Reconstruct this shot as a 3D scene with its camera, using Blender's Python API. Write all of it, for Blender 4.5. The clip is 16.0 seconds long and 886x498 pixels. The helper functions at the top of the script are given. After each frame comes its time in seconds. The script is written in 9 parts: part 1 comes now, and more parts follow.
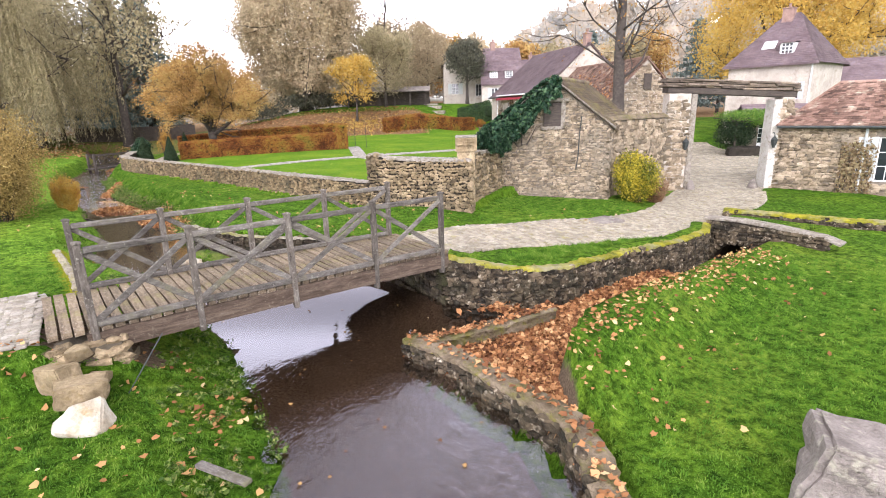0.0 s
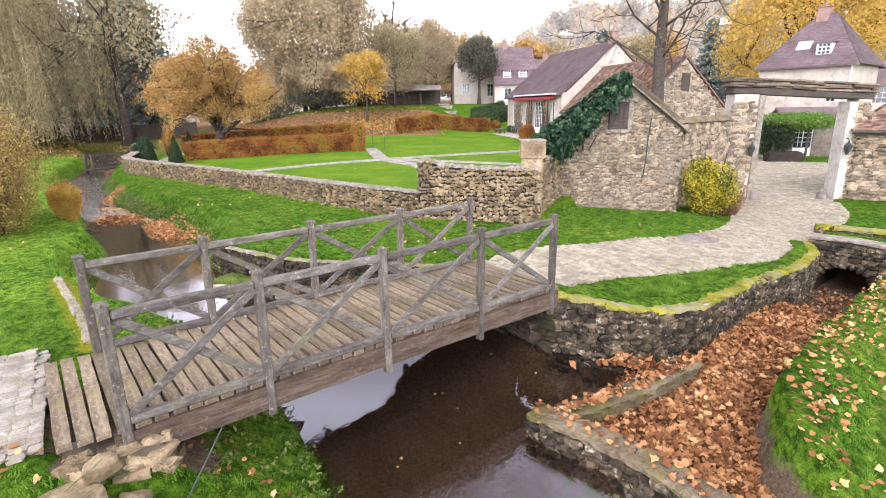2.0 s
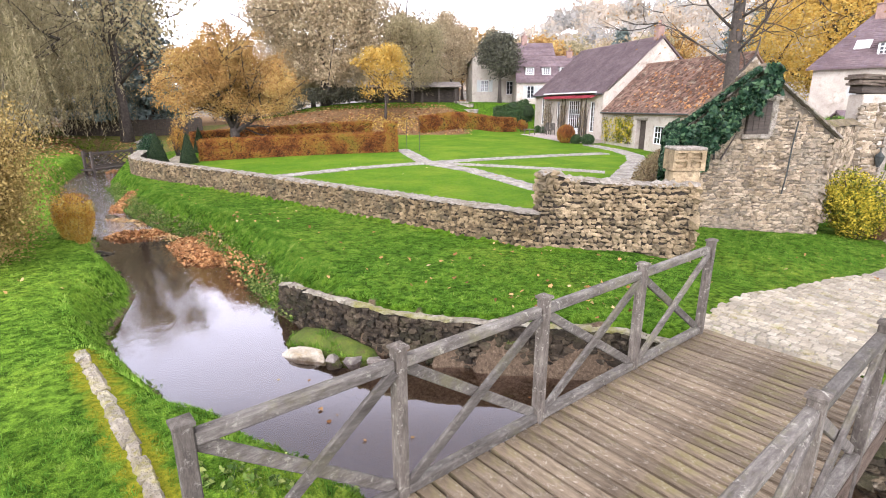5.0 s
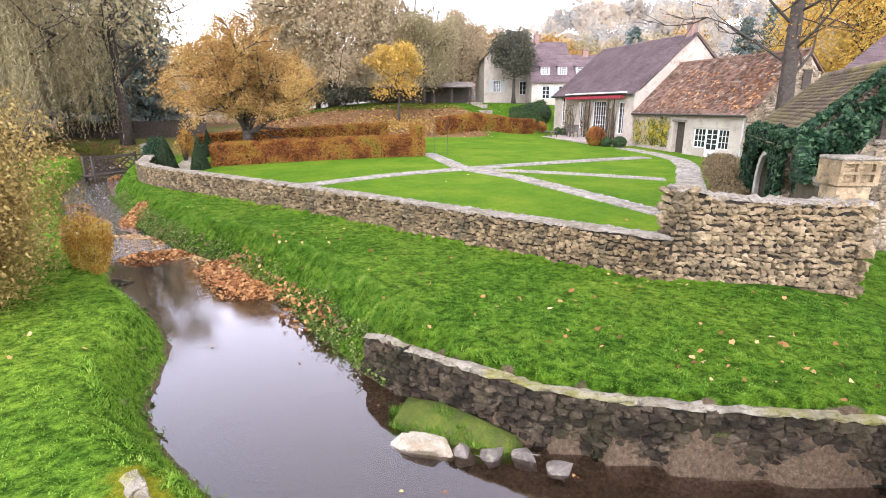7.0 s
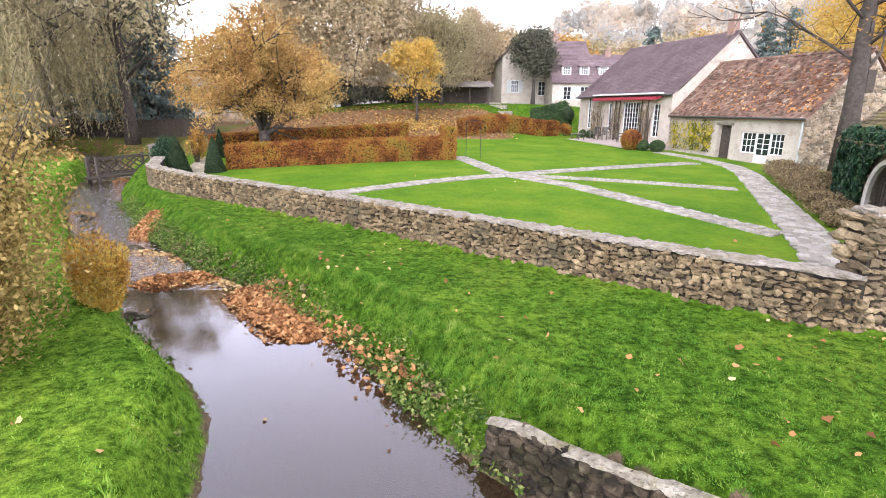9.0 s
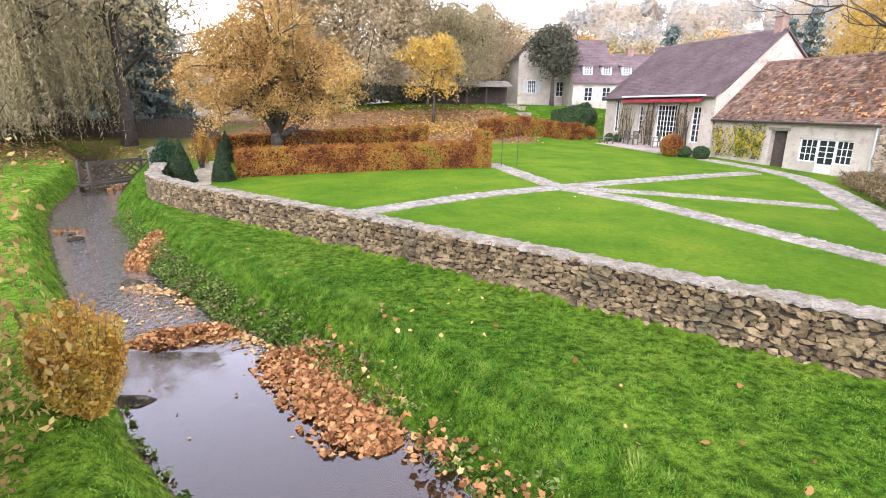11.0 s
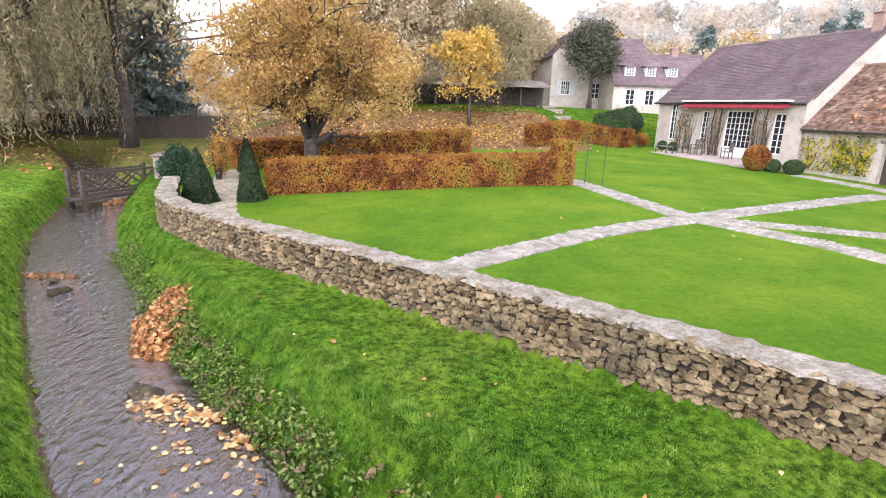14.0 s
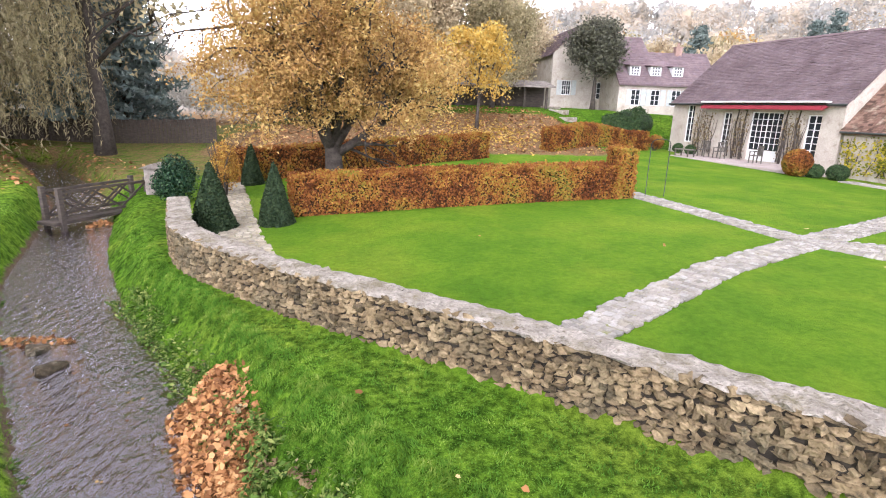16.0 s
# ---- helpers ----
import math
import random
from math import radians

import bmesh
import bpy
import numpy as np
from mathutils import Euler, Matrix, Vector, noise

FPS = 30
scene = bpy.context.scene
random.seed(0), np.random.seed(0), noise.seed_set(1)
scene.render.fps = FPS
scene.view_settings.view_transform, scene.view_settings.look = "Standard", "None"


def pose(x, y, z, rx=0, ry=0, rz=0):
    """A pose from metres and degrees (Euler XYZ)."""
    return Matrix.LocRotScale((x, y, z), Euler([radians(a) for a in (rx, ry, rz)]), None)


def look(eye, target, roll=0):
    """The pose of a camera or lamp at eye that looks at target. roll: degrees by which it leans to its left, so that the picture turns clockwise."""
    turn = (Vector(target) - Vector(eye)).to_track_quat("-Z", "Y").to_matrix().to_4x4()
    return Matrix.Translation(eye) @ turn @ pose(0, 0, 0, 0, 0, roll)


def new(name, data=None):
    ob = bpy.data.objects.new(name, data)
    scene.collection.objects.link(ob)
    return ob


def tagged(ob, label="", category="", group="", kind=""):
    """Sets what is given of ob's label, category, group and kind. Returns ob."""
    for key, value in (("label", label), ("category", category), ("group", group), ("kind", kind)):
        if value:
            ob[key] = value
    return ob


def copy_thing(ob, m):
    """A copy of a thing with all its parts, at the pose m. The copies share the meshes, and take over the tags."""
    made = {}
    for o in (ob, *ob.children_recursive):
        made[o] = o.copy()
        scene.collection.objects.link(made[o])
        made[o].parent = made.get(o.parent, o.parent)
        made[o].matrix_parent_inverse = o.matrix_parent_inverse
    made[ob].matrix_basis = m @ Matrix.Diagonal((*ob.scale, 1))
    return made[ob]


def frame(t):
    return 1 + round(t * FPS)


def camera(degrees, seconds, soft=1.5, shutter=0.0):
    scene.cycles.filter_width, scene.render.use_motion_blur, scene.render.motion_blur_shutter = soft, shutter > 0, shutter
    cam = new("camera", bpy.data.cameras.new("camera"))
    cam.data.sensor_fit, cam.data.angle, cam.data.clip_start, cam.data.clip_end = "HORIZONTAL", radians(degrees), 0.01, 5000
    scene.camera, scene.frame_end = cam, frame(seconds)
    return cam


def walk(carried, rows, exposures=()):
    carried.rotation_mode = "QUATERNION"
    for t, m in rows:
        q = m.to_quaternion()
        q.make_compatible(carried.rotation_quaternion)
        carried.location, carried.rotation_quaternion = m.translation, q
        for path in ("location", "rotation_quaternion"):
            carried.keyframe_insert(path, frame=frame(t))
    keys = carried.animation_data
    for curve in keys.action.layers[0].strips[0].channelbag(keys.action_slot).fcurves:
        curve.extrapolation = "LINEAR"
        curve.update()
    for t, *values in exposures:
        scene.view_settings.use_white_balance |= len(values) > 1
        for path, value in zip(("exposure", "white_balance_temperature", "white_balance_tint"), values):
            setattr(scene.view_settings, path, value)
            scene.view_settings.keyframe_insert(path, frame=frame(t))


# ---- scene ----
cam = camera(80.9, 16.0, soft=1.0)
# seconds, x, y, z, yaw, pitch, roll
PATH = [
    (0.0, -0.000, -0.000, 2.700, 0.40, -15.30, 1.44),
    (0.5, -0.471, 0.527, 2.687, 0.33, -15.29, 1.40),
    (1.0, -0.984, 1.071, 2.691, 0.21, -15.30, 1.32),
    (1.5, -1.438, 1.640, 2.701, 0.02, -15.29, 1.10),
    (2.0, -1.866, 2.272, 2.701, -0.11, -15.27, 0.92),
    (2.5, -2.248, 2.891, 2.677, -0.22, -15.25, 0.81),
    (3.0, -2.645, 3.508, 2.668, -0.31, -15.26, 0.74),
    (3.5, -3.049, 4.091, 2.669, -0.43, -15.29, 0.62),
    (4.0, -3.514, 4.654, 2.659, -0.46, -15.29, 0.60),
    (4.5, -4.055, 5.163, 2.658, -0.70, -15.39, 0.23),
    (5.0, -4.725, 5.610, 2.671, -0.91, -15.44, 0.15),
    (7.5, -7.077, 8.470, 2.648, -1.71, -15.32, 0.08),
    (8.0, -7.481, 9.030, 2.636, -1.67, -15.31, -0.05),
    (8.5, -7.835, 9.536, 2.613, -1.60, -15.28, -0.20),
    (9.0, -8.205, 10.078, 2.586, -1.50, -15.23, -0.33),
    (11.5, -10.173, 13.597, 2.660, -1.77, -15.26, -0.90),
    (12.0, -10.646, 14.301, 2.664, -1.79, -15.28, -1.04),
    (12.5, -11.078, 15.005, 2.680, -1.86, -15.25, -1.17),
    (13.0, -11.464, 15.760, 2.701, -1.92, -15.27, -1.34),
    (13.5, -11.874, 16.519, 2.718, -2.03, -15.30, -1.57),
    (14.0, -12.372, 17.287, 2.715, -2.01, -15.28, -1.71),
    (14.5, -12.910, 18.002, 2.718, -2.10, -15.28, -1.86),
    (15.0, -13.451, 18.702, 2.746, -3.01, -15.27, -1.78),
    (15.5, -13.993, 19.348, 2.766, -4.22, -15.26, -1.69),
    (16.0, -14.605, 20.008, 2.772, -5.11, -15.25, -1.62),
]
walk(cam, [(t, pose(x, y, z, 90 + pitch, roll, yaw)) for t, x, y, z, yaw, pitch, roll in PATH], [(0.0, 0.22, 6200, 19), (5.0, 0.27, 6150, 19), (11.5, 0.34, 6050, 19), (16.0, 0.35, 6050, 19)])

# ---- world, sun and exposure ----
world = bpy.data.worlds.new("overcast_sky")
scene.world = world
world.use_nodes = True
wn = world.node_tree.nodes
wl = world.node_tree.links
sky = wn.new("ShaderNodeTexSky")
sky.sky_type = "NISHITA"
sky.sun_disc = False
sky.sun_elevation, sky.sun_rotation = radians(38), radians(195)
sky.air_density, sky.dust_density, sky.ozone_density = 1.0, 1.0, 1.0
hs = wn.new("ShaderNodeHueSaturation")
hs.inputs["Saturation"].default_value = 0.06
hs.inputs["Value"].default_value = 4.15
wl.new(sky.outputs[0], hs.inputs["Color"])
wl.new(hs.outputs[0], wn["Background"].inputs["Color"])
wn["Background"].inputs["Strength"].default_value = 0.15

sun_data = bpy.data.lights.new("sun", "SUN")
sun_data.energy, sun_data.angle, sun_data.color = 0.9, radians(28), (1.0, 0.95, 0.88)
sun = new("sun", sun_data)
sun.matrix_world = look((-20, -55, 60), (0, 20, 0))

# ---- materials ----


class Nodes:
    """Short hand for one node material."""

    def __init__(self, name):
        self.m = bpy.data.materials.new(name)
        self.m.use_nodes = True
        self.n, self.l = self.m.node_tree.nodes, self.m.node_tree.links
        self.p = self.n["Principled BSDF"]
        self.pos = self.n.new("ShaderNodeNewGeometry").outputs["Position"]

    def noise(self, scale, detail=4.0, rough=0.6, stretch=None):
        t = self.n.new("ShaderNodeTexNoise")
        t.inputs["Scale"].default_value, t.inputs["Detail"].default_value, t.inputs["Roughness"].default_value = scale, detail, rough
        src = self.pos
        if stretch:
            v = self.n.new("ShaderNodeVectorMath")
            v.operation = "MULTIPLY"
            v.inputs[1].default_value = stretch
            self.l.new(self.pos, v.inputs[0])
            src = v.outputs[0]
        self.l.new(src, t.inputs["Vector"])
        return t.outputs["Fac"]

    def ramp(self, fac, stops):
        r = self.n.new("ShaderNodeValToRGB")
        e = r.color_ramp.elements
        while len(e) < len(stops):
            e.new(0.5)
        for k, (at, c) in enumerate(stops):
            e[k].position = at
            e[k].color = (*c, 1) if len(c) == 3 else c
        self.l.new(fac, r.inputs[0])
        return r.outputs[0]

    def mix(self, fac, a, b, mode="MIX"):
        x = self.n.new("ShaderNodeMix")
        x.data_type, x.blend_type = "RGBA", mode
        for s, v in ((x.inputs[0], fac), (x.inputs[6], a), (x.inputs[7], b)):
            if isinstance(v, (int, float)):
                s.default_value = v
            elif isinstance(v, tuple):
                s.default_value = (*v, 1)
            else:
                self.l.new(v, s)
        return x.outputs[2]

    def math(self, op, a, b=0.5):
        x = self.n.new("ShaderNodeMath")
        x.operation = op
        for s, v in ((x.inputs[0], a), (x.inputs[1], b)):
            if isinstance(v, (int, float)):
                s.default_value = v
            else:
                self.l.new(v, s)
        return x.outputs[0]

    def attr(self, name):
        a = self.n.new("ShaderNodeAttribute")
        a.attribute_name = name
        return a.outputs["Fac"]

    def rnd(self, island=False):
        if island:
            return self.n.new("ShaderNodeNewGeometry").outputs["Random Per Island"]
        return self.n.new("ShaderNodeObjectInfo").outputs["Random"]

    def bump(self, height, strength=0.4, dist=0.02):
        b = self.n.new("ShaderNodeBump")
        b.inputs["Strength"].default_value, b.inputs["Distance"].default_value = strength, dist
        self.l.new(height, b.inputs["Height"])
        self.l.new(b.outputs[0], self.p.inputs["Normal"])

    def done(self, color, rough=0.85, spec=0.3, metal=0.0):
        if isinstance(color, tuple):
            self.p.inputs["Base Color"].default_value = (*color, 1)
        else:
            self.l.new(color, self.p.inputs["Base Color"])
        self.p.inputs["Roughness"].default_value = rough
        self.p.inputs["Specular IOR Level"].default_value = spec
        self.p.inputs["Metallic"].default_value = metal
        return self.m


def mottled(name, a, b, c=None, scale=2.0, fine=30.0, rough=0.85, bump=0.4, dist=0.02, rand=None, spread=0.35, spec=0.25, metal=0.0, stretch=None, dirt=None):
    """Two or three colours in patches, with fine grain, relief and a random shade a piece."""
    k = Nodes(name)
    f = k.noise(scale, 5, 0.65, stretch)
    col = k.ramp(f, [(0.33, a), (0.66, b)])
    if c:
        col = k.mix(k.ramp(k.noise(scale * 2.7, 4, 0.6, stretch), [(0.55, (0, 0, 0)), (0.72, (1, 1, 1))]), col, c)
    g = k.noise(fine, 3, 0.7, stretch)
    col = k.mix(0.55, col, k.ramp(g, [(0.3, (0.45, 0.45, 0.45)), (0.7, (1, 1, 1))]), "MULTIPLY")
    if rand:
        r = k.rnd(rand == "island")
        col = k.mix(1.0, col, k.ramp(r, [(0.0, ((1 - spread) * 1.04, (1 - spread), (1 - spread) * 0.94)), (0.6, (1.06, 1.0, 0.92)), (1.0, (1 + spread * 0.55, 1 + spread * 0.5, 1 + spread * 0.42))]), "MULTIPLY")
    if dirt:
        col = k.mix(k.ramp(k.noise(dirt[0], 5, 0.7), [(0.48, (0, 0, 0)), (0.68, (0.85, 0.85, 0.85))]), col, dirt[1])
    if bump:
        k.bump(k.math("ADD", g, k.noise(scale * 4, 3)), bump, dist)
    return k.done(col, rough, spec, metal)


def leafy(name, stops, rough=0.6, big=None, trans=0.25, w=0.4):
    """Leaves: a colour a leaf from the stops, shifted by large patches."""
    k = Nodes(name)
    r = k.rnd(True)
    if big:
        r = k.math("ADD", k.math("MULTIPLY", r, 1 - w), k.math("MULTIPLY", k.ramp(k.noise(big, 3), [(0.32, (0, 0, 0)), (0.68, (1, 1, 1))]), w))
    col = k.ramp(r, stops)
    k.done(col, rough, 0.12)
    tl = k.n.new("ShaderNodeBsdfTranslucent")
    k.l.new(col, tl.inputs["Color"])
    mx = k.n.new("ShaderNodeMixShader")
    mx.inputs[0].default_value = trans
    out = k.n["Material Output"]
    k.l.new(k.p.outputs[0], mx.inputs[1])
    k.l.new(tl.outputs[0], mx.inputs[2])
    k.l.new(mx.outputs[0], out.inputs["Surface"])
    return k.m


def ground_material():
    k = Nodes("ground_lawn_and_litter")
    patch = k.noise(0.35, 4, 0.6)
    fine = k.noise(9, 5, 0.75)
    blade = k.noise(60, 3, 0.8)
    tuft = k.noise(4.5, 4, 0.7)
    grass = k.ramp(patch, [(0.3, (0.072, 0.16, 0.014)), (0.5, (0.122, 0.22, 0.02)), (0.72, (0.205, 0.275, 0.034))])
    grass = k.mix(0.8, grass, k.ramp(k.noise(1.3, 3, 0.7), [(0.34, (0.62, 0.7, 0.7)), (0.62, (1.05, 1.02, 1.0))]), "MULTIPLY")
    grass = k.mix(0.85, grass, k.ramp(tuft, [(0.36, (0.42, 0.5, 0.48)), (0.56, (1.0, 1.0, 1.0)), (0.74, (1.3, 1.2, 1.1))]), "MULTIPLY")
    grass = k.mix(0.9, grass, k.ramp(fine, [(0.36, (0.28, 0.36, 0.32)), (0.6, (1.1, 1.1, 1.04))]), "MULTIPLY")
    grass = k.mix(0.75, grass, k.ramp(blade, [(0.33, (0.35, 0.42, 0.34)), (0.65, (1.2, 1.2, 1.1))]), "MULTIPLY")
    turf = k.ramp(patch, [(0.3, (0.088, 0.185, 0.014)), (0.5, (0.126, 0.228, 0.017)), (0.72, (0.192, 0.268, 0.025))])
    turf = k.mix(0.8, turf, k.ramp(k.noise(1.1, 4, 0.7), [(0.34, (0.72, 0.8, 0.8)), (0.64, (1.08, 1.03, 1.0))]), "MULTIPLY")
    turf = k.mix(0.6, turf, k.ramp(fine, [(0.36, (0.55, 0.6, 0.55)), (0.62, (1.05, 1.05, 1.0))]), "MULTIPLY")
    turf = k.mix(0.5, turf, k.ramp(blade, [(0.33, (0.5, 0.55, 0.5)), (0.65, (1.1, 1.1, 1.05))]), "MULTIPLY")
    grass = k.mix(k.attr("mown"), grass, turf)
    grass = k.mix(k.attr("pale"), grass, k.mix(1.0, grass, (1.75, 1.55, 1.8), "MULTIPLY"))
    litter = k.ramp(k.noise(14, 4, 0.8), [(0.3, (0.09, 0.055, 0.028)), (0.5, (0.18, 0.11, 0.055)), (0.68, (0.29, 0.19, 0.10))])
    mud_and_shade = k.ramp(k.noise(22, 5, 0.75), [(0.3, (0.06, 0.042, 0.03)), (0.55, (0.15, 0.108, 0.072)), (0.75, (0.25, 0.195, 0.14))])
    moss = k.ramp(k.noise(25, 4), [(0.3, (0.10, 0.12, 0.01)), (0.7, (0.30, 0.28, 0.02))])
    edge = k.noise(2.2, 5, 0.75)

    def soft(name):
        v = k.math("ADD", k.attr(name), k.math("MULTIPLY", k.math("SUBTRACT", edge, 0.5), 0.7))
        return k.ramp(v, [(0.4, (0, 0, 0)), (0.6, (1, 1, 1))])

    col = k.mix(soft("litter"), grass, litter)
    # far ground goes to pale grey-brown: distance haze put into the colour
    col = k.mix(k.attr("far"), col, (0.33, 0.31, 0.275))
    col = k.mix(soft("moss"), col, moss)
    col = k.mix(soft("mud_and_shade"), col, mud_and_shade)
    k.bump(k.math("ADD", k.math("ADD", blade, fine), tuft), 0.8, 0.045)
    return k.done(col, 0.95, 0.04)


def water_material():
    k = Nodes("stream_water")
    still = k.noise(2.5, 2, 0.5)
    rip = k.noise(4.6, 4, 0.6, (1.5, 0.8, 1))
    sep = k.n.new("ShaderNodeSeparateXYZ")
    k.l.new(k.pos, sep.inputs[0])
    up = k.n.new("ShaderNodeMapRange")
    up.inputs[1].default_value, up.inputs[2].default_value, up.inputs[3].default_value, up.inputs[4].default_value = 20.4, 22.0, 0.01, 0.6
    k.l.new(sep.outputs[1], up.inputs[0])
    low = k.n.new("ShaderNodeMapRange")
    low.inputs[1].default_value, low.inputs[2].default_value, low.inputs[3].default_value, low.inputs[4].default_value = 8.5, 5.0, 0.005, 0.2
    k.l.new(sep.outputs[1], low.inputs[0])
    h = k.math("ADD", k.math("MULTIPLY", rip, k.math("MAXIMUM", up.outputs[0], low.outputs[0])), k.math("MULTIPLY", still, 0.010))
    b = k.n.new("ShaderNodeBump")
    b.inputs["Strength"].default_value, b.inputs["Distance"].default_value = 1.0, 0.17
    k.l.new(h, b.inputs["Height"])
    gl = k.n.new("ShaderNodeBsdfGlossy")
    gl.inputs["Roughness"].default_value = 0.03
    gl.inputs["Color"].default_value = (0.92, 0.90, 1.0, 1)
    tr = k.n.new("ShaderNodeBsdfTransparent")
    tr.inputs["Color"].default_value = (0.80, 0.70, 0.62, 1)
    fr = k.n.new("ShaderNodeFresnel")
    fr.inputs["IOR"].default_value = 1.62
    k.l.new(b.outputs[0], gl.inputs["Normal"])
    k.l.new(b.outputs[0], fr.inputs["Normal"])
    mx = k.n.new("ShaderNodeMixShader")
    k.l.new(k.math("MINIMUM", k.math("MULTIPLY", fr.outputs[0], k.math("ADD", k.math("SUBTRACT", 1.9, k.math("MULTIPLY", low.outputs[0], 2.5)), k.math("MULTIPLY", up.outputs[0], 1.5))), 1.0), mx.inputs[0])
    k.l.new(tr.outputs[0], mx.inputs[1])
    k.l.new(gl.outputs[0], mx.inputs[2])
    k.l.new(mx.outputs[0], k.n["Material Output"].inputs["Surface"])
    return k.m


def timber(name, a, b, c, stretch, spread=0.4, lichen=(0.36, 0.34, 0.29), moss=None):
    """Weathered wood: streaks along the grain, pale lichen spots, a shade a piece."""
    k = Nodes(name)
    k.pos = k.n.new("ShaderNodeTexCoord").outputs["Object"]
    grain = k.noise(3.0, 6, 0.75, stretch)
    fine = k.noise(9.0, 4, 0.8, stretch)
    col = k.ramp(grain, [(0.3, a), (0.52, b), (0.7, c)])
    col = k.mix(0.5, col, k.ramp(fine, [(0.34, (0.35, 0.35, 0.35)), (0.6, (1.1, 1.1, 1.1))]), "MULTIPLY")
    col = k.mix(k.ramp(k.noise(2.6, 5, 0.7), [(0.35, (0.0, 0.0, 0.0)), (0.65, (0.7, 0.7, 0.7))]), col, k.mix(0.5, col, (0.5, 0.46, 0.4), "MULTIPLY"))
    col = k.mix(k.ramp(k.noise(17.0, 5, 0.8), [(0.57, (0, 0, 0)), (0.66, (0.7, 0.7, 0.7))]), col, lichen)
    if moss:
        col = k.mix(k.ramp(k.noise(1.9, 5, 0.75), [(0.52, (0, 0, 0)), (0.68, (0.75, 0.75, 0.75))]), col, moss)
    r = k.rnd()
    col = k.mix(1.0, col, k.ramp(r, [(0.0, (1 - spread,) * 3), (1.0, (1 + 0.5 * spread,) * 3)]), "MULTIPLY")
    k.bump(k.math("ADD", fine, grain), 0.7, 0.012)
    return k.done(col, 0.85, 0.2)


def tile_material(name, a, b, c, spread=0.5):
    return mottled(name, a, b, c, scale=0.8, fine=14, rough=0.85, bump=0.4, rand="island", spread=spread)


M_GROUND = ground_material()
M_WATER = water_material()
M_STONE = mottled("rubble_limestone", (0.13, 0.095, 0.054), (0.33, 0.257, 0.156), (0.05, 0.042, 0.026), scale=3.0, fine=28, bump=0.9, dist=0.04, rand="object", spread=0.6, dirt=(0.9, (0.09, 0.08, 0.05)))
M_STONE_J = mottled("rubble_limestone_joined", (0.13, 0.095, 0.054), (0.33, 0.257, 0.156), (0.05, 0.042, 0.026), scale=3.0, fine=28, bump=0.9, dist=0.04, rand="island", spread=0.6, dirt=(0.9, (0.09, 0.08, 0.05)))
M_WARM = mottled("warm_limestone", (0.21, 0.16, 0.098), (0.42, 0.335, 0.22), (0.10, 0.078, 0.05), scale=2.6, fine=26, bump=0.9, dist=0.04, rand="object", spread=0.6, dirt=(1.4, (0.10, 0.08, 0.05)))
M_PALE = mottled("pale_pinkish_rubble", (0.215, 0.17, 0.115), (0.43, 0.36, 0.275), (0.125, 0.098, 0.066), scale=2.6, fine=26, bump=0.8, dist=0.03, rand="object", spread=0.55, dirt=(0.8, (0.20, 0.17, 0.13)))
M_PALE_J = mottled("pale_pinkish_rubble_joined", (0.215, 0.17, 0.115), (0.43, 0.36, 0.275), (0.125, 0.098, 0.066), scale=2.6, fine=26, bump=0.8, dist=0.03, rand="island", spread=0.55, dirt=(0.8, (0.20, 0.17, 0.13)))
M_PALEMORTAR = mottled("pale_lime_mortar", (0.125, 0.10, 0.075), (0.23, 0.195, 0.155), scale=3, fine=40, bump=0.6)
M_DARKSTONE = mottled("damp_mossy_stone", (0.022, 0.017, 0.011), (0.155, 0.122, 0.082), (0.42, 0.38, 0.31), scale=3.6, fine=24, bump=0.9, dist=0.04, rand="object", spread=0.75, dirt=(2.1, (0.024, 0.022, 0.011)))
M_DARKSTONE_J = mottled("damp_mossy_stone_joined", (0.022, 0.017, 0.011), (0.155, 0.122, 0.082), (0.42, 0.38, 0.31), scale=3.6, fine=24, bump=0.9, dist=0.04, rand="island", spread=0.75, dirt=(2.1, (0.024, 0.022, 0.011)))
M_WETSTONE = mottled("wet_dark_stone", (0.018, 0.014, 0.010), (0.085, 0.066, 0.045), (0.16, 0.135, 0.10), scale=3.2, fine=24, bump=0.9, dist=0.04, rand="object", spread=0.7, dirt=(1.8, (0.03, 0.03, 0.010)))
M_WETSTONE_J = mottled("wet_dark_stone_joined", (0.018, 0.014, 0.010), (0.085, 0.066, 0.045), (0.16, 0.135, 0.10), scale=3.2, fine=24, bump=0.9, dist=0.04, rand="island", spread=0.7, dirt=(1.8, (0.03, 0.03, 0.010)))
M_MORTAR = mottled("lime_mortar", (0.09, 0.073, 0.052), (0.17, 0.14, 0.10), scale=3, fine=40, bump=0.6)
# dark mortar, deepened further so joint shade is part of its colour
M_DARKMORTAR = mottled("dark_joint_mortar", (0.018, 0.014, 0.010), (0.045, 0.036, 0.026), scale=3, fine=40, bump=0.6)
M_COPING = mottled("weathered_wall_coping", (0.24, 0.207, 0.168), (0.45, 0.40, 0.345), (0.13, 0.108, 0.072), scale=5.5, fine=20, bump=1.0, dist=0.06, dirt=(2.6, (0.15, 0.125, 0.07)))
M_MOSSCOPING = mottled("mossy_wall_coping", (0.12, 0.13, 0.010), (0.40, 0.36, 0.016), (0.10, 0.11, 0.014), scale=2.2, fine=26, bump=1.0, dist=0.06, dirt=(1.0, (0.30, 0.265, 0.20)))
M_BANKCOPE = mottled("mossy_bank_coping", (0.20, 0.17, 0.125), (0.42, 0.38, 0.31), (0.09, 0.075, 0.045), scale=4.5, fine=20, bump=1.0, dist=0.06, dirt=(1.7, (0.20, 0.19, 0.03)))
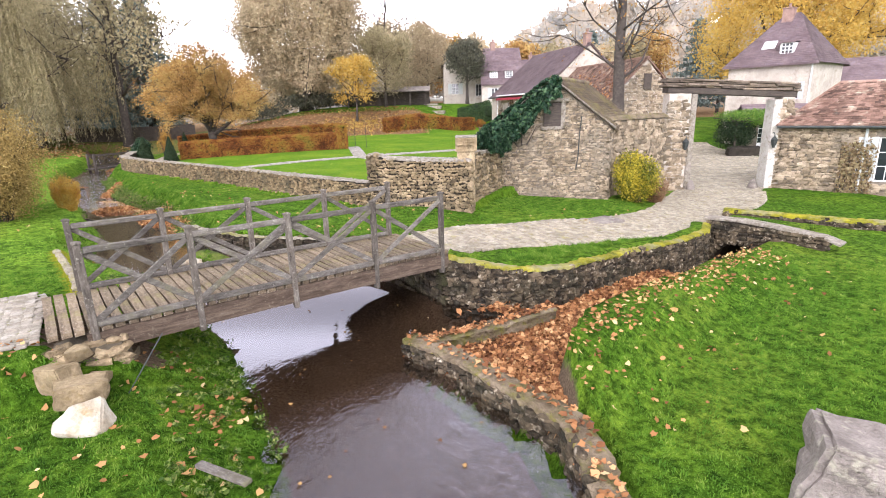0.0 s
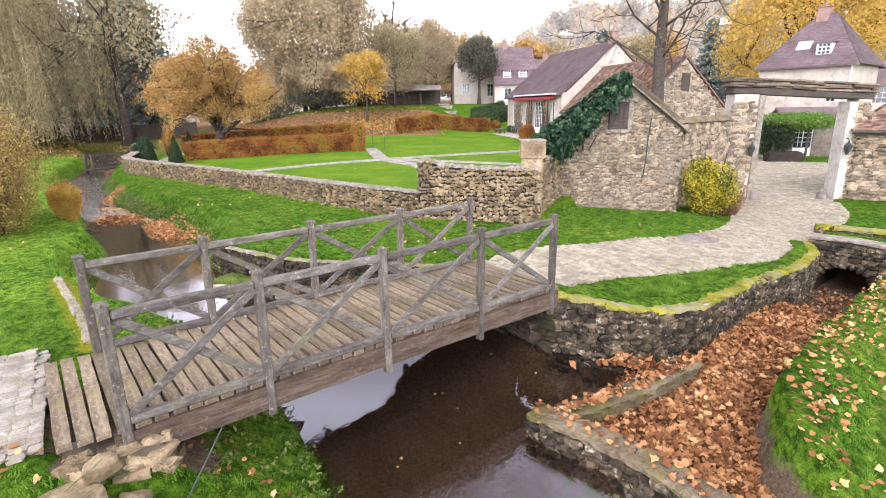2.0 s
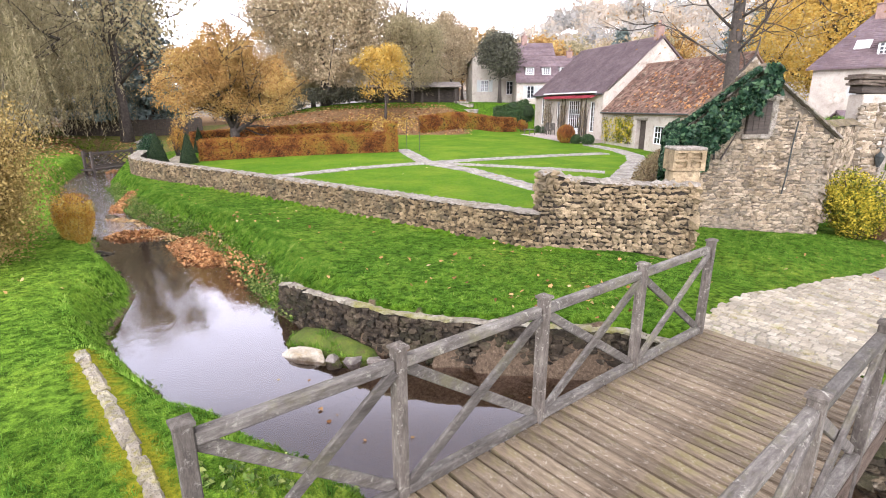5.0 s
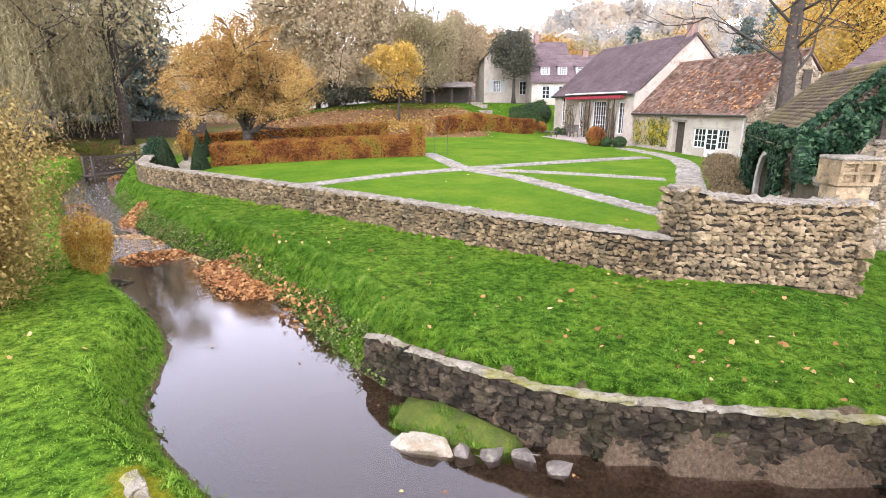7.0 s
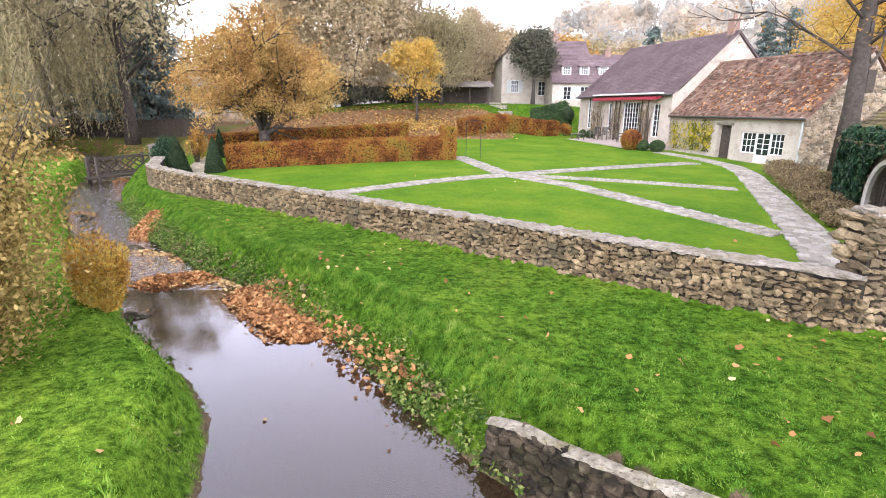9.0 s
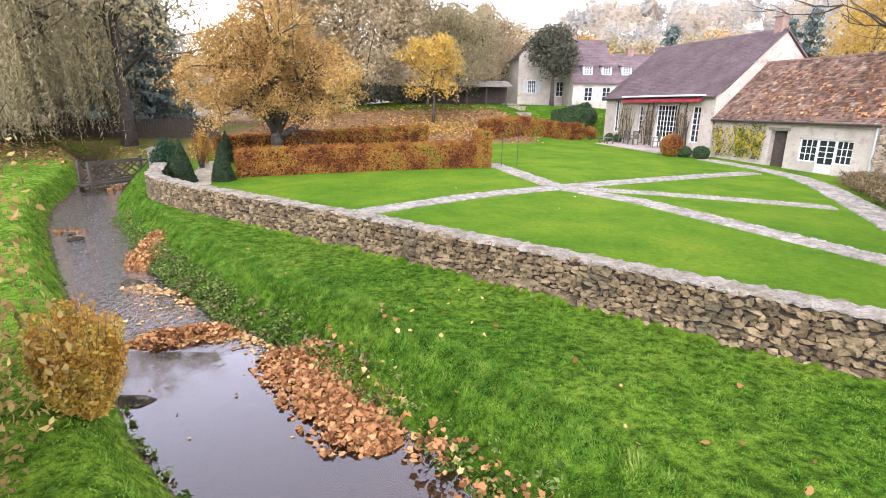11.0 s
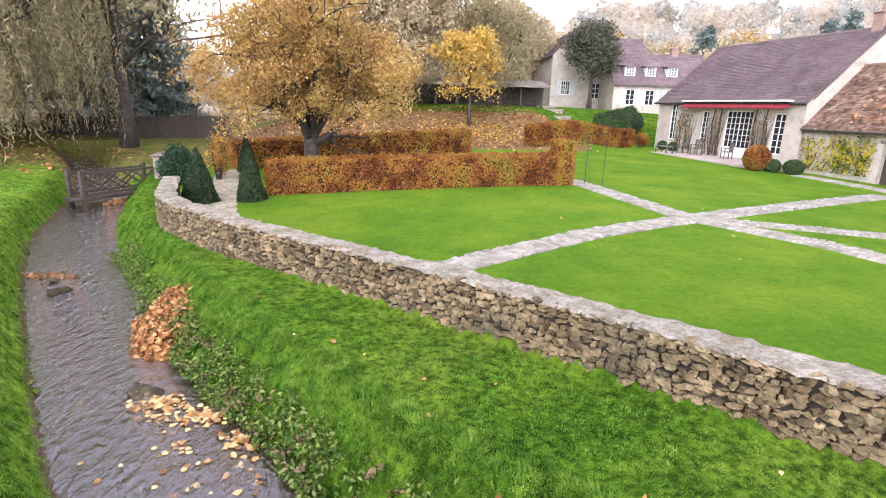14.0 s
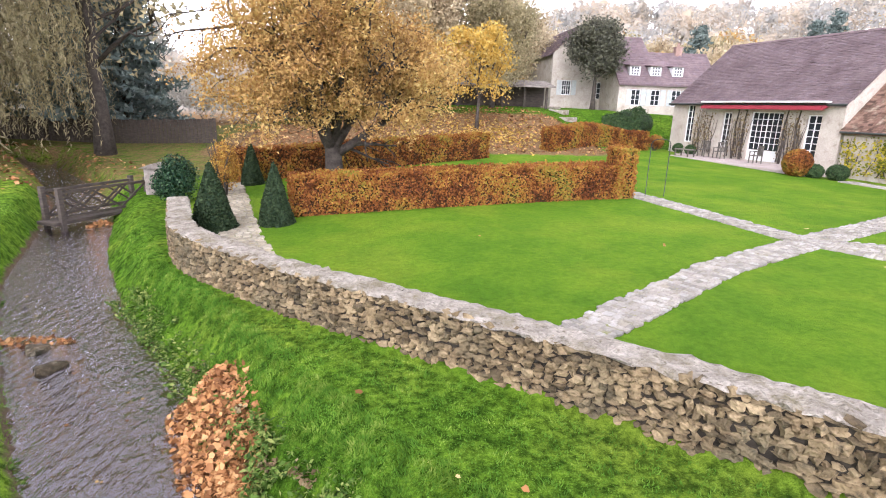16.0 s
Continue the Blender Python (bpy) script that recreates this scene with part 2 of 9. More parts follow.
M_BASINCOPE = mottled("worn_basin_coping", (0.10, 0.072, 0.042), (0.27, 0.212, 0.145), (0.20, 0.18, 0.02), scale=2.4, fine=20, bump=1.0, dist=0.05, dirt=(2.0, (0.085, 0.082, 0.014)))
M_WOOD = timber("weathered_grey_rail", (0.062, 0.053, 0.045), (0.148, 0.132, 0.117), (0.24, 0.222, 0.198), (1.1, 4, 4), 0.35, (0.31, 0.295, 0.25), (0.13, 0.12, 0.07))
M_POST = timber("weathered_grey_post", (0.058, 0.048, 0.04), (0.138, 0.118, 0.10), (0.22, 0.198, 0.17), (4, 4, 1.0), 0.35)
M_DECK = timber("weathered_deck_board", (0.11, 0.08, 0.052), (0.22, 0.168, 0.115), (0.31, 0.25, 0.18), (4, 0.7, 4), 0.35, (0.40, 0.35, 0.28), (0.17, 0.145, 0.05))
M_CAPPING = timber("rotten_capping_board", (0.07, 0.05, 0.04), (0.20, 0.155, 0.12), (0.36, 0.31, 0.25), (0.8, 5, 5), 0.5, (0.42, 0.38, 0.32), (0.20, 0.155, 0.10))
M_BEAM = timber("brown_bridge_beam", (0.05, 0.034, 0.024), (0.12, 0.085, 0.062), (0.20, 0.155, 0.12), (0.6, 4, 4), 0.2, (0.2, 0.17, 0.13))
M_COBBLE = mottled("pale_cobblestone", (0.255, 0.23, 0.185), (0.40, 0.365, 0.30), (0.27, 0.245, 0.12), scale=1.5, fine=30, bump=0.5, rand="object", spread=0.3)
M_COBBLE_J = mottled("pale_cobblestone_joined", (0.255, 0.23, 0.185), (0.40, 0.365, 0.30), (0.27, 0.245, 0.12), scale=1.5, fine=30, bump=0.5, rand="island", spread=0.3)
M_PATH = mottled("pale_grey_path_stone", (0.23, 0.217, 0.202), (0.37, 0.355, 0.338), (0.20, 0.19, 0.15), scale=1.5, fine=30, bump=0.5, rand="object", spread=0.3)
M_PATH_J = mottled("pale_grey_path_stone_joined", (0.23, 0.217, 0.202), (0.37, 0.355, 0.338), (0.20, 0.19, 0.15), scale=1.5, fine=30, bump=0.5, rand="island", spread=0.3)
M_BANKSTONE = mottled("worn_white_path_stone", (0.225, 0.205, 0.175), (0.385, 0.36, 0.318), (0.20, 0.18, 0.13), scale=3.5, fine=30, bump=0.5, rand="object", spread=0.25)
M_BANKSTONE_J = mottled("worn_white_path_stone_joined", (0.225, 0.205, 0.175), (0.385, 0.36, 0.318), (0.20, 0.18, 0.13), scale=3.5, fine=30, bump=0.5, rand="island", spread=0.25)
M_COBBLEBED = mottled("sandy_path_joint", (0.20, 0.18, 0.14), (0.33, 0.295, 0.235), (0.17, 0.18, 0.05), scale=2, fine=40, bump=0.5)
M_BARK = mottled("grey_brown_bark", (0.045, 0.036, 0.03), (0.10, 0.082, 0.07), scale=6, fine=30, bump=0.8, dist=0.04)
M_CANE = mottled("red_brown_cane", (0.17, 0.10, 0.05), (0.32, 0.20, 0.11), scale=6, fine=30, bump=0.2)
M_ROOFSLATE = tile_material("dark_plum_flat_tile", (0.125, 0.092, 0.105), (0.20, 0.155, 0.175), (0.16, 0.125, 0.135), 0.14)
M_ROOFTILE = tile_material("old_red_brown_tile", (0.15, 0.09, 0.072), (0.275, 0.18, 0.147), (0.40, 0.345, 0.285), 0.6)
M_BARNROOF = mottled("dark_mossy_barn_tile", (0.115, 0.085, 0.068), (0.21, 0.165, 0.125), (0.30, 0.26, 0.09), scale=0.9, fine=14, rand="island", spread=0.35, dirt=(1.3, (0.24, 0.21, 0.06)))
M_PLASTER = mottled("pale_lime_render", (0.41, 0.355, 0.30), (0.56, 0.50, 0.43), (0.32, 0.265, 0.215), scale=0.9, fine=20, bump=0.35)
M_WHITE = mottled("white_painted_wood", (0.74, 0.74, 0.73), (0.82, 0.82, 0.81), scale=3, fine=30, bump=0.05, rough=0.5)
M_DARKGLASS = Nodes("window_glass").done((0.02, 0.024, 0.028), 0.06, 0.6)
M_SKYGLASS = Nodes("skylight_glass").done((0.30, 0.33, 0.36), 0.05, 1.0)
M_PALEPOST = mottled("worn_whitewash", (0.42, 0.39, 0.34), (0.56, 0.53, 0.48), (0.30, 0.26, 0.21), scale=2, fine=25, bump=0.3)
M_RED = mottled("faded_red_awning_cloth", (0.25, 0.028, 0.042), (0.33, 0.04, 0.058), scale=2, fine=60, bump=0.1)
M_IRON = mottled("dark_painted_iron", (0.03, 0.035, 0.035), (0.06, 0.065, 0.06), scale=5, fine=50, rough=0.55, bump=0.1)
M_BRICK = mottled("pinkish_chimney_brick", (0.24, 0.15, 0.125), (0.36, 0.24, 0.20), scale=3, fine=20, bump=0.5)
M_DARKWOOD = mottled("dark_brown_timber", (0.05, 0.04, 0.035), (0.10, 0.08, 0.065), scale=3, fine=40, bump=0.4, stretch=(1, 1, 6))
M_GREYSHUTTER = mottled("pale_grey_shutter_paint", (0.42, 0.45, 0.45), (0.52, 0.54, 0.53), scale=3, fine=30, bump=0.1, rough=0.6)
M_CLAY = mottled("terrace_flagstone", (0.36, 0.29, 0.27), (0.47, 0.40, 0.37), scale=1.5, fine=20, bump=0.3)
M_KERB = mottled("pale_mossy_kerb", (0.22, 0.195, 0.15), (0.42, 0.385, 0.32), (0.28, 0.25, 0.03), scale=3.5, fine=22, bump=1.0, dist=0.05, rand="object", spread=0.25, dirt=(2.6, (0.22, 0.20, 0.03)))
M_ROCK = mottled("grey_boulder", (0.15, 0.125, 0.11), (0.31, 0.27, 0.24), (0.37, 0.345, 0.27), scale=2.5, fine=25, bump=0.8, dist=0.04)
M_CREAMROCK = mottled("tan_weathered_boulder", (0.17, 0.125, 0.07), (0.36, 0.28, 0.17), (0.24, 0.175, 0.085), scale=3.5, fine=25, bump=0.7, dist=0.03)
M_PALEROCK = mottled("pale_cream_boulder", (0.26, 0.20, 0.125), (0.55, 0.50, 0.41), (0.34, 0.25, 0.13), scale=2.5, fine=25, bump=0.6, dist=0.03)
L_GOLD = leafy("golden_leaf", [(0, (0.11, 0.055, 0.024)), (0.3, (0.33, 0.185, 0.066)), (0.65, (0.50, 0.325, 0.115)), (1, (0.60, 0.48, 0.19))], big=0.45, trans=0.4, w=0.4)
L_PLUM = leafy("dull_dark_green_leaf", [(0, (0.06, 0.06, 0.05)), (0.5, (0.10, 0.10, 0.07)), (1, (0.15, 0.15, 0.10))], trans=0.25)
L_BUSH = leafy("olive_yellow_bush_leaf", [(0, (0.09, 0.06, 0.02)), (0.45, (0.30, 0.215, 0.075)), (0.8, (0.46, 0.33, 0.12)), (1, (0.60, 0.50, 0.22))], big=1.1, trans=0.35)
# leaves of the far wood, greyed and lightened: haze put into the colour
L_HAZED = leafy("hazed_wood_leaf", [(0, (0.37, 0.365, 0.335)), (0.5, (0.48, 0.465, 0.41)), (1, (0.58, 0.54, 0.44))], big=0.15, trans=0.45)
L_YELLOW = leafy("bright_yellow_leaf", [(0, (0.42, 0.25, 0.05)), (0.5, (0.60, 0.40, 0.09)), (1, (0.52, 0.40, 0.13))], trans=0.4)
L_HEDGE = leafy("copper_beech_hedge_leaf", [(0, (0.035, 0.012, 0.008)), (0.25, (0.13, 0.042, 0.016)), (0.5, (0.30, 0.115, 0.03)), (0.72, (0.36, 0.22, 0.04)), (0.88, (0.19, 0.19, 0.03)), (1, (0.05, 0.08, 0.018))], big=0.85, trans=0.3, w=0.6)
L_OLIVE = leafy("olive_willow_leaf", [(0, (0.17, 0.142, 0.085)), (0.5, (0.36, 0.31, 0.185)), (1, (0.53, 0.455, 0.27))], big=0.3, trans=0.5)
L_BROWN = leafy("dull_brown_beech_leaf", [(0, (0.22, 0.17, 0.11)), (0.5, (0.48, 0.39, 0.255)), (1, (0.62, 0.53, 0.35))], big=0.3, trans=0.45)
L_DARK = leafy("dark_green_leaf", [(0, (0.02, 0.045, 0.02)), (0.6, (0.045, 0.085, 0.03)), (1, (0.09, 0.12, 0.045))], rough=0.5, trans=0.15)
L_YEW = leafy("dark_yew_needle", [(0, (0.010, 0.022, 0.010)), (0.6, (0.026, 0.045, 0.02)), (1, (0.05, 0.07, 0.03))], rough=0.6, trans=0.1)
L_IVY = leafy("ivy_leaf", [(0, (0.006, 0.018, 0.010)), (0.6, (0.018, 0.048, 0.024)), (1, (0.075, 0.13, 0.06))], rough=0.38, trans=0.1)
L_GREEN = leafy("fresh_green_leaf", [(0, (0.05, 0.12, 0.02)), (0.6, (0.10, 0.2, 0.03)), (1, (0.2, 0.28, 0.05))], trans=0.25)
L_LIME = leafy("yellow_green_shrub_leaf", [(0, (0.03, 0.055, 0.012)), (0.4, (0.14, 0.155, 0.02)), (0.62, (0.42, 0.34, 0.03)), (1, (0.64, 0.50, 0.07))], big=1.6, trans=0.25, w=0.5)
# needle greens lightened towards blue-grey to carry the mist in their colour
L_PINE = leafy("blue_green_pine_needle", [(0, (0.085, 0.115, 0.11)), (0.6, (0.135, 0.17, 0.155)), (1, (0.19, 0.22, 0.195))], trans=0.1)
L_FALLEN = leafy("fallen_plane_leaf", [(0, (0.05, 0.020, 0.010)), (0.3, (0.19, 0.078, 0.034)), (0.65, (0.40, 0.19, 0.08)), (0.9, (0.55, 0.33, 0.16)), (1, (0.64, 0.47, 0.26))], rough=0.7, trans=0.15, big=1.6, w=0.25)
L_PILE = leafy("heaped_wet_leaf", [(0, (0.06, 0.026, 0.012)), (0.28, (0.25, 0.11, 0.045)), (0.62, (0.46, 0.225, 0.09)), (0.9, (0.56, 0.33, 0.15)), (1, (0.62, 0.44, 0.23))], rough=0.55, trans=0.15, big=1.6, w=0.25)
L_AFLOAT = leafy("wet_floating_leaf", [(0, (0.22, 0.10, 0.04)), (0.4, (0.50, 0.29, 0.12)), (1, (0.66, 0.52, 0.26))], rough=0.5, trans=0.1)
L_STRAW = leafy("dry_straw_leaf", [(0, (0.15, 0.065, 0.025)), (0.35, (0.33, 0.16, 0.06)), (0.75, (0.46, 0.28, 0.11)), (1, (0.60, 0.47, 0.24))], rough=0.7, trans=0.15)
L_GRASS = leafy("lawn_grass_blade", [(0, (0.022, 0.06, 0.008)), (0.4, (0.078, 0.18, 0.016)), (0.75, (0.155, 0.255, 0.032)), (1, (0.29, 0.335, 0.085))], rough=0.9, big=4.5, trans=0.3, w=0.6)
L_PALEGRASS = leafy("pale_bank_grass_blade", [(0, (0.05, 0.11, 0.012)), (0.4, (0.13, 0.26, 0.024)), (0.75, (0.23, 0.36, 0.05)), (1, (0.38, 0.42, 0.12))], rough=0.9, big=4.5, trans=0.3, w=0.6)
L_WEED = leafy("bank_weed_leaf", [(0, (0.035, 0.07, 0.014)), (0.6, (0.11, 0.185, 0.032)), (1, (0.27, 0.30, 0.09))], trans=0.3)
L_RUST = leafy("rust_bush_leaf", [(0, (0.13, 0.06, 0.02)), (0.4, (0.34, 0.17, 0.04)), (0.75, (0.50, 0.30, 0.06)), (1, (0.56, 0.46, 0.13))], trans=0.3, big=2.0, w=0.35)
L_RUSTBUSH = leafy("orange_bush_leaf", [(0, (0.28, 0.12, 0.03)), (0.35, (0.50, 0.27, 0.05)), (0.7, (0.62, 0.44, 0.09)), (1, (0.58, 0.54, 0.18))], trans=0.4, big=2.2, w=0.5)
L_REDTWIG = leafy("dark_red_leaf", [(0, (0.05, 0.02, 0.015)), (0.6, (0.14, 0.05, 0.035)), (1, (0.24, 0.11, 0.05))], trans=0.2)
L_DRY = leafy("dry_perennial_leaf", [(0, (0.11, 0.072, 0.04)), (0.5, (0.21, 0.15, 0.08)), (1, (0.27, 0.23, 0.12))], trans=0.2)


# ---- building helpers ----
def mesh_of(name, verts, faces, material, smooth=False):
    me = bpy.data.meshes.new(name)
    me.from_pydata([tuple(v) for v in verts], [], [tuple(int(i) for i in f) for f in faces])
    me.materials.append(material)
    if smooth:
        me.polygons.foreach_set("use_smooth", [True] * len(me.polygons))
    me.update()
    return me


def fast_mesh(name, verts, faces, material):
    """A mesh from arrays, all faces with the same number of corners."""
    verts, faces = np.asarray(verts, np.float32), np.asarray(faces, np.int32)
    me = bpy.data.meshes.new(name)
    n, k = faces.shape
    me.vertices.add(len(verts))
    me.vertices.foreach_set("co", verts.ravel())
    me.loops.add(n * k)
    me.loops.foreach_set("vertex_index", faces.ravel())
    me.polygons.add(n)
    me.polygons.foreach_set("loop_start", np.arange(0, n * k, k, dtype=np.int32))
    me.polygons.foreach_set("loop_total", np.full(n, k, np.int32))
    me.materials.append(material)
    me.update(calc_edges=True)
    return me


def part(name, me, parent=None, label="", m=None):
    ob = new(name, me)
    if parent is not None:
        ob.parent = parent
    if m is not None:
        ob.matrix_basis = m
    if label:
        tagged(ob, label)
    return ob


def thing(name, label, category, m=None, group="", kind="", me=None):
    ob = new(name, me)
    if m is not None:
        ob.matrix_basis = m
    return tagged(ob, label, category, group, kind)


class Geo:
    """Collects simple solids into one mesh."""

    def __init__(self):
        self.v, self.f = [], []

    def add(self, verts, faces):
        o = len(self.v)
        self.v += [tuple(p) for p in verts]
        self.f += [tuple(i + o for i in q) for q in faces]
        return self

    def box(self, x0, y0, z0, x1, y1, z1, bevel=0.0):
        b = min(bevel, (x1 - x0) * 0.4, (y1 - y0) * 0.4, (z1 - z0) * 0.4)
        if b <= 0:
            v = [(x, y, z) for x in (x0, x1) for y in (y0, y1) for z in (z0, z1)]
            return self.add(v, [(0, 1, 3, 2), (4, 6, 7, 5), (0, 4, 5, 1), (2, 3, 7, 6), (0, 2, 6, 4), (1, 5, 7, 3)])
        bm = bmesh.new()
        bmesh.ops.create_cube(bm, size=1.0)
        for q in bm.verts:
            q.co = ((x0 + x1) / 2 + q.co.x * (x1 - x0), (y0 + y1) / 2 + q.co.y * (y1 - y0), (z0 + z1) / 2 + q.co.z * (z1 - z0))
        bmesh.ops.bevel(bm, geom=bm.edges[:], offset=b, segments=1, affect="EDGES")
        bm.verts.index_update()
        self.add([q.co[:] for q in bm.verts], [[q.index for q in f.verts] for f in bm.faces])
        bm.free()
        return self

    def beam(self, a, b, w, h, up=(0, 0, 1), bevel=0.0):
        """A bar from a to b, w wide and h high."""
        a, b = Vector(a), Vector(b)
        d = (b - a)
        L = d.length
        d.normalize()
        s = d.cross(Vector(up))
        s.normalize()
        u = s.cross(d)
        g = Geo().box(0, -w / 2, -h / 2, L, w / 2, h / 2, bevel)
        return self.add([a + d * p[0] + s * p[1] + u * p[2] for p in g.v], g.f)

    def prism(self, outline, lo, hi, axis="z"):
        """An outline of two coordinates pushed along an axis."""
        n = len(outline)
        put = {"z": lambda p, q: (p[0], p[1], q), "y": lambda p, q: (p[0], q, p[1]), "x": lambda p, q: (q, p[0], p[1])}[axis]
        v = [put(p, lo) for p in outline] + [put(p, hi) for p in outline]
        f = [tuple(range(n))[::-1], tuple(range(n, 2 * n))] + [(i, (i + 1) % n, n + (i + 1) % n, n + i) for i in range(n)]
        return self.add(v, f)

    def tube(self, pts, radii, sides=6):
        rings = []
        n = len(pts)
        for i, p in enumerate(pts):
            d = Vector(pts[min(i + 1, n - 1)]) - Vector(pts[max(i - 1, 0)])
            d.normalize()
            s = d.cross(Vector((0.31, 0.72, 0.61)))
            s.normalize()
            u = d.cross(s)
            r = radii[i]
            rings.append([Vector(p) + (s * math.cos(t) + u * math.sin(t)) * r for t in np.linspace(0, 2 * math.pi, sides, endpoint=False)])
        v = [q for ring in rings for q in ring]
        f = [(i * sides + k, i * sides + (k + 1) % sides, (i + 1) * sides + (k + 1) % sides, (i + 1) * sides + k) for i in range(n - 1) for k in range(sides)]
        f += [tuple(range(sides))[::-1], tuple(range((n - 1) * sides, n * sides))]
        return self.add(v, f)

    def turn(self, profile, sides=12, at=(0, 0, 0)):
        """A turned solid from (radius, height) pairs."""
        v, f = [], []
        for r, z in profile:
            v += [(at[0] + r * math.cos(t), at[1] + r * math.sin(t), at[2] + z) for t in np.linspace(0, 2 * math.pi, sides, endpoint=False)]
        for i in range(len(profile) - 1):
            f += [(i * sides + k, i * sides + (k + 1) % sides, (i + 1) * sides + (k + 1) % sides, (i + 1) * sides + k) for k in range(sides)]
        f += [tuple(range(sides))[::-1], tuple(range((len(profile) - 1) * sides, len(profile) * sides))]
        return self.add(v, f)

    def mesh(self, name, material, smooth=False):
        return mesh_of(name, self.v, self.f, material, smooth)


def along(line, step):
    """Points and directions at even steps along a line of two coordinates."""
    P = np.array(line, float)
    seg = np.hypot(*np.diff(P, axis=0).T)
    s = np.concatenate([[0], np.cumsum(seg)])
    t = np.linspace(0, s[-1], max(2, int(round(s[-1] / step)) + 1))
    Q = np.stack([np.interp(t, s, P[:, k]) for k in range(P.shape[1])], 1)
    d = np.gradient(Q[:, :2], axis=0)
    d /= np.hypot(d[:, 0], d[:, 1])[:, None]
    return t, Q, d


def smooth_line(line, step=0.3, passes=6):
    _, Q, _ = along(line, step)
    for _ in range(passes):
        Q[1:-1] = (Q[:-2] + 2 * Q[1:-1] + Q[2:]) / 4
    return Q


def inside(poly, x, y):
    poly = np.asarray(poly)
    r = np.zeros(np.shape(x), bool)
    for (x0, y0), (x1, y1) in zip(poly, np.roll(poly, -1, 0)):
        c = ((y0 > y) != (y1 > y)) & (x < (x1 - x0) * (y - y0) / (y1 - y0 + 1e-12) + x0)
        r ^= c
    return r


def distance(line, x, y):
    line = np.asarray(line, float)[:, :2]
    best = np.full(np.shape(x), 1e9)
    for a, b in zip(line[:-1], line[1:]):
        ab = b - a
        t = np.clip(((x - a[0]) * ab[0] + (y - a[1]) * ab[1]) / (ab @ ab + 1e-12), 0, 1)
        best = np.minimum(best, (x - a[0] - t * ab[0]) ** 2 + (y - a[1] - t * ab[1]) ** 2)
    return np.sqrt(best)


def ease(a, b, v):
    t = np.clip((v - a) / (b - a), 0, 1)
    return t * t * (3 - 2 * t)


def wobble(x, y, s, seed=0.0):
    """Cheap smooth noise from -1 to 1."""
    x, y = x * s, y * s
    return (np.sin(1.7 * x + 2.3 * y + seed) + np.sin(-2.9 * x + 1.3 * y + 1.9 * seed) + np.sin(3.7 * x + 3.1 * y + 0.7 * seed) + np.sin(5.3 * x - 4.1 * y + 2.7 * seed)) / 4

# ---- the lie of the land ----
WATER = -1.10


def water_level(y):
    return WATER - 0.30 * ease(11.6, 9.0, y)


BANK_L = smooth_line([(2.2, -9), (0.6, -3), (-0.7, 1.5), (-1.68, 4.8), (-2.13, 5.7), (-2.9, 6.9), (-3.3, 7.8), (-4.3, 9.1), (-5.7, 10.2), (-6.5, 10.7), (-7.4, 11.1), (-8.3, 11.8), (-9.5, 12.9), (-10.3, 13.8), (-10.5, 14.6), (-10.7, 15.6),
                      (-11.7, 16.9), (-13.1, 18.2), (-13.8, 19.2), (-14.9, 20.9), (-16.0, 21.8), (-17.4, 23.6), (-18.8, 25.4), (-21.0, 28.4), (-22.7, 31.0), (-25.6, 37.2), (-29, 43), (-36, 52)], 0.3, 4)
BANK_R_LOW = [(4.4, -9), (3.1, -3), (2.1, 1.5), (1.2, 4.6), (0.41, 6.15), (-0.9, 8.05)]
BANK_R_MID = [(-0.72, 8.5), (0.7, 9.15), (0.75, 9.75), (0.25, 9.95), (-0.2, 10.15), (-0.75, 10.9), (-1.3, 11.6), (-2.0, 12.05), (-2.8, 12.15), (-3.6, 12.25), (-4.4, 12.45), (-5.5, 12.85), (-6.5, 13.55), (-7.35, 14.25)]
BANK_R_UP = smooth_line([(-7.35, 14.25), (-8.0, 15.0), (-9.0, 16.8), (-9.7, 17.9), (-11, 19.4), (-12.0, 20.5), (-13.2, 21.4), (-14.2, 22.5), (-15.7, 24.1), (-17.3, 26.2), (-18.2, 27.6), (-19.9, 29.8), (-21.9, 33.2), (-24.5, 38.9), (-27.5, 43.6), (-34, 52)], 0.3, 4)
BANK_R = np.vstack([BANK_R_LOW, BANK_R_MID, BANK_R_UP])
STREAM = np.vstack([BANK_L, BANK_R[::-1]])
# the leaf-filled basin and the channel to the arch
BASIN = [(-0.45, 8.05), (1.3, 5.85), (1.58, 6.85), (2.25, 8.2), (3.2, 9.12), (5.5, 11.2), (8.0, 13.35), (9.4, 14.8), (8.2, 15.9), (6.1, 13.3), (4.2, 11.9), (3.3, 11.05), (2.4, 10.3), (1.75, 9.7), (0.75, 9.05)]
MOSS_LINE = [(-0.15, 10.25), (0.3, 10.1), (0.75, 10.0), (1.4, 9.95), (2.4, 10.35), (3.3, 11.1), (4.2, 11.95), (5.2, 12.65), (6.1, 13.3), (7.6, 14.9), (8.2, 16.0)]
BANKWALL = [(-7.62, 14.72), (-7.0, 14.08), (-6.3, 13.53), (-5.5, 13.03), (-4.65, 12.72), (-3.8, 12.54), (-3.0, 12.42), (-2.15, 12.27), (-1.45, 11.75)]
GARDEN_WALL = smooth_line([(-2.55, 16.3), (-4.35, 17.75), (-5.8, 19.0), (-8.3, 21.2), (-10.6, 23.1), (-12.3, 24.45), (-13.8, 25.6), (-16.4, 27.55), (-18.3, 29.35), (-19.0, 30.3), (-19.5, 31.6), (-20.1, 33.1)], 0.3, 3)
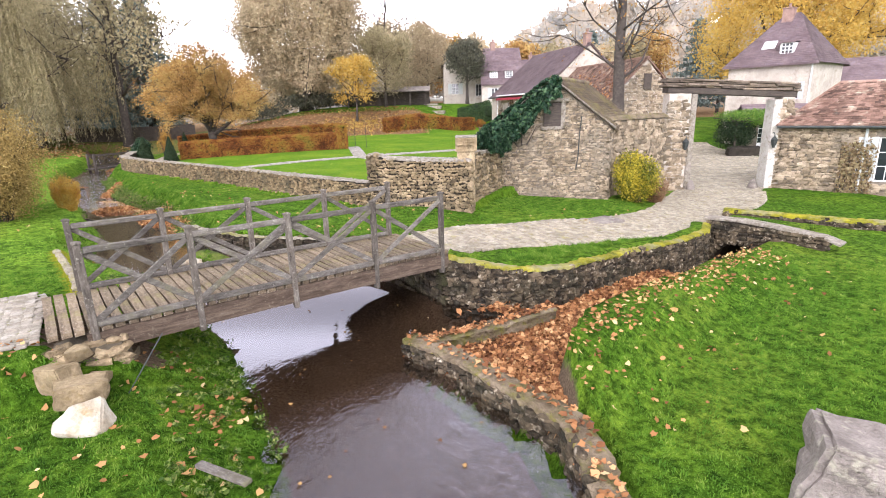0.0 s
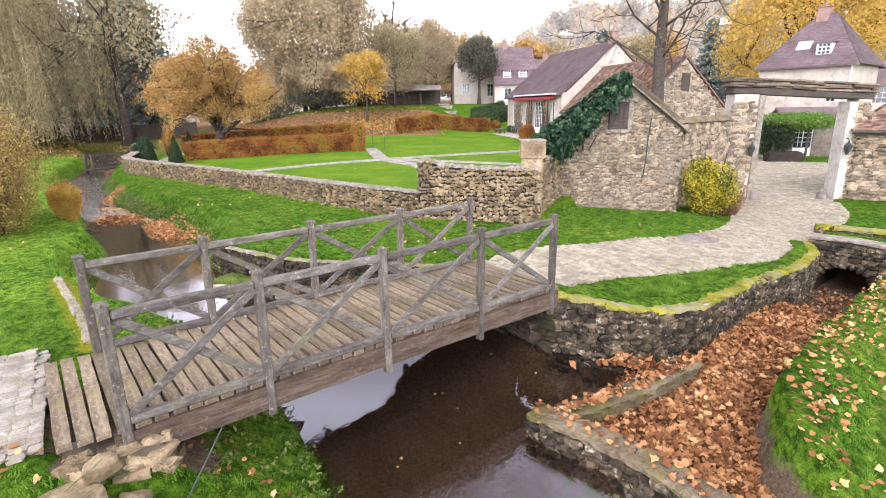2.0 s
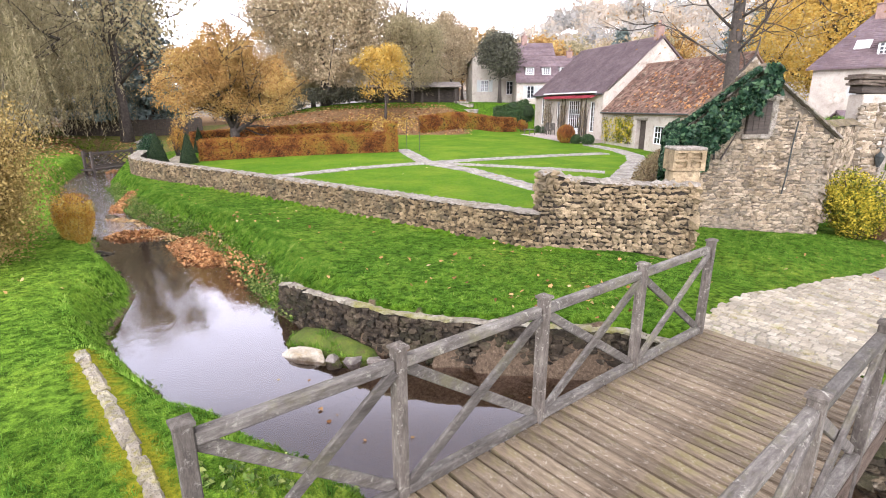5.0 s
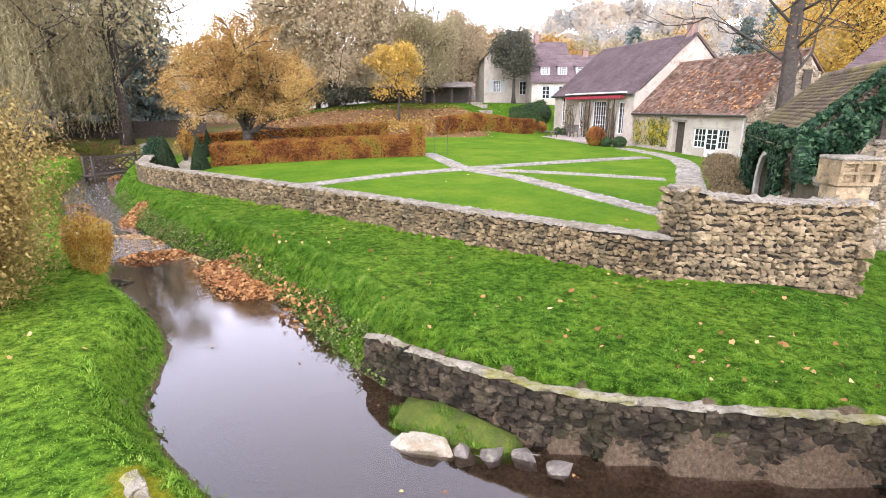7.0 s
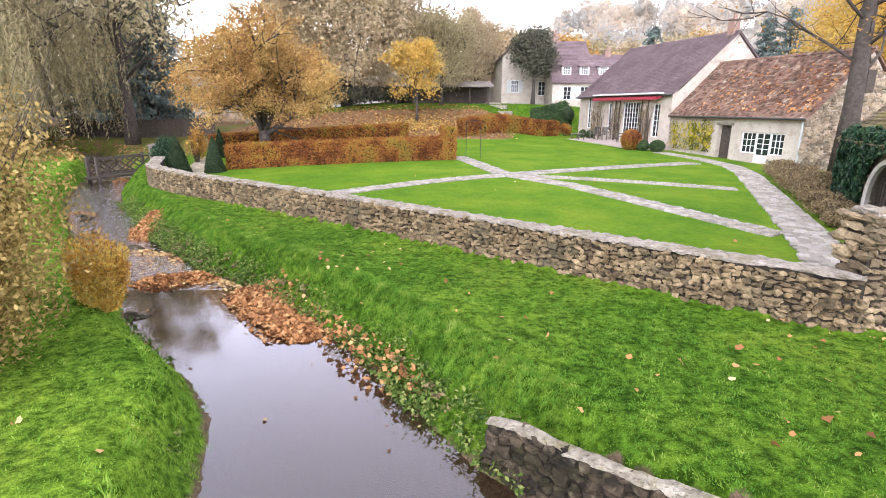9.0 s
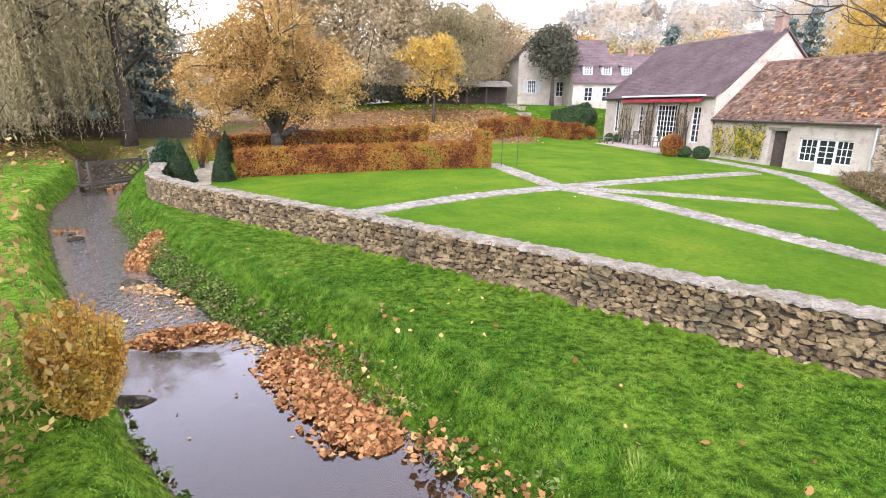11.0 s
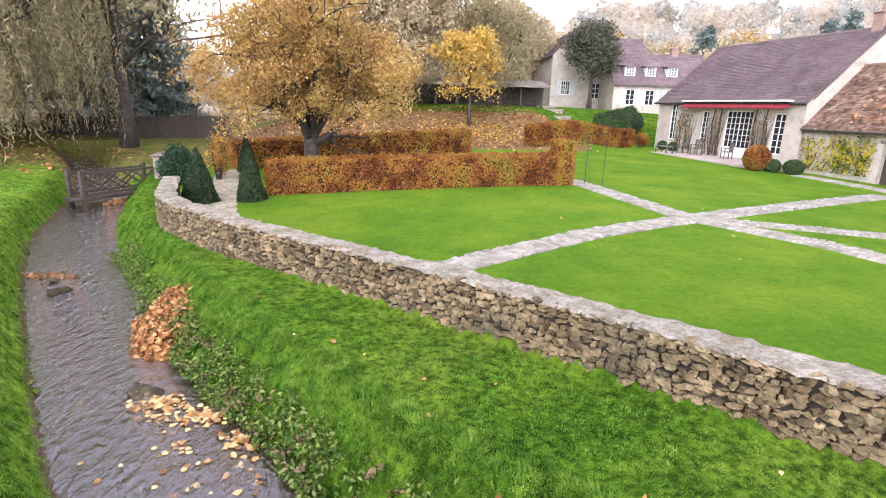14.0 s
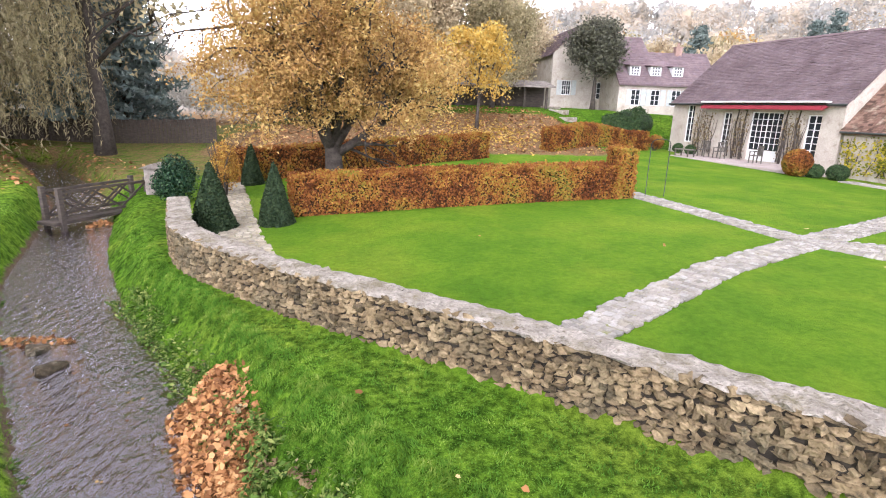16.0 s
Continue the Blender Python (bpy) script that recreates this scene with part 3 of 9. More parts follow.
GARDEN = np.vstack([GARDEN_WALL[:, :2], [(-21.5, 38), (-21, 49), (-6, 52), (3, 60), (9, 46), (12, 33), (9.5, 24), (4, 20.3), (2.7, 19.9), (1.72, 18.4), (1.05, 17.0), (0.9, 16.6)]])

DAM_LONG = [(1.42, 4.3), (1.46, 5.0), (1.36, 5.75), (0.68, 6.5), (0.05, 7.33), (-0.82, 8.12)]
LOW = DAM_LONG[1:] + [(-0.72, 8.5), (0.7, 9.15), (0.75, 9.75)] + MOSS_LINE[1:] + [(8.2, 15.9), (9.4, 14.8), (8.0, 13.35), (5.5, 11.2), (3.2, 9.12), (2.25, 8.2), (1.62, 6.85), (1.58, 5.2)]


KERB = [(-9.2, 11.65), (-8.75, 11.15), (-7.92, 10.22), (-7.1, 9.28), (-6.62, 8.66)]
BANK_PATH = [(-6.18, 7.29), (-7.16, 6.6), (-9.0, 5.28), (-12, 3.2)]


def height(x, y):
    x, y = np.asarray(x, float), np.asarray(y, float)
    # open lawn on the right bank and the fall towards the yard
    z = -0.32 - 0.085 * np.clip(x + 0.8, 0, 10.5) + 0.03 * wobble(x, y, 0.35)
    z = z + 0.12 * ease(3, 0, distance([(-6.5, 6.5), (-9, 5)], x, y))
    g = -0.0016 * np.clip(x + 5, -16, 16) ** 2 + 0.016 * (y - 31)
    g = np.where(y > 44, g + 2.5 * np.maximum(ease(47, 64, y) * ease(1.5, -4, x), ease(58, 63.5, y) * ease(14, 9, x)) * ease(-34, -14, x), g)
    z = np.where(inside(GARDEN, x, y), g, z)
    far = ease(44, 52, y)
    z = z * (1 - far) + (g * far)
    z = z - 0.12 * ease(2.3, 0.3, np.hypot(x - 1.0, y - 15.8))
    # foreground lawn beyond the basin and the low bank under the bridge
    lawn = ease(0.2, 1.5, (x * 0.69 - y * 0.72) + 4.0) * ease(-0.6, 0.9, x)
    z = z * (1 - lawn) + (-1.28 + 0.03 * wobble(x, y, 0.6, 2)) * lawn
    left = inside([(-60, -20), (2.2, -20), *BANK_L[:, :2], (-60, 60)], x, y)
    across, run = -0.628 * (x + 4.78) + 0.778 * (y - 6.40), 0.778 * (x + 4.78) + 0.628 * (y - 6.40)
    lz = -0.32 - 0.5 * ease(-0.06, -0.32, across) * ease(-10.0, -6.0, x) + 0.04 * wobble(x, y, 0.5, 4)
    lz = lz - 0.4 * ease(0.0, 0.6, run) * ease(-0.3, 0.0, across) * ease(3.2, 2.2, across)
    lz = lz + 0.11 * ease(1.9, 1.3, distance(BANK_PATH, x, y)) * ease(-0.42, -0.6, run) - 0.12 * ease(-0.5, -0.3, run) * ease(0.3, 0.0, run) * ease(-0.3, 0.0, across) * ease(2.4, 2.1, across)
    lz = lz + 0.004 * np.clip(-14 - x, 0, 60)
    z = np.where(left, lz, z)
    # banks fall to the water, steeply where a wall holds them
    inn = inside(STREAM, x, y)
    d = distance(BANK_L, x, y)
    dr = distance(BANK_R_UP, x, y)
    dm = np.minimum(distance(BANK_R_MID, x, y), distance(BANK_R_LOW, x, y))
    bank = water_level(y) - 0.06 + 0.02 * wobble(x, y, 3)
    wide = 1.15 + 0.35 * wobble(x, y, 0.9, 3)
    low_l = ease(9.5, 6.5, y)
    f = np.where(left, ease(-0.05, np.maximum(0.45, wide * 0.55 + 1.3 * low_l), d), 1)
    f = np.where(~left, np.minimum(ease(-0.05, 0.85 * wide, dr), ease(0.18, 0.3, dm)), f)
    z = bank + (z - bank) * f
    bed = water_level(y) - 0.10 - 0.22 * ease(0, 0.9, np.minimum(d, np.minimum(dr, dm))) + 0.04 * wobble(x, y, 2.1)
    z = np.where(inn, bed, z)
    # basin floor, and the low ground between its walls
    b = inside(LOW, x, y) & ~inn
    db = distance(BASIN + BASIN[:1], x, y)
    dw = distance(MOSS_LINE, x, y)
    edge = ease(1.3, 0.05, db) * ease(1.0, 2.4, dw)
    z = np.where(b, -1.46 - 0.78 * ease(4.4, 8.0, x) + 0.05 * wobble(x, y, 1.5), np.where(inn, z, z - 0.14 * edge * lawn))
    dd = distance(DAM_LONG, x, y)
    z = np.where((dd < 0.5) & ~b, np.minimum(z, -1.75), z)
    hold = ease(0.62, 0.42, dw) * ~b
    z = np.where(hold > 0, np.minimum(z, np.interp(x, [-0.2, 1.4, 4.2, 8.3], [-0.42, -0.66, -0.9, -1.2]) * hold + z * (1 - hold)), z)
    z = np.where((dw < 0.26) & ~b & (x > -0.1), -2.4, z)
    # the mouth of the culvert
    lx, ly = (x - 8.05) * 0.62 - (y - 15.95) * 0.785, (x - 8.05) * 0.785 + (y - 15.95) * 0.62
    z = np.where((lx > 0.12) & (lx < 1.8) & (ly > -0.5) & (ly < 2.05), np.minimum(z, -2.3), z)
    # wooded hills far off
    r = np.hypot(x - 5, y - 25)
    z = z + 26 * ease(84, 190, r) * ease(0, 45, x) * ease(-0.3, 0.5, (y - 20) / (r + 1)) + 8 * ease(90, 260, r) * ease(0, -40, x)
    return z


def axis(lo, a, b, hi, fine):
    inner = np.arange(a, b + fine / 2, fine)
    out, p, s = [], b, fine
    while p < hi:
        s *= 1.28
        p += s
        out.append(p)
    left, p, s = [], a, fine
    while p > lo:
        s *= 1.28
        p -= s
        left.append(p)
    return np.concatenate([left[::-1], inner, out])


gx, gy = axis(-900, -30, 19, 900, 0.2), axis(-500, -4, 53, 1500, 0.2)
GX, GY = np.meshgrid(gx, gy)
GZ = height(GX, GY)
ny, nx = GX.shape
idx = np.arange(nx * ny).reshape(ny, nx)
quads = np.stack([idx[:-1, :-1], idx[:-1, 1:], idx[1:, 1:], idx[1:, :-1]], -1).reshape(-1, 4)
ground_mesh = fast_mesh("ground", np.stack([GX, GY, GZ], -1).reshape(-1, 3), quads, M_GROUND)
ground_mesh.polygons.foreach_set("use_smooth", np.ones(len(ground_mesh.polygons), bool))


def mask(name, values):
    a = ground_mesh.attributes.new(name, "FLOAT", "POINT")
    a.data.foreach_set("value", values.astype(np.float32).ravel())


in_stream = inside(STREAM, GX, GY)
d_edge = np.minimum(distance(BANK_L, GX, GY), distance(BANK_R, GX, GY))
mud_and_shade = np.where(in_stream, 1.0, 0.75 * ease(0.28, 0.0, d_edge))
mud_and_shade = np.maximum(mud_and_shade, np.where(inside(LOW, GX, GY), 0.9, 0))
clx, cly = (GX - 8.05) * 0.62 - (GY - 15.95) * 0.785, (GX - 8.05) * 0.785 + (GY - 15.95) * 0.62
mud_and_shade = np.maximum(mud_and_shade, 1.4 * ((clx > -0.1) & (clx < 2.0) & (cly > -0.6) & (cly < 2.4)))
mud_and_shade = np.maximum(mud_and_shade, 1.3 * (np.hypot(GX - 8.95, GY - 15.5) < 1.35))
mud_and_shade = np.maximum(mud_and_shade, 1.1 * ease(0.36, 0.26, distance(BANK_R_MID[5:], GX, GY)))
# below the first deck boards the dark colour stands for shade in the gaps
brun, bacross = 0.778 * (GX + 4.78) + 0.628 * (GY - 6.40), -0.628 * (GX + 4.78) + 0.778 * (GY - 6.40)
mud_and_shade = np.maximum(mud_and_shade, 1.2 * ((brun > -0.55) & (brun < 0.7) & (bacross > 0.05) & (bacross < 1.95)))
mask("mud_and_shade", mud_and_shade)
woods = 0.5 * ease(-26, -31, GX + 0.12 * (GY - 40)) * ease(28, 34, GY) + ease(47.5, 50, GY) * ease(62, 57, GY) * ease(0.5, -4, GX) * ease(-30, -22, GX) * 0.9 + ease(70, 85, GY)
woods = np.maximum(woods, 0.5 * ease(-20.5, -23.5, GX) * ease(38.5, 41, GY))
woods = np.maximum(woods, ease(60, 90, np.hypot(GX, GY - 20)) * 0.9)
mask("pale", inside([(-60, 8.6), (-6.4, 8.6), *[p for p in BANK_L[:, :2].tolist() if p[1] > 9.0], (-60, 60)], GX, GY) * 0.9)
mask("mown", inside(GARDEN, GX, GY) * 1.0)
# weight of the painted haze, growing with distance
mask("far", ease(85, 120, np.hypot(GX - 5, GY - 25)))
mask("litter", np.clip(woods, 0, 1))
mask("moss", np.maximum(ease(0.75, 0.45, distance(MOSS_LINE[2:], GX, GY)) * 0.35 * ~inside(LOW, GX, GY), 0.7 * ease(0.42, 0.1, distance(KERB, GX, GY))))
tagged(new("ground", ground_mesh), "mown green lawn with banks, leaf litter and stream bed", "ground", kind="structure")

# water: one sheet clipped to the stream with a little under its banks
wx, wy = np.meshgrid(np.arange(-36, 6, 0.35), np.arange(-9, 52, 0.35))
keep = inside(STREAM, wx, wy) | (np.minimum(distance(BANK_L, wx, wy), distance(BANK_R, wx, wy)) < 0.45)
ki = np.full(wx.shape, -1)
ki[keep] = np.arange(keep.sum())
q = np.stack([ki[:-1, :-1], ki[:-1, 1:], ki[1:, 1:], ki[1:, :-1]], -1).reshape(-1, 4)
q = q[(q >= 0).all(1)]
water = new("water", fast_mesh("water", np.stack([wx[keep], wy[keep], water_level(wy[keep])], -1), q, M_WATER))
water.visible_shadow = False
tagged(water, "clear shallow brook, still in the pool and rippled upstream", "water", kind="structure")


def zat(x, y):
    return float(height(np.array([x]), np.array([y]))[0])

# ---- stones ----
def stone_meshes(name, material, n, seed, bevel=0.3, rough=0.2):
    """Rough blocks about one unit large, flat enough to be laid."""
    rng = np.random.default_rng(seed)
    out = []
    for k in range(n):
        bm = bmesh.new()
        bmesh.ops.create_cube(bm, size=1.0)
        bmesh.ops.bevel(bm, geom=bm.edges[:], offset=bevel * rng.uniform(0.5, 1.0), segments=1, affect="EDGES")
        for v in bm.verts:
            v.co += Vector(rng.uniform(-rough, rough, 3) * (1, 0.3, 1))
        me = bpy.data.meshes.new(name)
        bm.to_mesh(me)
        bm.free()
        me.materials.append(material)
        out.append(me)
    return out


S_LIME = stone_meshes("stone", M_STONE, 12, 1, 0.36, 0.24)
S_LIME_J = stone_meshes("stone", M_STONE_J, 12, 1, 0.36, 0.24)
S_WARM = stone_meshes("stone", M_WARM, 10, 2, 0.36, 0.24)
S_PALE = stone_meshes("stone", M_PALE, 8, 6, 0.3, 0.24)
S_PALE_J = stone_meshes("stone", M_PALE_J, 8, 6, 0.3, 0.24)
S_DARK = stone_meshes("stone", M_DARKSTONE, 10, 3)
S_DARK_J = stone_meshes("stone", M_DARKSTONE_J, 10, 3)
S_WET, S_WET_J = stone_meshes("stone", M_WETSTONE, 10, 3), stone_meshes("stone", M_WETSTONE_J, 10, 3)
S_COBBLE = stone_meshes("cobble", M_COBBLE, 8, 4, 0.2, 0.06)
S_COBBLE_J, S_PATH_J = [], []
S_PATH = stone_meshes("cobble", M_PATH, 8, 5, 0.2, 0.06)
S_BANK, S_BANK_J = stone_meshes("cobble", M_BANKSTONE, 8, 5, 0.2, 0.06), stone_meshes("cobble", M_BANKSTONE_J, 8, 5, 0.2, 0.06)
for k in range(8):
    r = np.random.default_rng(90 + k)
    lo = [(x * 0.5, y * 0.5, -0.4) for x, y in ((-1, -1), (1, -1), (1, 1), (-1, 1))]
    hi = [(x * 0.5 * r.uniform(0.66, 0.86), y * 0.5 * r.uniform(0.66, 0.86), 0.5 + r.uniform(-0.1, 0.1)) for x, y in ((-1, -1), (1, -1), (1, 1), (-1, 1))]
    S_COBBLE_J.append(mesh_of("cobble", lo + hi, [(4, 5, 6, 7), (0, 1, 5, 4), (1, 2, 6, 5), (2, 3, 7, 6), (3, 0, 4, 7)], M_COBBLE_J))
    S_PATH_J.append(mesh_of("cobble", lo + hi, [(4, 5, 6, 7), (0, 1, 5, 4), (1, 2, 6, 5), (2, 3, 7, 6), (3, 0, 4, 7)], M_PATH_J))


def lay(parent, places, meshes, joined, name, limit=300, near=None):
    """Stones at the places given (matrices): the first ones as parts, the rest in one mesh."""
    if near is not None:
        places = sorted(places, key=lambda m: (m.translation.x - near[0]) ** 2 + (m.translation.y - near[1]) ** 2)
    rng = np.random.default_rng(len(places))
    inv = parent.matrix_basis.inverted()
    for m in places[:limit]:
        part(name, meshes[rng.integers(len(meshes))], parent, m=inv @ m)
    rest = places[limit:]
    if rest:
        data = []
        for me in joined:
            co = np.empty(len(me.vertices) * 3, np.float32)
            me.vertices.foreach_get("co", co)
            data.append((co.reshape(-1, 3), [tuple(p.vertices) for p in me.polygons]))
        V, F, o = [], [], 0
        for m in rest:
            co, fs = data[rng.integers(len(data))]
            a = np.array(inv @ m)
            V.append(co @ a[:3, :3].T + a[:3, 3])
            F += [tuple(i + o for i in f) for f in fs]
            o += len(co)
        me = bpy.data.meshes.new(name + "s")
        me.from_pydata(np.vstack(V).tolist(), [], F)
        me.materials.append(joined[0].materials[0])
        tagged(part(name + "s_joined", me, parent), kind="stuff")


def rubble(line, lo, hi, side, rng, course=0.115, width=(0.13, 0.34), depth=0.16, skip=0.0, holes=()):
    """Courses of stones on one face of a wall. lo, hi: heights along the line as functions of the run."""
    t, Q, d = along(line, 0.05)
    total = t[-1]
    out = []
    z_lo, z_hi = min(lo(s) for s in np.linspace(0, total, 30)), max(hi(s) for s in np.linspace(0, total, 30))
    z = z_lo
    while z < z_hi:
        h = course * rng.uniform(0.75, 1.35)
        s = -rng.uniform(0, 0.2)
        while s < total:
            w = rng.uniform(*width)
            c = s + w / 2
            if 0 <= c <= total and lo(c) - 0.05 <= z + h / 2 <= hi(c) - 0.035 and rng.random() >= skip and not any(a < c < b and e < z + h / 2 < g for a, b, e, g in holes):
                x, y = np.interp(c, t, Q[:, 0]), np.interp(c, t, Q[:, 1])
                dx, dy = np.interp(c, t, d[:, 0]), np.interp(c, t, d[:, 1])
                push = rng.uniform(-0.02, 0.014)
                hh = h * rng.choice([0.75, 1.0, 1.15, 1.6], p=[0.25, 0.4, 0.25, 0.1])
                n = np.array([dy, -dx]) * side
                m = Matrix.Translation((x + n[0] * (push - depth * 0.25), y + n[1] * (push - depth * 0.25), z + h / 2 + rng.uniform(-0.025, 0.025)))
                m = m @ Matrix.Rotation(math.atan2(dy, dx) + rng.uniform(-0.08, 0.08), 4, "Z") @ Matrix.Rotation(rng.uniform(-0.3, 0.3) * min(1, 0.16 / w), 4, "Y")
                out.append(m @ Matrix.Diagonal((w * rng.uniform(0.9, 1.04), depth, hh * 0.98, 1)))
            s += w
        z += h * 0.97
    return out


def core(line, lo, hi, thick, side, inset=0.022):
    """The body of a wall behind its stones."""
    t, Q, d = along(line, 0.25)
    v, f = [], []
    for s, (x, y), (dx, dy) in zip(t, Q[:, :2], d):
        n = np.array([dy, -dx]) * side
        for off in (-inset, -thick + inset):
            for z in (lo(s) - 0.15, hi(s) - 0.02):
                v.append((x + n[0] * off, y + n[1] * off, z))
    for i in range(len(t) - 1):
        a, b = 4 * i, 4 * i + 4
        f += [(a, b, b + 1, a + 1), (a + 1, b + 1, b + 3, a + 3), (a + 3, b + 3, b + 2, a + 2), (a + 2, b + 2, b, a)]
    f += [(0, 1, 3, 2), (len(v) - 4, len(v) - 2, len(v) - 1, len(v) - 3)]
    return v, f


def coping(line, top, thick, side, rng, height_=0.07, over=0.02, bumpy=0.02):
    """A mortar or moss cap with an uneven outline."""
    t, Q, d = along(line, 0.09)
    v, f = [], []
    K = 7
    for s, (x, y), (dx, dy) in zip(t, Q[:, :2], d):
        n = np.array([dy, -dx]) * side
        prof = [(over, -height_), (over, 0.0), (-0.12 * thick, height_ * 0.45), (-0.5 * thick, height_ * 0.6), (-0.88 * thick, height_ * 0.45), (-thick - over, 0.0), (-thick - over, -height_)]
        for o, z in prof:
            w = rng.normal(0, bumpy)
            v.append((x + n[0] * (o + w), y + n[1] * (o + w), top(s) + z + rng.normal(0, bumpy * 0.6)))
    for i in range(len(t) - 1):
        for k in range(K - 1):
            f.append((i * K + k, (i + 1) * K + k, (i + 1) * K + k + 1, i * K + k + 1))
    f += [tuple(range(K))[::-1], tuple(range((len(t) - 1) * K, len(t) * K))]
    return v, f


# ---- the timber footbridge ----
def footbridge():
    A = Vector((-4.776, 6.396, 0))
    turn, L, W = 0.679, 5.92, 1.96
    STOPS = (0.0, 0.223, 0.474, 0.739, 1.0)
    rng = np.random.default_rng(5)
    root = thing("footbridge", "weathered grey timber footbridge with crossed railings over the brook", "bridge", Matrix.Translation(A) @ Matrix.Rotation(turn, 4, "Z"))

    def deck(s):
        return -0.03 - 0.085 * s / L + 0.02 * math.sin(math.pi * min(max(s / L, 0), 1))

    # beams
    for y in (0.03, W - 0.03):
        top = [(s, deck(s) - 0.072) for s in np.linspace(-0.1, L + 0.15, 13)]
        g = Geo().prism(top + [(s, z - 0.27) for s, z in top[::-1]], y - 0.06, y + 0.06, "y")
        part("beam", g.mesh("beam", M_BEAM), root)
    for s in (0.6, 1.9, 3.2, 4.5):
        part("cross_joist", Geo().box(s - 0.05, 0.1, deck(s) - 0.2, s + 0.05, W - 0.1, deck(s) - 0.074).mesh("cross_joist", M_BEAM), root)
    # deck boards
    boards = []
    for k in range(6):
        g = Geo()
        ys = np.linspace(-W / 2 + 0.01, W / 2 - 0.01, 7)
        hw = 0.0625 + rng.normal(0, 0.003, 7)
        sag = rng.normal(0, 0.004, 7)
        v = [(sx * hw[i], y, z + sag[i] + (0.004 if sx * z < 0 else 0)) for i, y in enumerate(ys) for sx, z in ((-1, -0.05), (1, -0.05), (1, 0.02), (-1, 0.02))]
        f = [(4 * i + j, 4 * i + (j + 1) % 4, 4 * i + 4 + (j + 1) % 4, 4 * i + 4 + j) for i in range(6) for j in range(4)] + [(3, 2, 1, 0), (24, 25, 26, 27)]
        g.add(v, f)
        boards.append(g.mesh("deck_board", M_DECK))
    s = -0.46
    while s < L + 0.12:
        part("deck_board", boards[rng.integers(6)], root, m=Matrix.Translation((s, W / 2 + rng.normal(0, 0.014), deck(s) - 0.02 + rng.normal(0, 0.004))) @ Matrix.Rotation(rng.normal(0, 0.008), 4, "Z"))
        s += 0.151
    # railings
    for y in (0.0, W):
        for f in STOPS:
            s = L * f
            top = 1.125 - 0.05 * f + rng.normal(0, 0.008)
            low = -0.43 - 0.13 * f
            w, c = 0.045, 0.056
            g = Geo().box(s - w, y - w, low, s + w, y + w, top, 0.008)
            g.add([(s + px * c, y + py * c, top + dz) for dz in (0, 0.022) for px, py in ((-1, -1), (1, -1), (1, 1), (-1, 1))] + [(s, y, top + 0.045)],
                  [(0, 3, 2, 1), (0, 1, 5, 4), (1, 2, 6, 5), (2, 3, 7, 6), (3, 0, 4, 7), (4, 5, 8), (5, 6, 8), (6, 7, 8), (7, 4, 8)])
            lean = rng.normal(0, 0.008, 2)
            g.v = [(p[0] + lean[0] * (p[2] - low), p[1] + lean[1] * (p[2] - low), p[2]) for p in g.v]
            part("post", g.mesh("post", M_POST), root)
        for i in range(4):
            a, b = L * STOPS[i] + 0.045, L * STOPS[i + 1] - 0.045
            ta, tb = 1.03 - 0.05 * STOPS[i], 1.03 - 0.05 * STOPS[i + 1]
            za, zb = deck(a) + 0.045, deck(b) + 0.045
            part("top_rail", Geo().beam((a, y, ta), (b, y, tb), 0.075, 0.085, bevel=0.012).mesh("top_rail", M_WOOD), root)
            part("bottom_rail", Geo().beam((a, y, za), (b, y, zb), 0.09, 0.085, bevel=0.012).mesh("bottom_rail", M_WOOD), root)
            part("brace", Geo().beam((a, y - 0.021, za + 0.04), (b, y - 0.021, tb - 0.04), 0.038, 0.085, bevel=0.008).mesh("brace", M_WOOD), root)
            part("brace", Geo().beam((a, y + 0.021, ta - 0.04), (b, y + 0.021, zb + 0.04), 0.038, 0.085, bevel=0.008).mesh("brace", M_WOOD), root)
    return root


footbridge()

# ---- houses ----
U = Vector((0.247, -0.969, 0)).normalized()


def frame_at(x, y, z, ux, uy):
    """Local axes: x along the facade, y into the house, z up."""
    u = Vector((ux, uy, 0)).normalized()
    n = Vector((-u.y, u.x, 0))
    return Matrix(((u.x, n.x, 0, x), (u.y, n.y, 0, y), (0, 0, 1, z), (0, 0, 0, 1)))


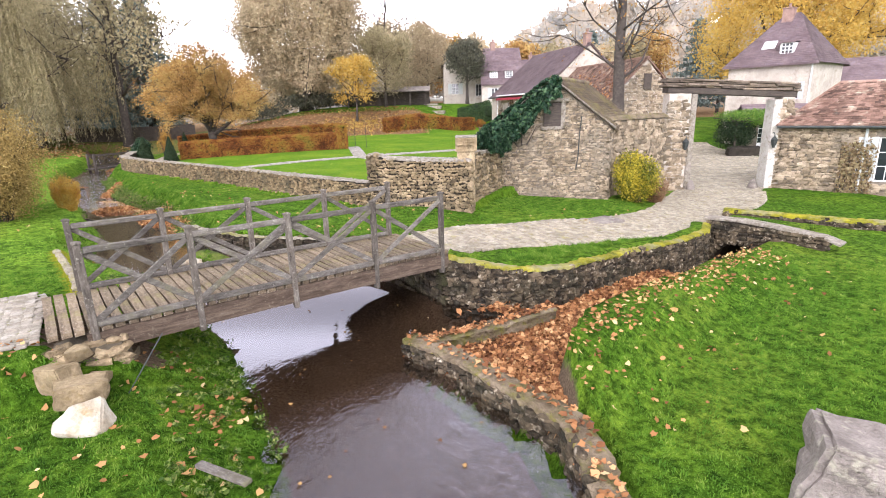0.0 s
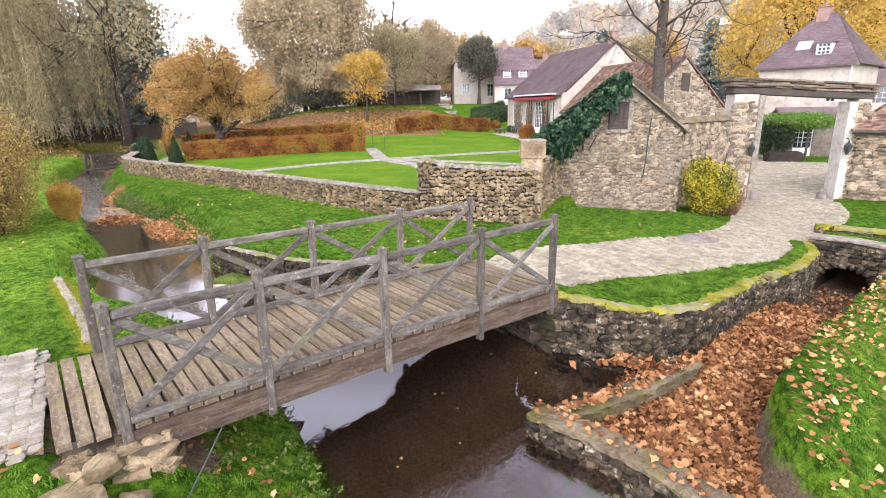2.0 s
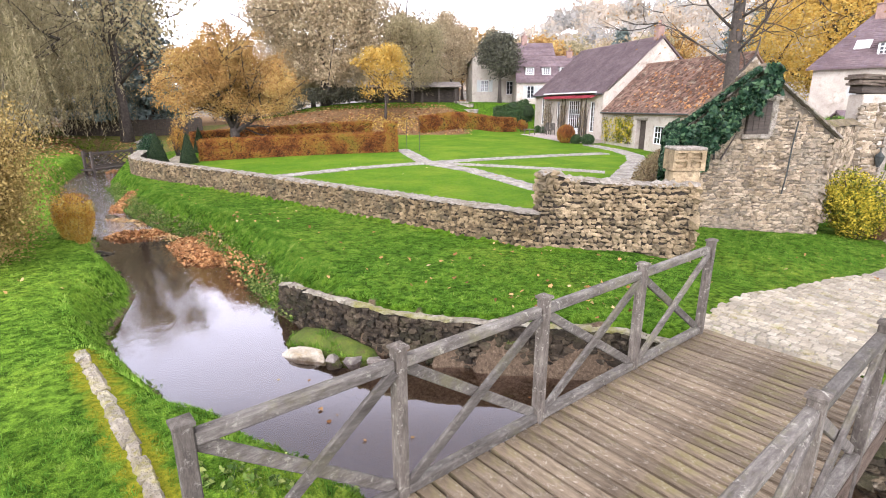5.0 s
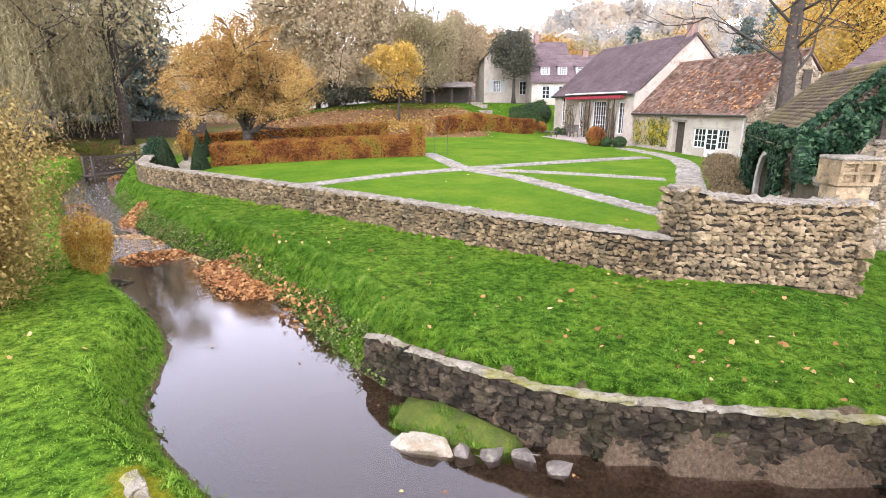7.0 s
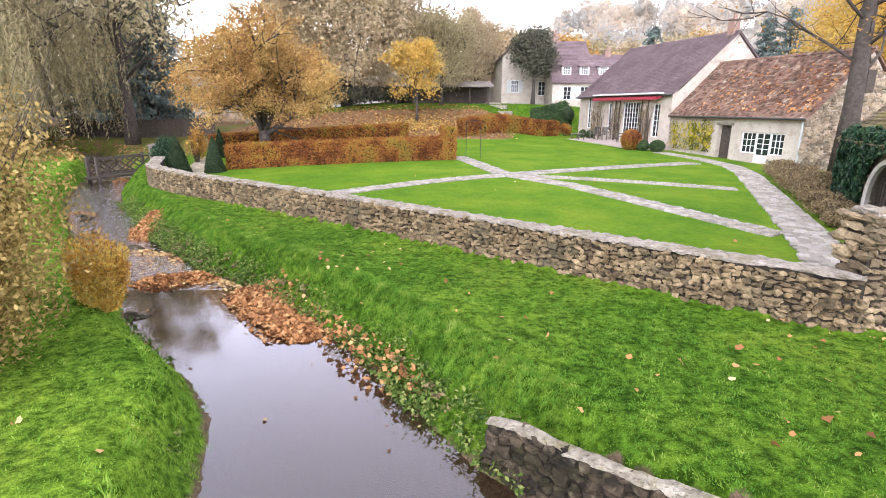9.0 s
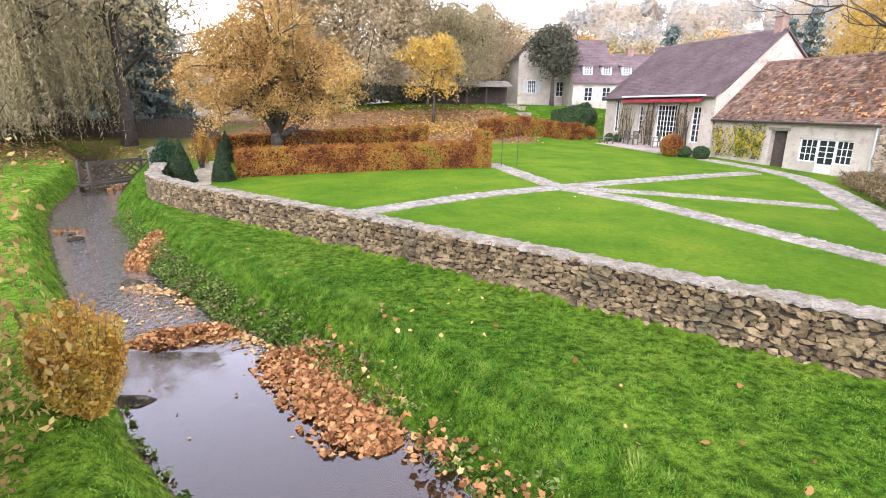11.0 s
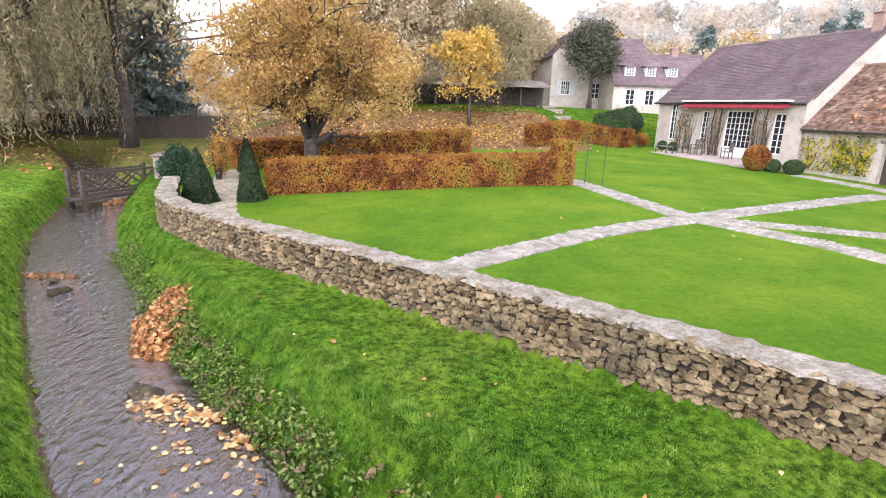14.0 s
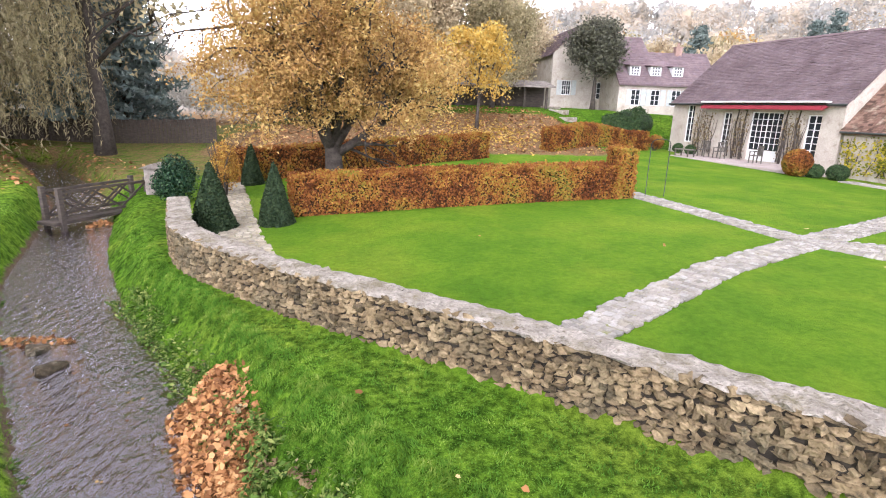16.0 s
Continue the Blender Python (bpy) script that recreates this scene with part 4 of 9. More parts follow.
def tiled_slope(name, a, b, c, d, material, parent, tile=(0.2, 0.16), jitter=0.012, seed=0):
    """Rows of flat tiles on the slope a-b (eave) to d-c (ridge), each tile an island of its own, over a solid board."""
    rng = np.random.default_rng(seed)
    a, b, c, d = (np.array(p, float) for p in (a, b, c, d))
    up = ((d - a) + (c - b)) / 2
    H, Wd = np.linalg.norm(up), (np.linalg.norm(b - a) + np.linalg.norm(c - d)) / 2
    nrm = np.cross(b - a, d - a)
    nrm /= np.linalg.norm(nrm)
    if nrm[2] < 0:
        nrm = -nrm
    rows, cols = max(2, int(H / tile[1])), max(2, int(Wd / tile[0]))
    i, j = np.meshgrid(np.arange(rows), np.arange(cols), indexing="ij")
    off = 0.5 * (i % 2)

    def at(s, t):
        s, t = np.clip(s, 0, 1)[..., None], np.clip(t, 0, 1.0)[..., None]
        return (a * (1 - s) + b * s) * (1 - t) + (d * (1 - s) + c * s) * t

    s0, s1 = (j + off - 0.485) / cols, (j + off + 0.485) / cols
    t0, t1 = (i - 0.12) / rows, (i + 1.0) / rows
    lift0 = (0.05 + rng.normal(0, jitter, i.shape))[..., None] * nrm
    lift1 = (0.018 + 0 * i)[..., None] * nrm
    jit = rng.normal(0, 0.004, i.shape)
    p = [at(s0, t0 + jit) + lift0, at(s1, t0 + jit) + lift0, at(s1, t1) + lift1, at(s0, t1) + lift1, at(s0, t0 + jit) + lift0 - 0.03 * nrm, at(s1, t0 + jit) + lift0 - 0.03 * nrm]
    V = np.stack(p, 2).reshape(-1, 3)
    n = rows * cols
    base = (np.arange(n) * 6)[:, None]
    F = np.concatenate([base + [0, 1, 2, 3], base + [4, 5, 1, 0]])
    tagged(part(name, fast_mesh(name, V, F, material), parent), kind="stuff")


def window(parent, x, z, w, h, cols, rows, y=0.0, name="window", frame_w=0.06, shutters=None, recess=0.10, door=0.0):
    """A glazed window with its frame, bars and panes in the plane y of the wall."""
    e = part(name, None, parent)
    e.matrix_basis = Matrix.Translation((x, y, z))
    g = Geo()
    y0, y1 = -0.02 + recess, 0.05 + recess
    for a in (0, w - frame_w):
        g.box(a, y0, 0, a + frame_w, y1, h)
    for b in (0, h - frame_w):
        g.box(frame_w, y0, b, w - frame_w, y1, b + frame_w)
    part("window_frame", g.mesh("window_frame", M_WHITE), e)
    g = Geo()
    lo = door
    if door:
        g.box(frame_w, y0 + 0.01, frame_w, w - frame_w, y1 - 0.01, door)
    iw, ih = w - 2 * frame_w, h - 2 * frame_w - lo
    for i in range(1, cols):
        bw = 0.05 if cols % 2 == 0 and i == cols // 2 else 0.028
        g.box(frame_w + iw * i / cols - bw / 2, y0 + 0.01, frame_w + lo, frame_w + iw * i / cols + bw / 2, y1 - 0.01, h - frame_w)
    for j in range(1, rows):
        g.box(frame_w, y0 + 0.015, frame_w + lo + ih * j / rows - 0.014, w - frame_w, y1 - 0.015, frame_w + lo + ih * j / rows + 0.014)
    part("glazing_grid", g.mesh("glazing_grid", M_WHITE), e)
    part("pane", Geo().box(frame_w * 0.5, y1 - 0.03, lo + frame_w * 0.5, w - frame_w * 0.5, y1 - 0.02, h - frame_w * 0.5).mesh("pane", M_DARKGLASS), e)
    if shutters:
        for a in (-0.02 - w * 0.5, w + 0.02):
            g = Geo().box(a, -0.05, 0, a + w * 0.5, -0.012, h, 0.006)
            for k in range(3):
                g.box(a + 0.03, -0.065, h * (0.12 + 0.36 * k), a + w * 0.5 - 0.03, -0.05, h * (0.17 + 0.36 * k))
            part("shutter", g.mesh("shutter", shutters), e)
    return e


def wall_with_openings(name, parent, x0, x1, z0, z1, thick, openings, material, y=0.0, gable=None):
    """A wall slab in the x-z plane, cut through by rectangular openings (x0, z0, x1, z1); gable: apex (x, z) above z1."""
    xs = sorted({x0, x1, *[o[0] for o in openings], *[o[2] for o in openings]})
    zs = sorted({z0, z1, *[o[1] for o in openings], *[o[3] for o in openings]})
    solid = {}
    for i in range(len(xs) - 1):
        for j in range(len(zs) - 1):
            cx, cz = (xs[i] + xs[i + 1]) / 2, (zs[j] + zs[j + 1]) / 2
            solid[i, j] = not any(o[0] < cx < o[2] and o[1] < cz < o[3] for o in openings)
    g = Geo()
    for (i, j), s in solid.items():
        if not s:
            continue
        a, b, c, d = xs[i], xs[i + 1], zs[j], zs[j + 1]
        v = [(a, y, c), (b, y, c), (b, y, d), (a, y, d), (a, y + thick, c), (b, y + thick, c), (b, y + thick, d), (a, y + thick, d)]
        f = [(0, 1, 2, 3), (5, 4, 7, 6)]
        if not solid.get((i - 1, j), False):
            f.append((4, 0, 3, 7))
        if not solid.get((i + 1, j), False):
            f.append((1, 5, 6, 2))
        if not solid.get((i, j - 1), False):
            f.append((4, 5, 1, 0))
        if not solid.get((i, j + 1), False) and not (gable and j == len(zs) - 2):
            f.append((3, 2, 6, 7))
        g.add(v, f)
    me = g.mesh(name, material)
    bm = bmesh.new()
    bm.from_mesh(me)
    if gable:
        put = [[bm.verts.new((px, q, pz)) for px, pz in ((x0, z1), (x1, z1), gable)] for q in (y, y + thick)]
        bm.faces.new(put[0])
        bm.faces.new(put[1][::-1])
        for i in (1, 2):
            j = (i + 1) % 3
            bm.faces.new((put[0][i], put[1][i], put[1][j], put[0][j]))
    bmesh.ops.remove_doubles(bm, verts=bm.verts[:], dist=0.0005)
    bm.to_mesh(me)
    bm.free()
    return part(name, me, parent)


def simple_house(name, label, m, length, depth, eave, ridge, walls, roof, openings=(), back=0.0, over=0.25, tile=(0.2, 0.17), seed=1, hip=0.0, ridge_at=None):
    """Walls, gables, roof boards and tiles; x runs along the front, y into the house."""
    root = thing(name, label, "house", m)
    wall_with_openings("front_wall", root, 0, length, -1.2, eave, 0.4, list(openings), walls)
    rd = depth / 2 if ridge_at is None else ridge_at
    g = Geo().box(0, depth - 0.4, -1.2, length, depth, eave)
    part("back_wall", g.mesh("back_wall", walls), root)
    for x in (0.0, length - 0.4):
        g = Geo()
        if hip:
            g.box(x, 0.4, -1.2, x + 0.4, depth - 0.4, eave)
        else:
            g.prism([(0.4, -1.2), (depth - 0.4, -1.2), (depth - 0.4, eave), (rd, ridge - 0.12), (0.4, eave)], x, x + 0.4, "x")
        part("gable_wall", g.mesh("gable_wall", walls), root)
    h0 = hip
    s1 = (ridge - eave) / rd
    s2 = (ridge - eave) / (depth - rd)
    o = over
    sx = 0.12 if not hip else o
    A, B, C, D = (-sx, -o, eave - o * s1), (length + sx, -o, eave - o * s1), (length + sx - h0 - (o if hip else 0), rd, ridge), (-sx + h0 + (o if hip else 0), rd, ridge)
    E_, F_ = (-sx, depth + o, eave - o * s2), (length + sx, depth + o, eave - o * s2)
    g = Geo()
    top = [A, B, C, D, E_, F_]
    low = [(p[0], p[1], p[2] - 0.1) for p in top]
    g.add(top + low, [(0, 1, 2, 3), (3, 2, 5, 4), (7, 6, 9, 8), (8, 9, 10, 11), (0, 6, 7, 1), (5, 11, 10, 4)] + ([(1, 5, 2), (4, 0, 3)] if hip else []) + [(1, 7, 8, 2), (2, 8, 11, 5), (4, 10, 9, 3), (3, 9, 6, 0)])
    part("roof", g.mesh("roof", roof), root)
    tiled_slope("front_tiling", A, B, C, D, roof, root, tile, seed=seed)
    tiled_slope("back_tiling", F_, E_, D, C, roof, root, tile, seed=seed + 1)
    if hip:
        tiled_slope("hip_tiling", B, F_, C, C, roof, root, tile, seed=seed + 2)
        tiled_slope("hip_tiling", E_, A, D, D, roof, root, tile, seed=seed + 3)
    k = max(3, int((C[0] - D[0]) / 0.35))
    w = (C[0] - D[0]) / k
    cap = Geo().prism([(rd - 0.13, ridge - 0.02), (rd + 0.13, ridge - 0.02), (rd + 0.06, ridge + 0.09), (rd - 0.06, ridge + 0.09)], 0, w - 0.015, "x").mesh("ridge_tile", roof)
    for i in range(k):
        part("ridge_tile", cap, root, m=Matrix.Translation((D[0] + w * i, 0, 0)))
    return root


def chimney(parent, x, y, z, w=0.6, d=0.5, h=1.3, material=None, pots=1):
    c = part("chimney", Geo().box(x - w / 2, y - d / 2, z - 1.0, x + w / 2, y + d / 2, z + h, 0.02).mesh("chimney", material or M_BRICK), parent)
    part("chimney_cap", Geo().box(x - w / 2 - 0.06, y - d / 2 - 0.06, z + h, x + w / 2 + 0.06, y + d / 2 + 0.06, z + h + 0.09, 0.02).mesh("chimney_cap", material or M_BRICK), c)
    for i in range(pots):
        px = x + (i - (pots - 1) / 2) * 0.28
        part("chimney_pot", Geo().turn([(0.11, 0), (0.10, 0.3), (0.12, 0.34)], 10, (px, y, z + h + 0.09)).mesh("chimney_pot", M_BRICK), c)


# main house with the awning
F0 = Vector((4.35, 57.0, 0))
mh = frame_at(F0.x + U.x * 1.3, F0.y + U.y * 1.3, 0.25, U.x, U.y)
MAIN_L = 11.5
main_open = [(1.2, 0.75, 1.9, 3.15), (4.2, 0.65, 4.85, 2.72), (6.2, 0.03, 8.25, 2.78), (9.6, 0.45, 10.4, 2.68)]
main_house = simple_house("main_house", "long pale stone house with dark plum roof and red awning", mh, MAIN_L, 9.0, 3.42, 7.2, M_PLASTER, M_ROOFSLATE, main_open, tile=(0.2, 0.15), seed=11)
for k, (a, b, c, d) in enumerate(main_open):
    window(main_house, a, b, c - a, d - b, 6 if c - a > 1 else 2, 6, name="french_door" if k == 2 else "window", door=0.6 if k == 2 else 0.0, recess=0.16)
chimney(main_house, MAIN_L - 0.5, 4.5, 7.2, 0.55, 0.5, 0.75)
aw = part("awning", Geo().prism([(-0.05, 3.10), (-0.05, 3.26), (-0.6, 3.08), (-0.62, 2.92), (-0.58, 2.92)], 2.95, 10.7, "x").mesh("awning", M_RED), main_house, "rolled-out red awning")
part("awning_case", Geo().box(2.85, -0.6, 3.27, 10.85, -0.02, 3.38, 0.03).mesh("awning_case", M_WHITE), aw)
part("gutter", Geo().tube([(-0.2, -0.3, 3.2), (MAIN_L + 0.2, -0.3, 3.2)], [0.055, 0.055], 8).mesh("gutter", M_IRON), main_house)
for x in (5.35, 5.9, 8.5, 9.2):
    g = Geo().tube([(x, -0.05, 0.0), (x + 0.05, -0.08, 1.0), (x - 0.04, -0.07, 2.0), (x + 0.06, -0.06, 2.9)], [0.07, 0.06, 0.05, 0.03], 7)
    part("climber_stem", g.mesh("climber_stem", M_BARK), main_house)

# low house with the old tiled roof
lh = frame_at(F0.x + U.x * 12.9, F0.y + U.y * 12.9, -0.22, U.x, U.y) @ Matrix.Translation((0, 0.12, 0))
low_open = [(3.95, 0.0, 4.95, 1.92), (5.7, 0.5, 6.65, 1.62), (6.65, 0.04, 7.55, 1.62), (7.55, 0.5, 8.4, 1.62)]
low_house = simple_house("low_house", "low stone house with an uneven red-brown tiled roof", lh, 9.5, 6.6, 2.6, 5.7, M_PLASTER, M_ROOFTILE, low_open, tile=(0.2, 0.16), seed=21)
window(low_house, 5.7, 0.5, 0.95, 1.12, 3, 3, recess=0.1)
window(low_house, 6.65, 0.04, 0.9, 1.58, 2, 4, recess=0.1, name="french_door", door=0.4)
window(low_house, 7.55, 0.5, 0.85, 1.12, 3, 3, recess=0.1)
dr = part("door", Geo().box(3.95, 0.3, 0, 4.95, 0.36, 1.92, 0.01).mesh("door", M_DARKWOOD), low_house, "dark plank door standing back in its opening")
part("door_handle", Geo().tube([(4.8, 0.27, 0.95), (4.8, 0.24, 1.0), (4.8, 0.27, 1.05)], [0.012] * 3, 6).mesh("door_handle", M_IRON), dr)
part("lintel", Geo().box(3.8, -0.02, 1.92, 5.1, 0.2, 2.08, 0.015).mesh("lintel", M_COPING), low_house)
part("downpipe", Geo().tube([(9.35, -0.09, 0), (9.35, -0.09, 2.3), (9.3, -0.22, 2.45)], [0.045] * 3, 8).mesh("downpipe", M_GREYSHUTTER), low_house)
part("gutter", Geo().tube([(-0.05, -0.3, 2.36), (9.6, -0.3, 2.36)], [0.05, 0.05], 8).mesh("gutter", M_IRON), low_house)

# barn beside the path: its gable looks at the brook, its long side leans away along the garden
BARN = frame_at(1.55, 19.6, -0.75, 1.0, 0.03)
barn = thing("barn", "rubble stone barn with ivied gable and mossy tiled roof", "barn", BARN)
BW, BD, BE, BA = 4.5, 6.2, 2.6, 4.3
LEAN = 0.5


def along_barn(x, d, z):
    return (x + LEAN * d, d, z)


def barn_slab(outline, d0, d1):
    """An outline across the barn pushed along its leaning length."""
    n = len(outline)
    return Geo().add([along_barn(x, d0, z) for x, z in outline] + [along_barn(x, d1, z) for x, z in outline],
                     [tuple(range(n))[::-1], tuple(range(n, 2 * n))] + [(i, (i + 1) % n, n + (i + 1) % n, n + i) for i in range(n)])


GABLE = [(0, -0.6), (BW, -0.6), (BW, BE), (BW / 2, BA), (0, BE)]
part("gable_wall", barn_slab(GABLE, 0.06, 0.5).mesh("gable_wall", M_PALEMORTAR), barn)
part("back_wall", barn_slab(GABLE, BD - 0.45, BD).mesh("back_wall", M_PALEMORTAR), barn)
part("side_wall", barn_slab([(BW - 0.45, -0.6), (BW, -0.6), (BW, BE), (BW - 0.45, BE)], 0.5, BD - 0.45).mesh("side_wall", M_PALEMORTAR), barn)
# the garden side has an arched doorway
DOOR_A, DOOR_B, DOOR_H, DOOR_R = 1.4, 3.6, 1.15, 1.0
for d0, d1, z0, z1 in ((0.5, DOOR_A, -0.6, BE), (DOOR_B, BD - 0.45, -0.6, BE), (DOOR_A, DOOR_B, DOOR_H + DOOR_R + 0.02, BE)):
    part("side_wall", barn_slab([(0, z0), (0.45, z0), (0.45, z1), (0, z1)], d0, d1).mesh("side_wall", M_PALEMORTAR), barn)
dm, dr_ = (DOOR_A + DOOR_B) / 2, (DOOR_B - DOOR_A) / 2
arc = [(dm - dr_ * math.cos(t), DOOR_H + DOOR_R * math.sin(t)) for t in np.linspace(0, math.pi, 13)]
for (d0, z0), (d1, z1) in zip(arc[:-1], arc[1:]):
    g = Geo()
    v = [along_barn(x, d, z) for x in (0, 0.45) for d, z in ((d0, z0), (d1, z1), (d1, DOOR_H + DOOR_R + 0.02), (d0, DOOR_H + DOOR_R + 0.02))]
    g.add(v, [(0, 1, 2, 3), (7, 6, 5, 4), (0, 4, 5, 1), (2, 6, 7, 3)])
    part("arch_head", g.mesh("arch_head", M_PALEMORTAR), barn)
g = Geo()
ring_ = [(DOOR_A, -0.5)] + arc + [(DOOR_B, -0.5)]
for (d0, z0), (d1, z1) in zip(ring_[:-1], ring_[1:]):
    g.beam(along_barn(-0.03, d0, z0), along_barn(-0.03, d1, z1), 0.11, 0.12, up=(1, 0, 0))
part("arch_surround", g.mesh("arch_surround", M_PALEPOST), barn, "pale dressed arch round the doorway")
door_ = part("barn_door", barn_slab([(0.25, -0.6), (0.31, -0.6), (0.31, DOOR_H + DOOR_R), (0.25, DOOR_H + DOOR_R)], DOOR_A, DOOR_B).mesh("barn_door", M_DARKWOOD), barn, "dark plank door under the arch")
for k in range(10):
    d = DOOR_A + 0.2 * k + 0.12
    part("door_plank", barn_slab([(0.225, -0.5), (0.25, -0.5), (0.25, DOOR_H + DOOR_R * 0.5), (0.225, DOOR_H + DOOR_R * 0.5)], d, d + 0.16).mesh("door_plank", M_DARKWOOD), door_)
tiled_slope("roof_tiling", along_barn(BW + 0.15, -0.15, BE - 0.08), along_barn(BW + 0.15, BD + 0.1, BE - 0.08), along_barn(BW / 2, BD + 0.1, BA + 0.06), along_barn(BW / 2, -0.15, BA + 0.06), M_BARNROOF, barn, (0.19, 0.15), seed=31)
tiled_slope("roof_tiling", along_barn(-0.22, BD + 0.1, BE - 0.14), along_barn(-0.22, -0.15, BE - 0.14), along_barn(BW / 2, -0.15, BA + 0.06), along_barn(BW / 2, BD + 0.1, BA + 0.06), M_BARNROOF, barn, (0.19, 0.15), seed=32)
part("roof_board", barn_slab([(-0.2, BE - 0.2), (BW / 2, BA - 0.02), (BW + 0.13, BE - 0.16), (BW + 0.13, BE - 0.1), (BW / 2, BA + 0.05), (-0.2, BE - 0.13)], 0.5, BD + 0.05).mesh("roof_board", M_BARNROOF), barn)
g = Geo()
for k in range(16):
    g.tube([along_barn(BW / 2, BD * k / 16, BA + 0.05), along_barn(BW / 2, BD * (k + 0.97) / 16, BA + 0.06)], [0.1, 0.11], 8)
part("ridge_tiling", g.mesh("ridge_tiling", M_BARNROOF), barn)

# ---- garden walls ----
def run_profile(points):
    """A height along a wall from (run, height) pairs."""
    s, z = np.array(points, float).T
    return lambda r: float(np.interp(r, s, z))


def stone_wall(name, label, line, lo, hi, thick, side, seed, stones, joined, mortar, cap=None, near=None, limit=300, faces=(1,), **kw):
    rng = np.random.default_rng(seed)
    root = thing(name, label, "wall", kind="structure")
    v, f = core(line, lo, hi, thick, side)
    part("wall_core", mesh_of("wall_core", v, f, mortar), root)
    if cap:
        v, f = coping(line, hi, thick, side, rng, kw.pop("cap_h", 0.07), bumpy=kw.pop("bumpy", 0.018))
        part("coping", mesh_of("coping", v, f, cap), root)
    lay(root, rubble(line, lo, hi, side, rng, **kw), stones, joined, "stone", limit, near)
    return root


gw_line = GARDEN_WALL[:, :2].tolist()
gw_len = along(gw_line, 0.3)[0][-1]
gw_top = run_profile([(0, 0.47), (3, 0.45), (8, 0.42), (14, 0.42), (20, 0.42), (gw_len, 0.45)])
stone_wall("garden_wall", "long low rubble garden wall with pale mortar coping", gw_line, lambda s: -0.5, gw_top, 0.42, -1, 1, S_LIME, S_LIME_J, M_DARKMORTAR, M_COPING, near=(-10.5, 23.0), course=0.08, width=(0.07, 0.19), cap_h=0.03, bumpy=0.02)

tall_line = [(-2.52, 16.38), (-0.9, 16.28), (0.72, 16.16)]
tall_top = run_profile([(0, 1.30), (0.2, 1.34), (0.45, 1.28), (0.6, 1.2), (1.5, 1.12), (2.4, 1.08), (3.3, 1.1)])
tall = stone_wall("courtyard_wall", "taller warm limestone wall with a ragged broken end", tall_line, lambda s: -0.35 - 0.09 * s, tall_top, 0.5, 1, 2, S_WARM, S_WARM, M_DARKMORTAR, M_COPING, course=0.1, width=(0.08, 0.2), bumpy=0.03, cap_h=0.04)
rng = np.random.default_rng(3)
lay(tall, rubble([(-2.54, 16.86), (-2.54, 16.4)], lambda s: -0.3, lambda s: 1.3, 1, rng, width=(0.2, 0.4)), S_WARM, S_WARM, "stone")
lay(tall, rubble([(0.74, 16.16), (0.88, 16.95)], lambda s: -0.75, lambda s: 1.12, 1, rng, course=0.2, width=(0.3, 0.5)), S_WARM, S_WARM, "stone")


def niche_pillar():
    root = thing("wall_pillar", "weathered stone pillar with four small niches in its top block", "pillar", Matrix.Translation((0.22, 16.42, 0)) @ Matrix.Rotation(radians(-4), 4, "Z"))
    g = Geo().box(0.06, 0.04, -0.9, 0.62, 0.56, 1.34, 0.04)
    part("shaft", g.mesh("shaft", M_WARM), root)
    g = Geo()
    w, h = 0.66, 0.42
    zs, xs = [1.34, 1.40, 1.535, 1.575, 1.71, 1.76], [0.02, 0.09, 0.30, 0.38, 0.59, 0.68]
    for i in range(5):
        for j in range(5):
            hole = i in (1, 3) and j in (1, 3)
            g.box(xs[i], 0.02 + (0.07 if hole else 0), zs[j], xs[i + 1], 0.6, zs[j + 1])
    part("niche_block", g.mesh("niche_block", M_WARM), root)
    part("cap_stone", Geo().box(0.01, 0.0, 1.76, 0.69, 0.62, 1.82, 0.02).mesh("cap_stone", M_COPING), root)


niche_pillar()

link_line = [(0.86, 16.95), (1.5, 18.2), (2.02, 19.45)]
stone_wall("link_wall", "stone wall joining the pillar to the barn under ivy", link_line, lambda s: -0.9, run_profile([(0, 1.28), (1.2, 1.2), (3.1, 1.08)]), 0.4, 1, 4, S_WARM, S_LIME_J, M_MORTAR, M_COPING, limit=150, course=0.13, width=(0.16, 0.38))

# retaining walls of the brook
moss_len = along(MOSS_LINE, 0.1)[0][-1]
moss_top = run_profile([(0, -0.28), (0.5, -0.36), (0.95, -0.42), (1.6, -0.5), (2.7, -0.6), (3.9, -0.68), (5.1, -0.76), (7.4, -0.88), (9.6, -1.02), (moss_len, -1.06)])
moss_wall = stone_wall("mossy_retaining_wall", "damp rubble retaining wall topped with yellow-green moss", MOSS_LINE, lambda s: -1.75 - 0.09 * max(0, s - 3), moss_top, 0.5, 1, 5, S_DARK, S_DARK_J, M_DARKMORTAR, near=(1.5, 10), course=0.09, width=(0.09, 0.24))
rngm = np.random.default_rng(19)
v, f = coping(MOSS_LINE, lambda s: moss_top(s) + 0.012 + 0.012 * math.sin(3.1 * s) * math.sin(1.3 * s), 0.24, 1, rngm, 0.045, 0.02, 0.02)
part("moss_cap", mesh_of("moss_cap", v, f, M_MOSSCOPING, True), moss_wall, "cushion of yellow-green moss")
_, Qm, dm_ = along(MOSS_LINE, 0.1)
inner = (Qm[:, :2] - np.stack([dm_[:, 1], -dm_[:, 0]], 1) * 0.2).tolist()
v, f = coping(inner, lambda s: moss_top(s) + 0.012, 0.36, 1, rngm, 0.05, 0.0, 0.012)
part("turf_edge", mesh_of("turf_edge", v, f, M_GROUND, True), moss_wall, "grass growing up to the moss")
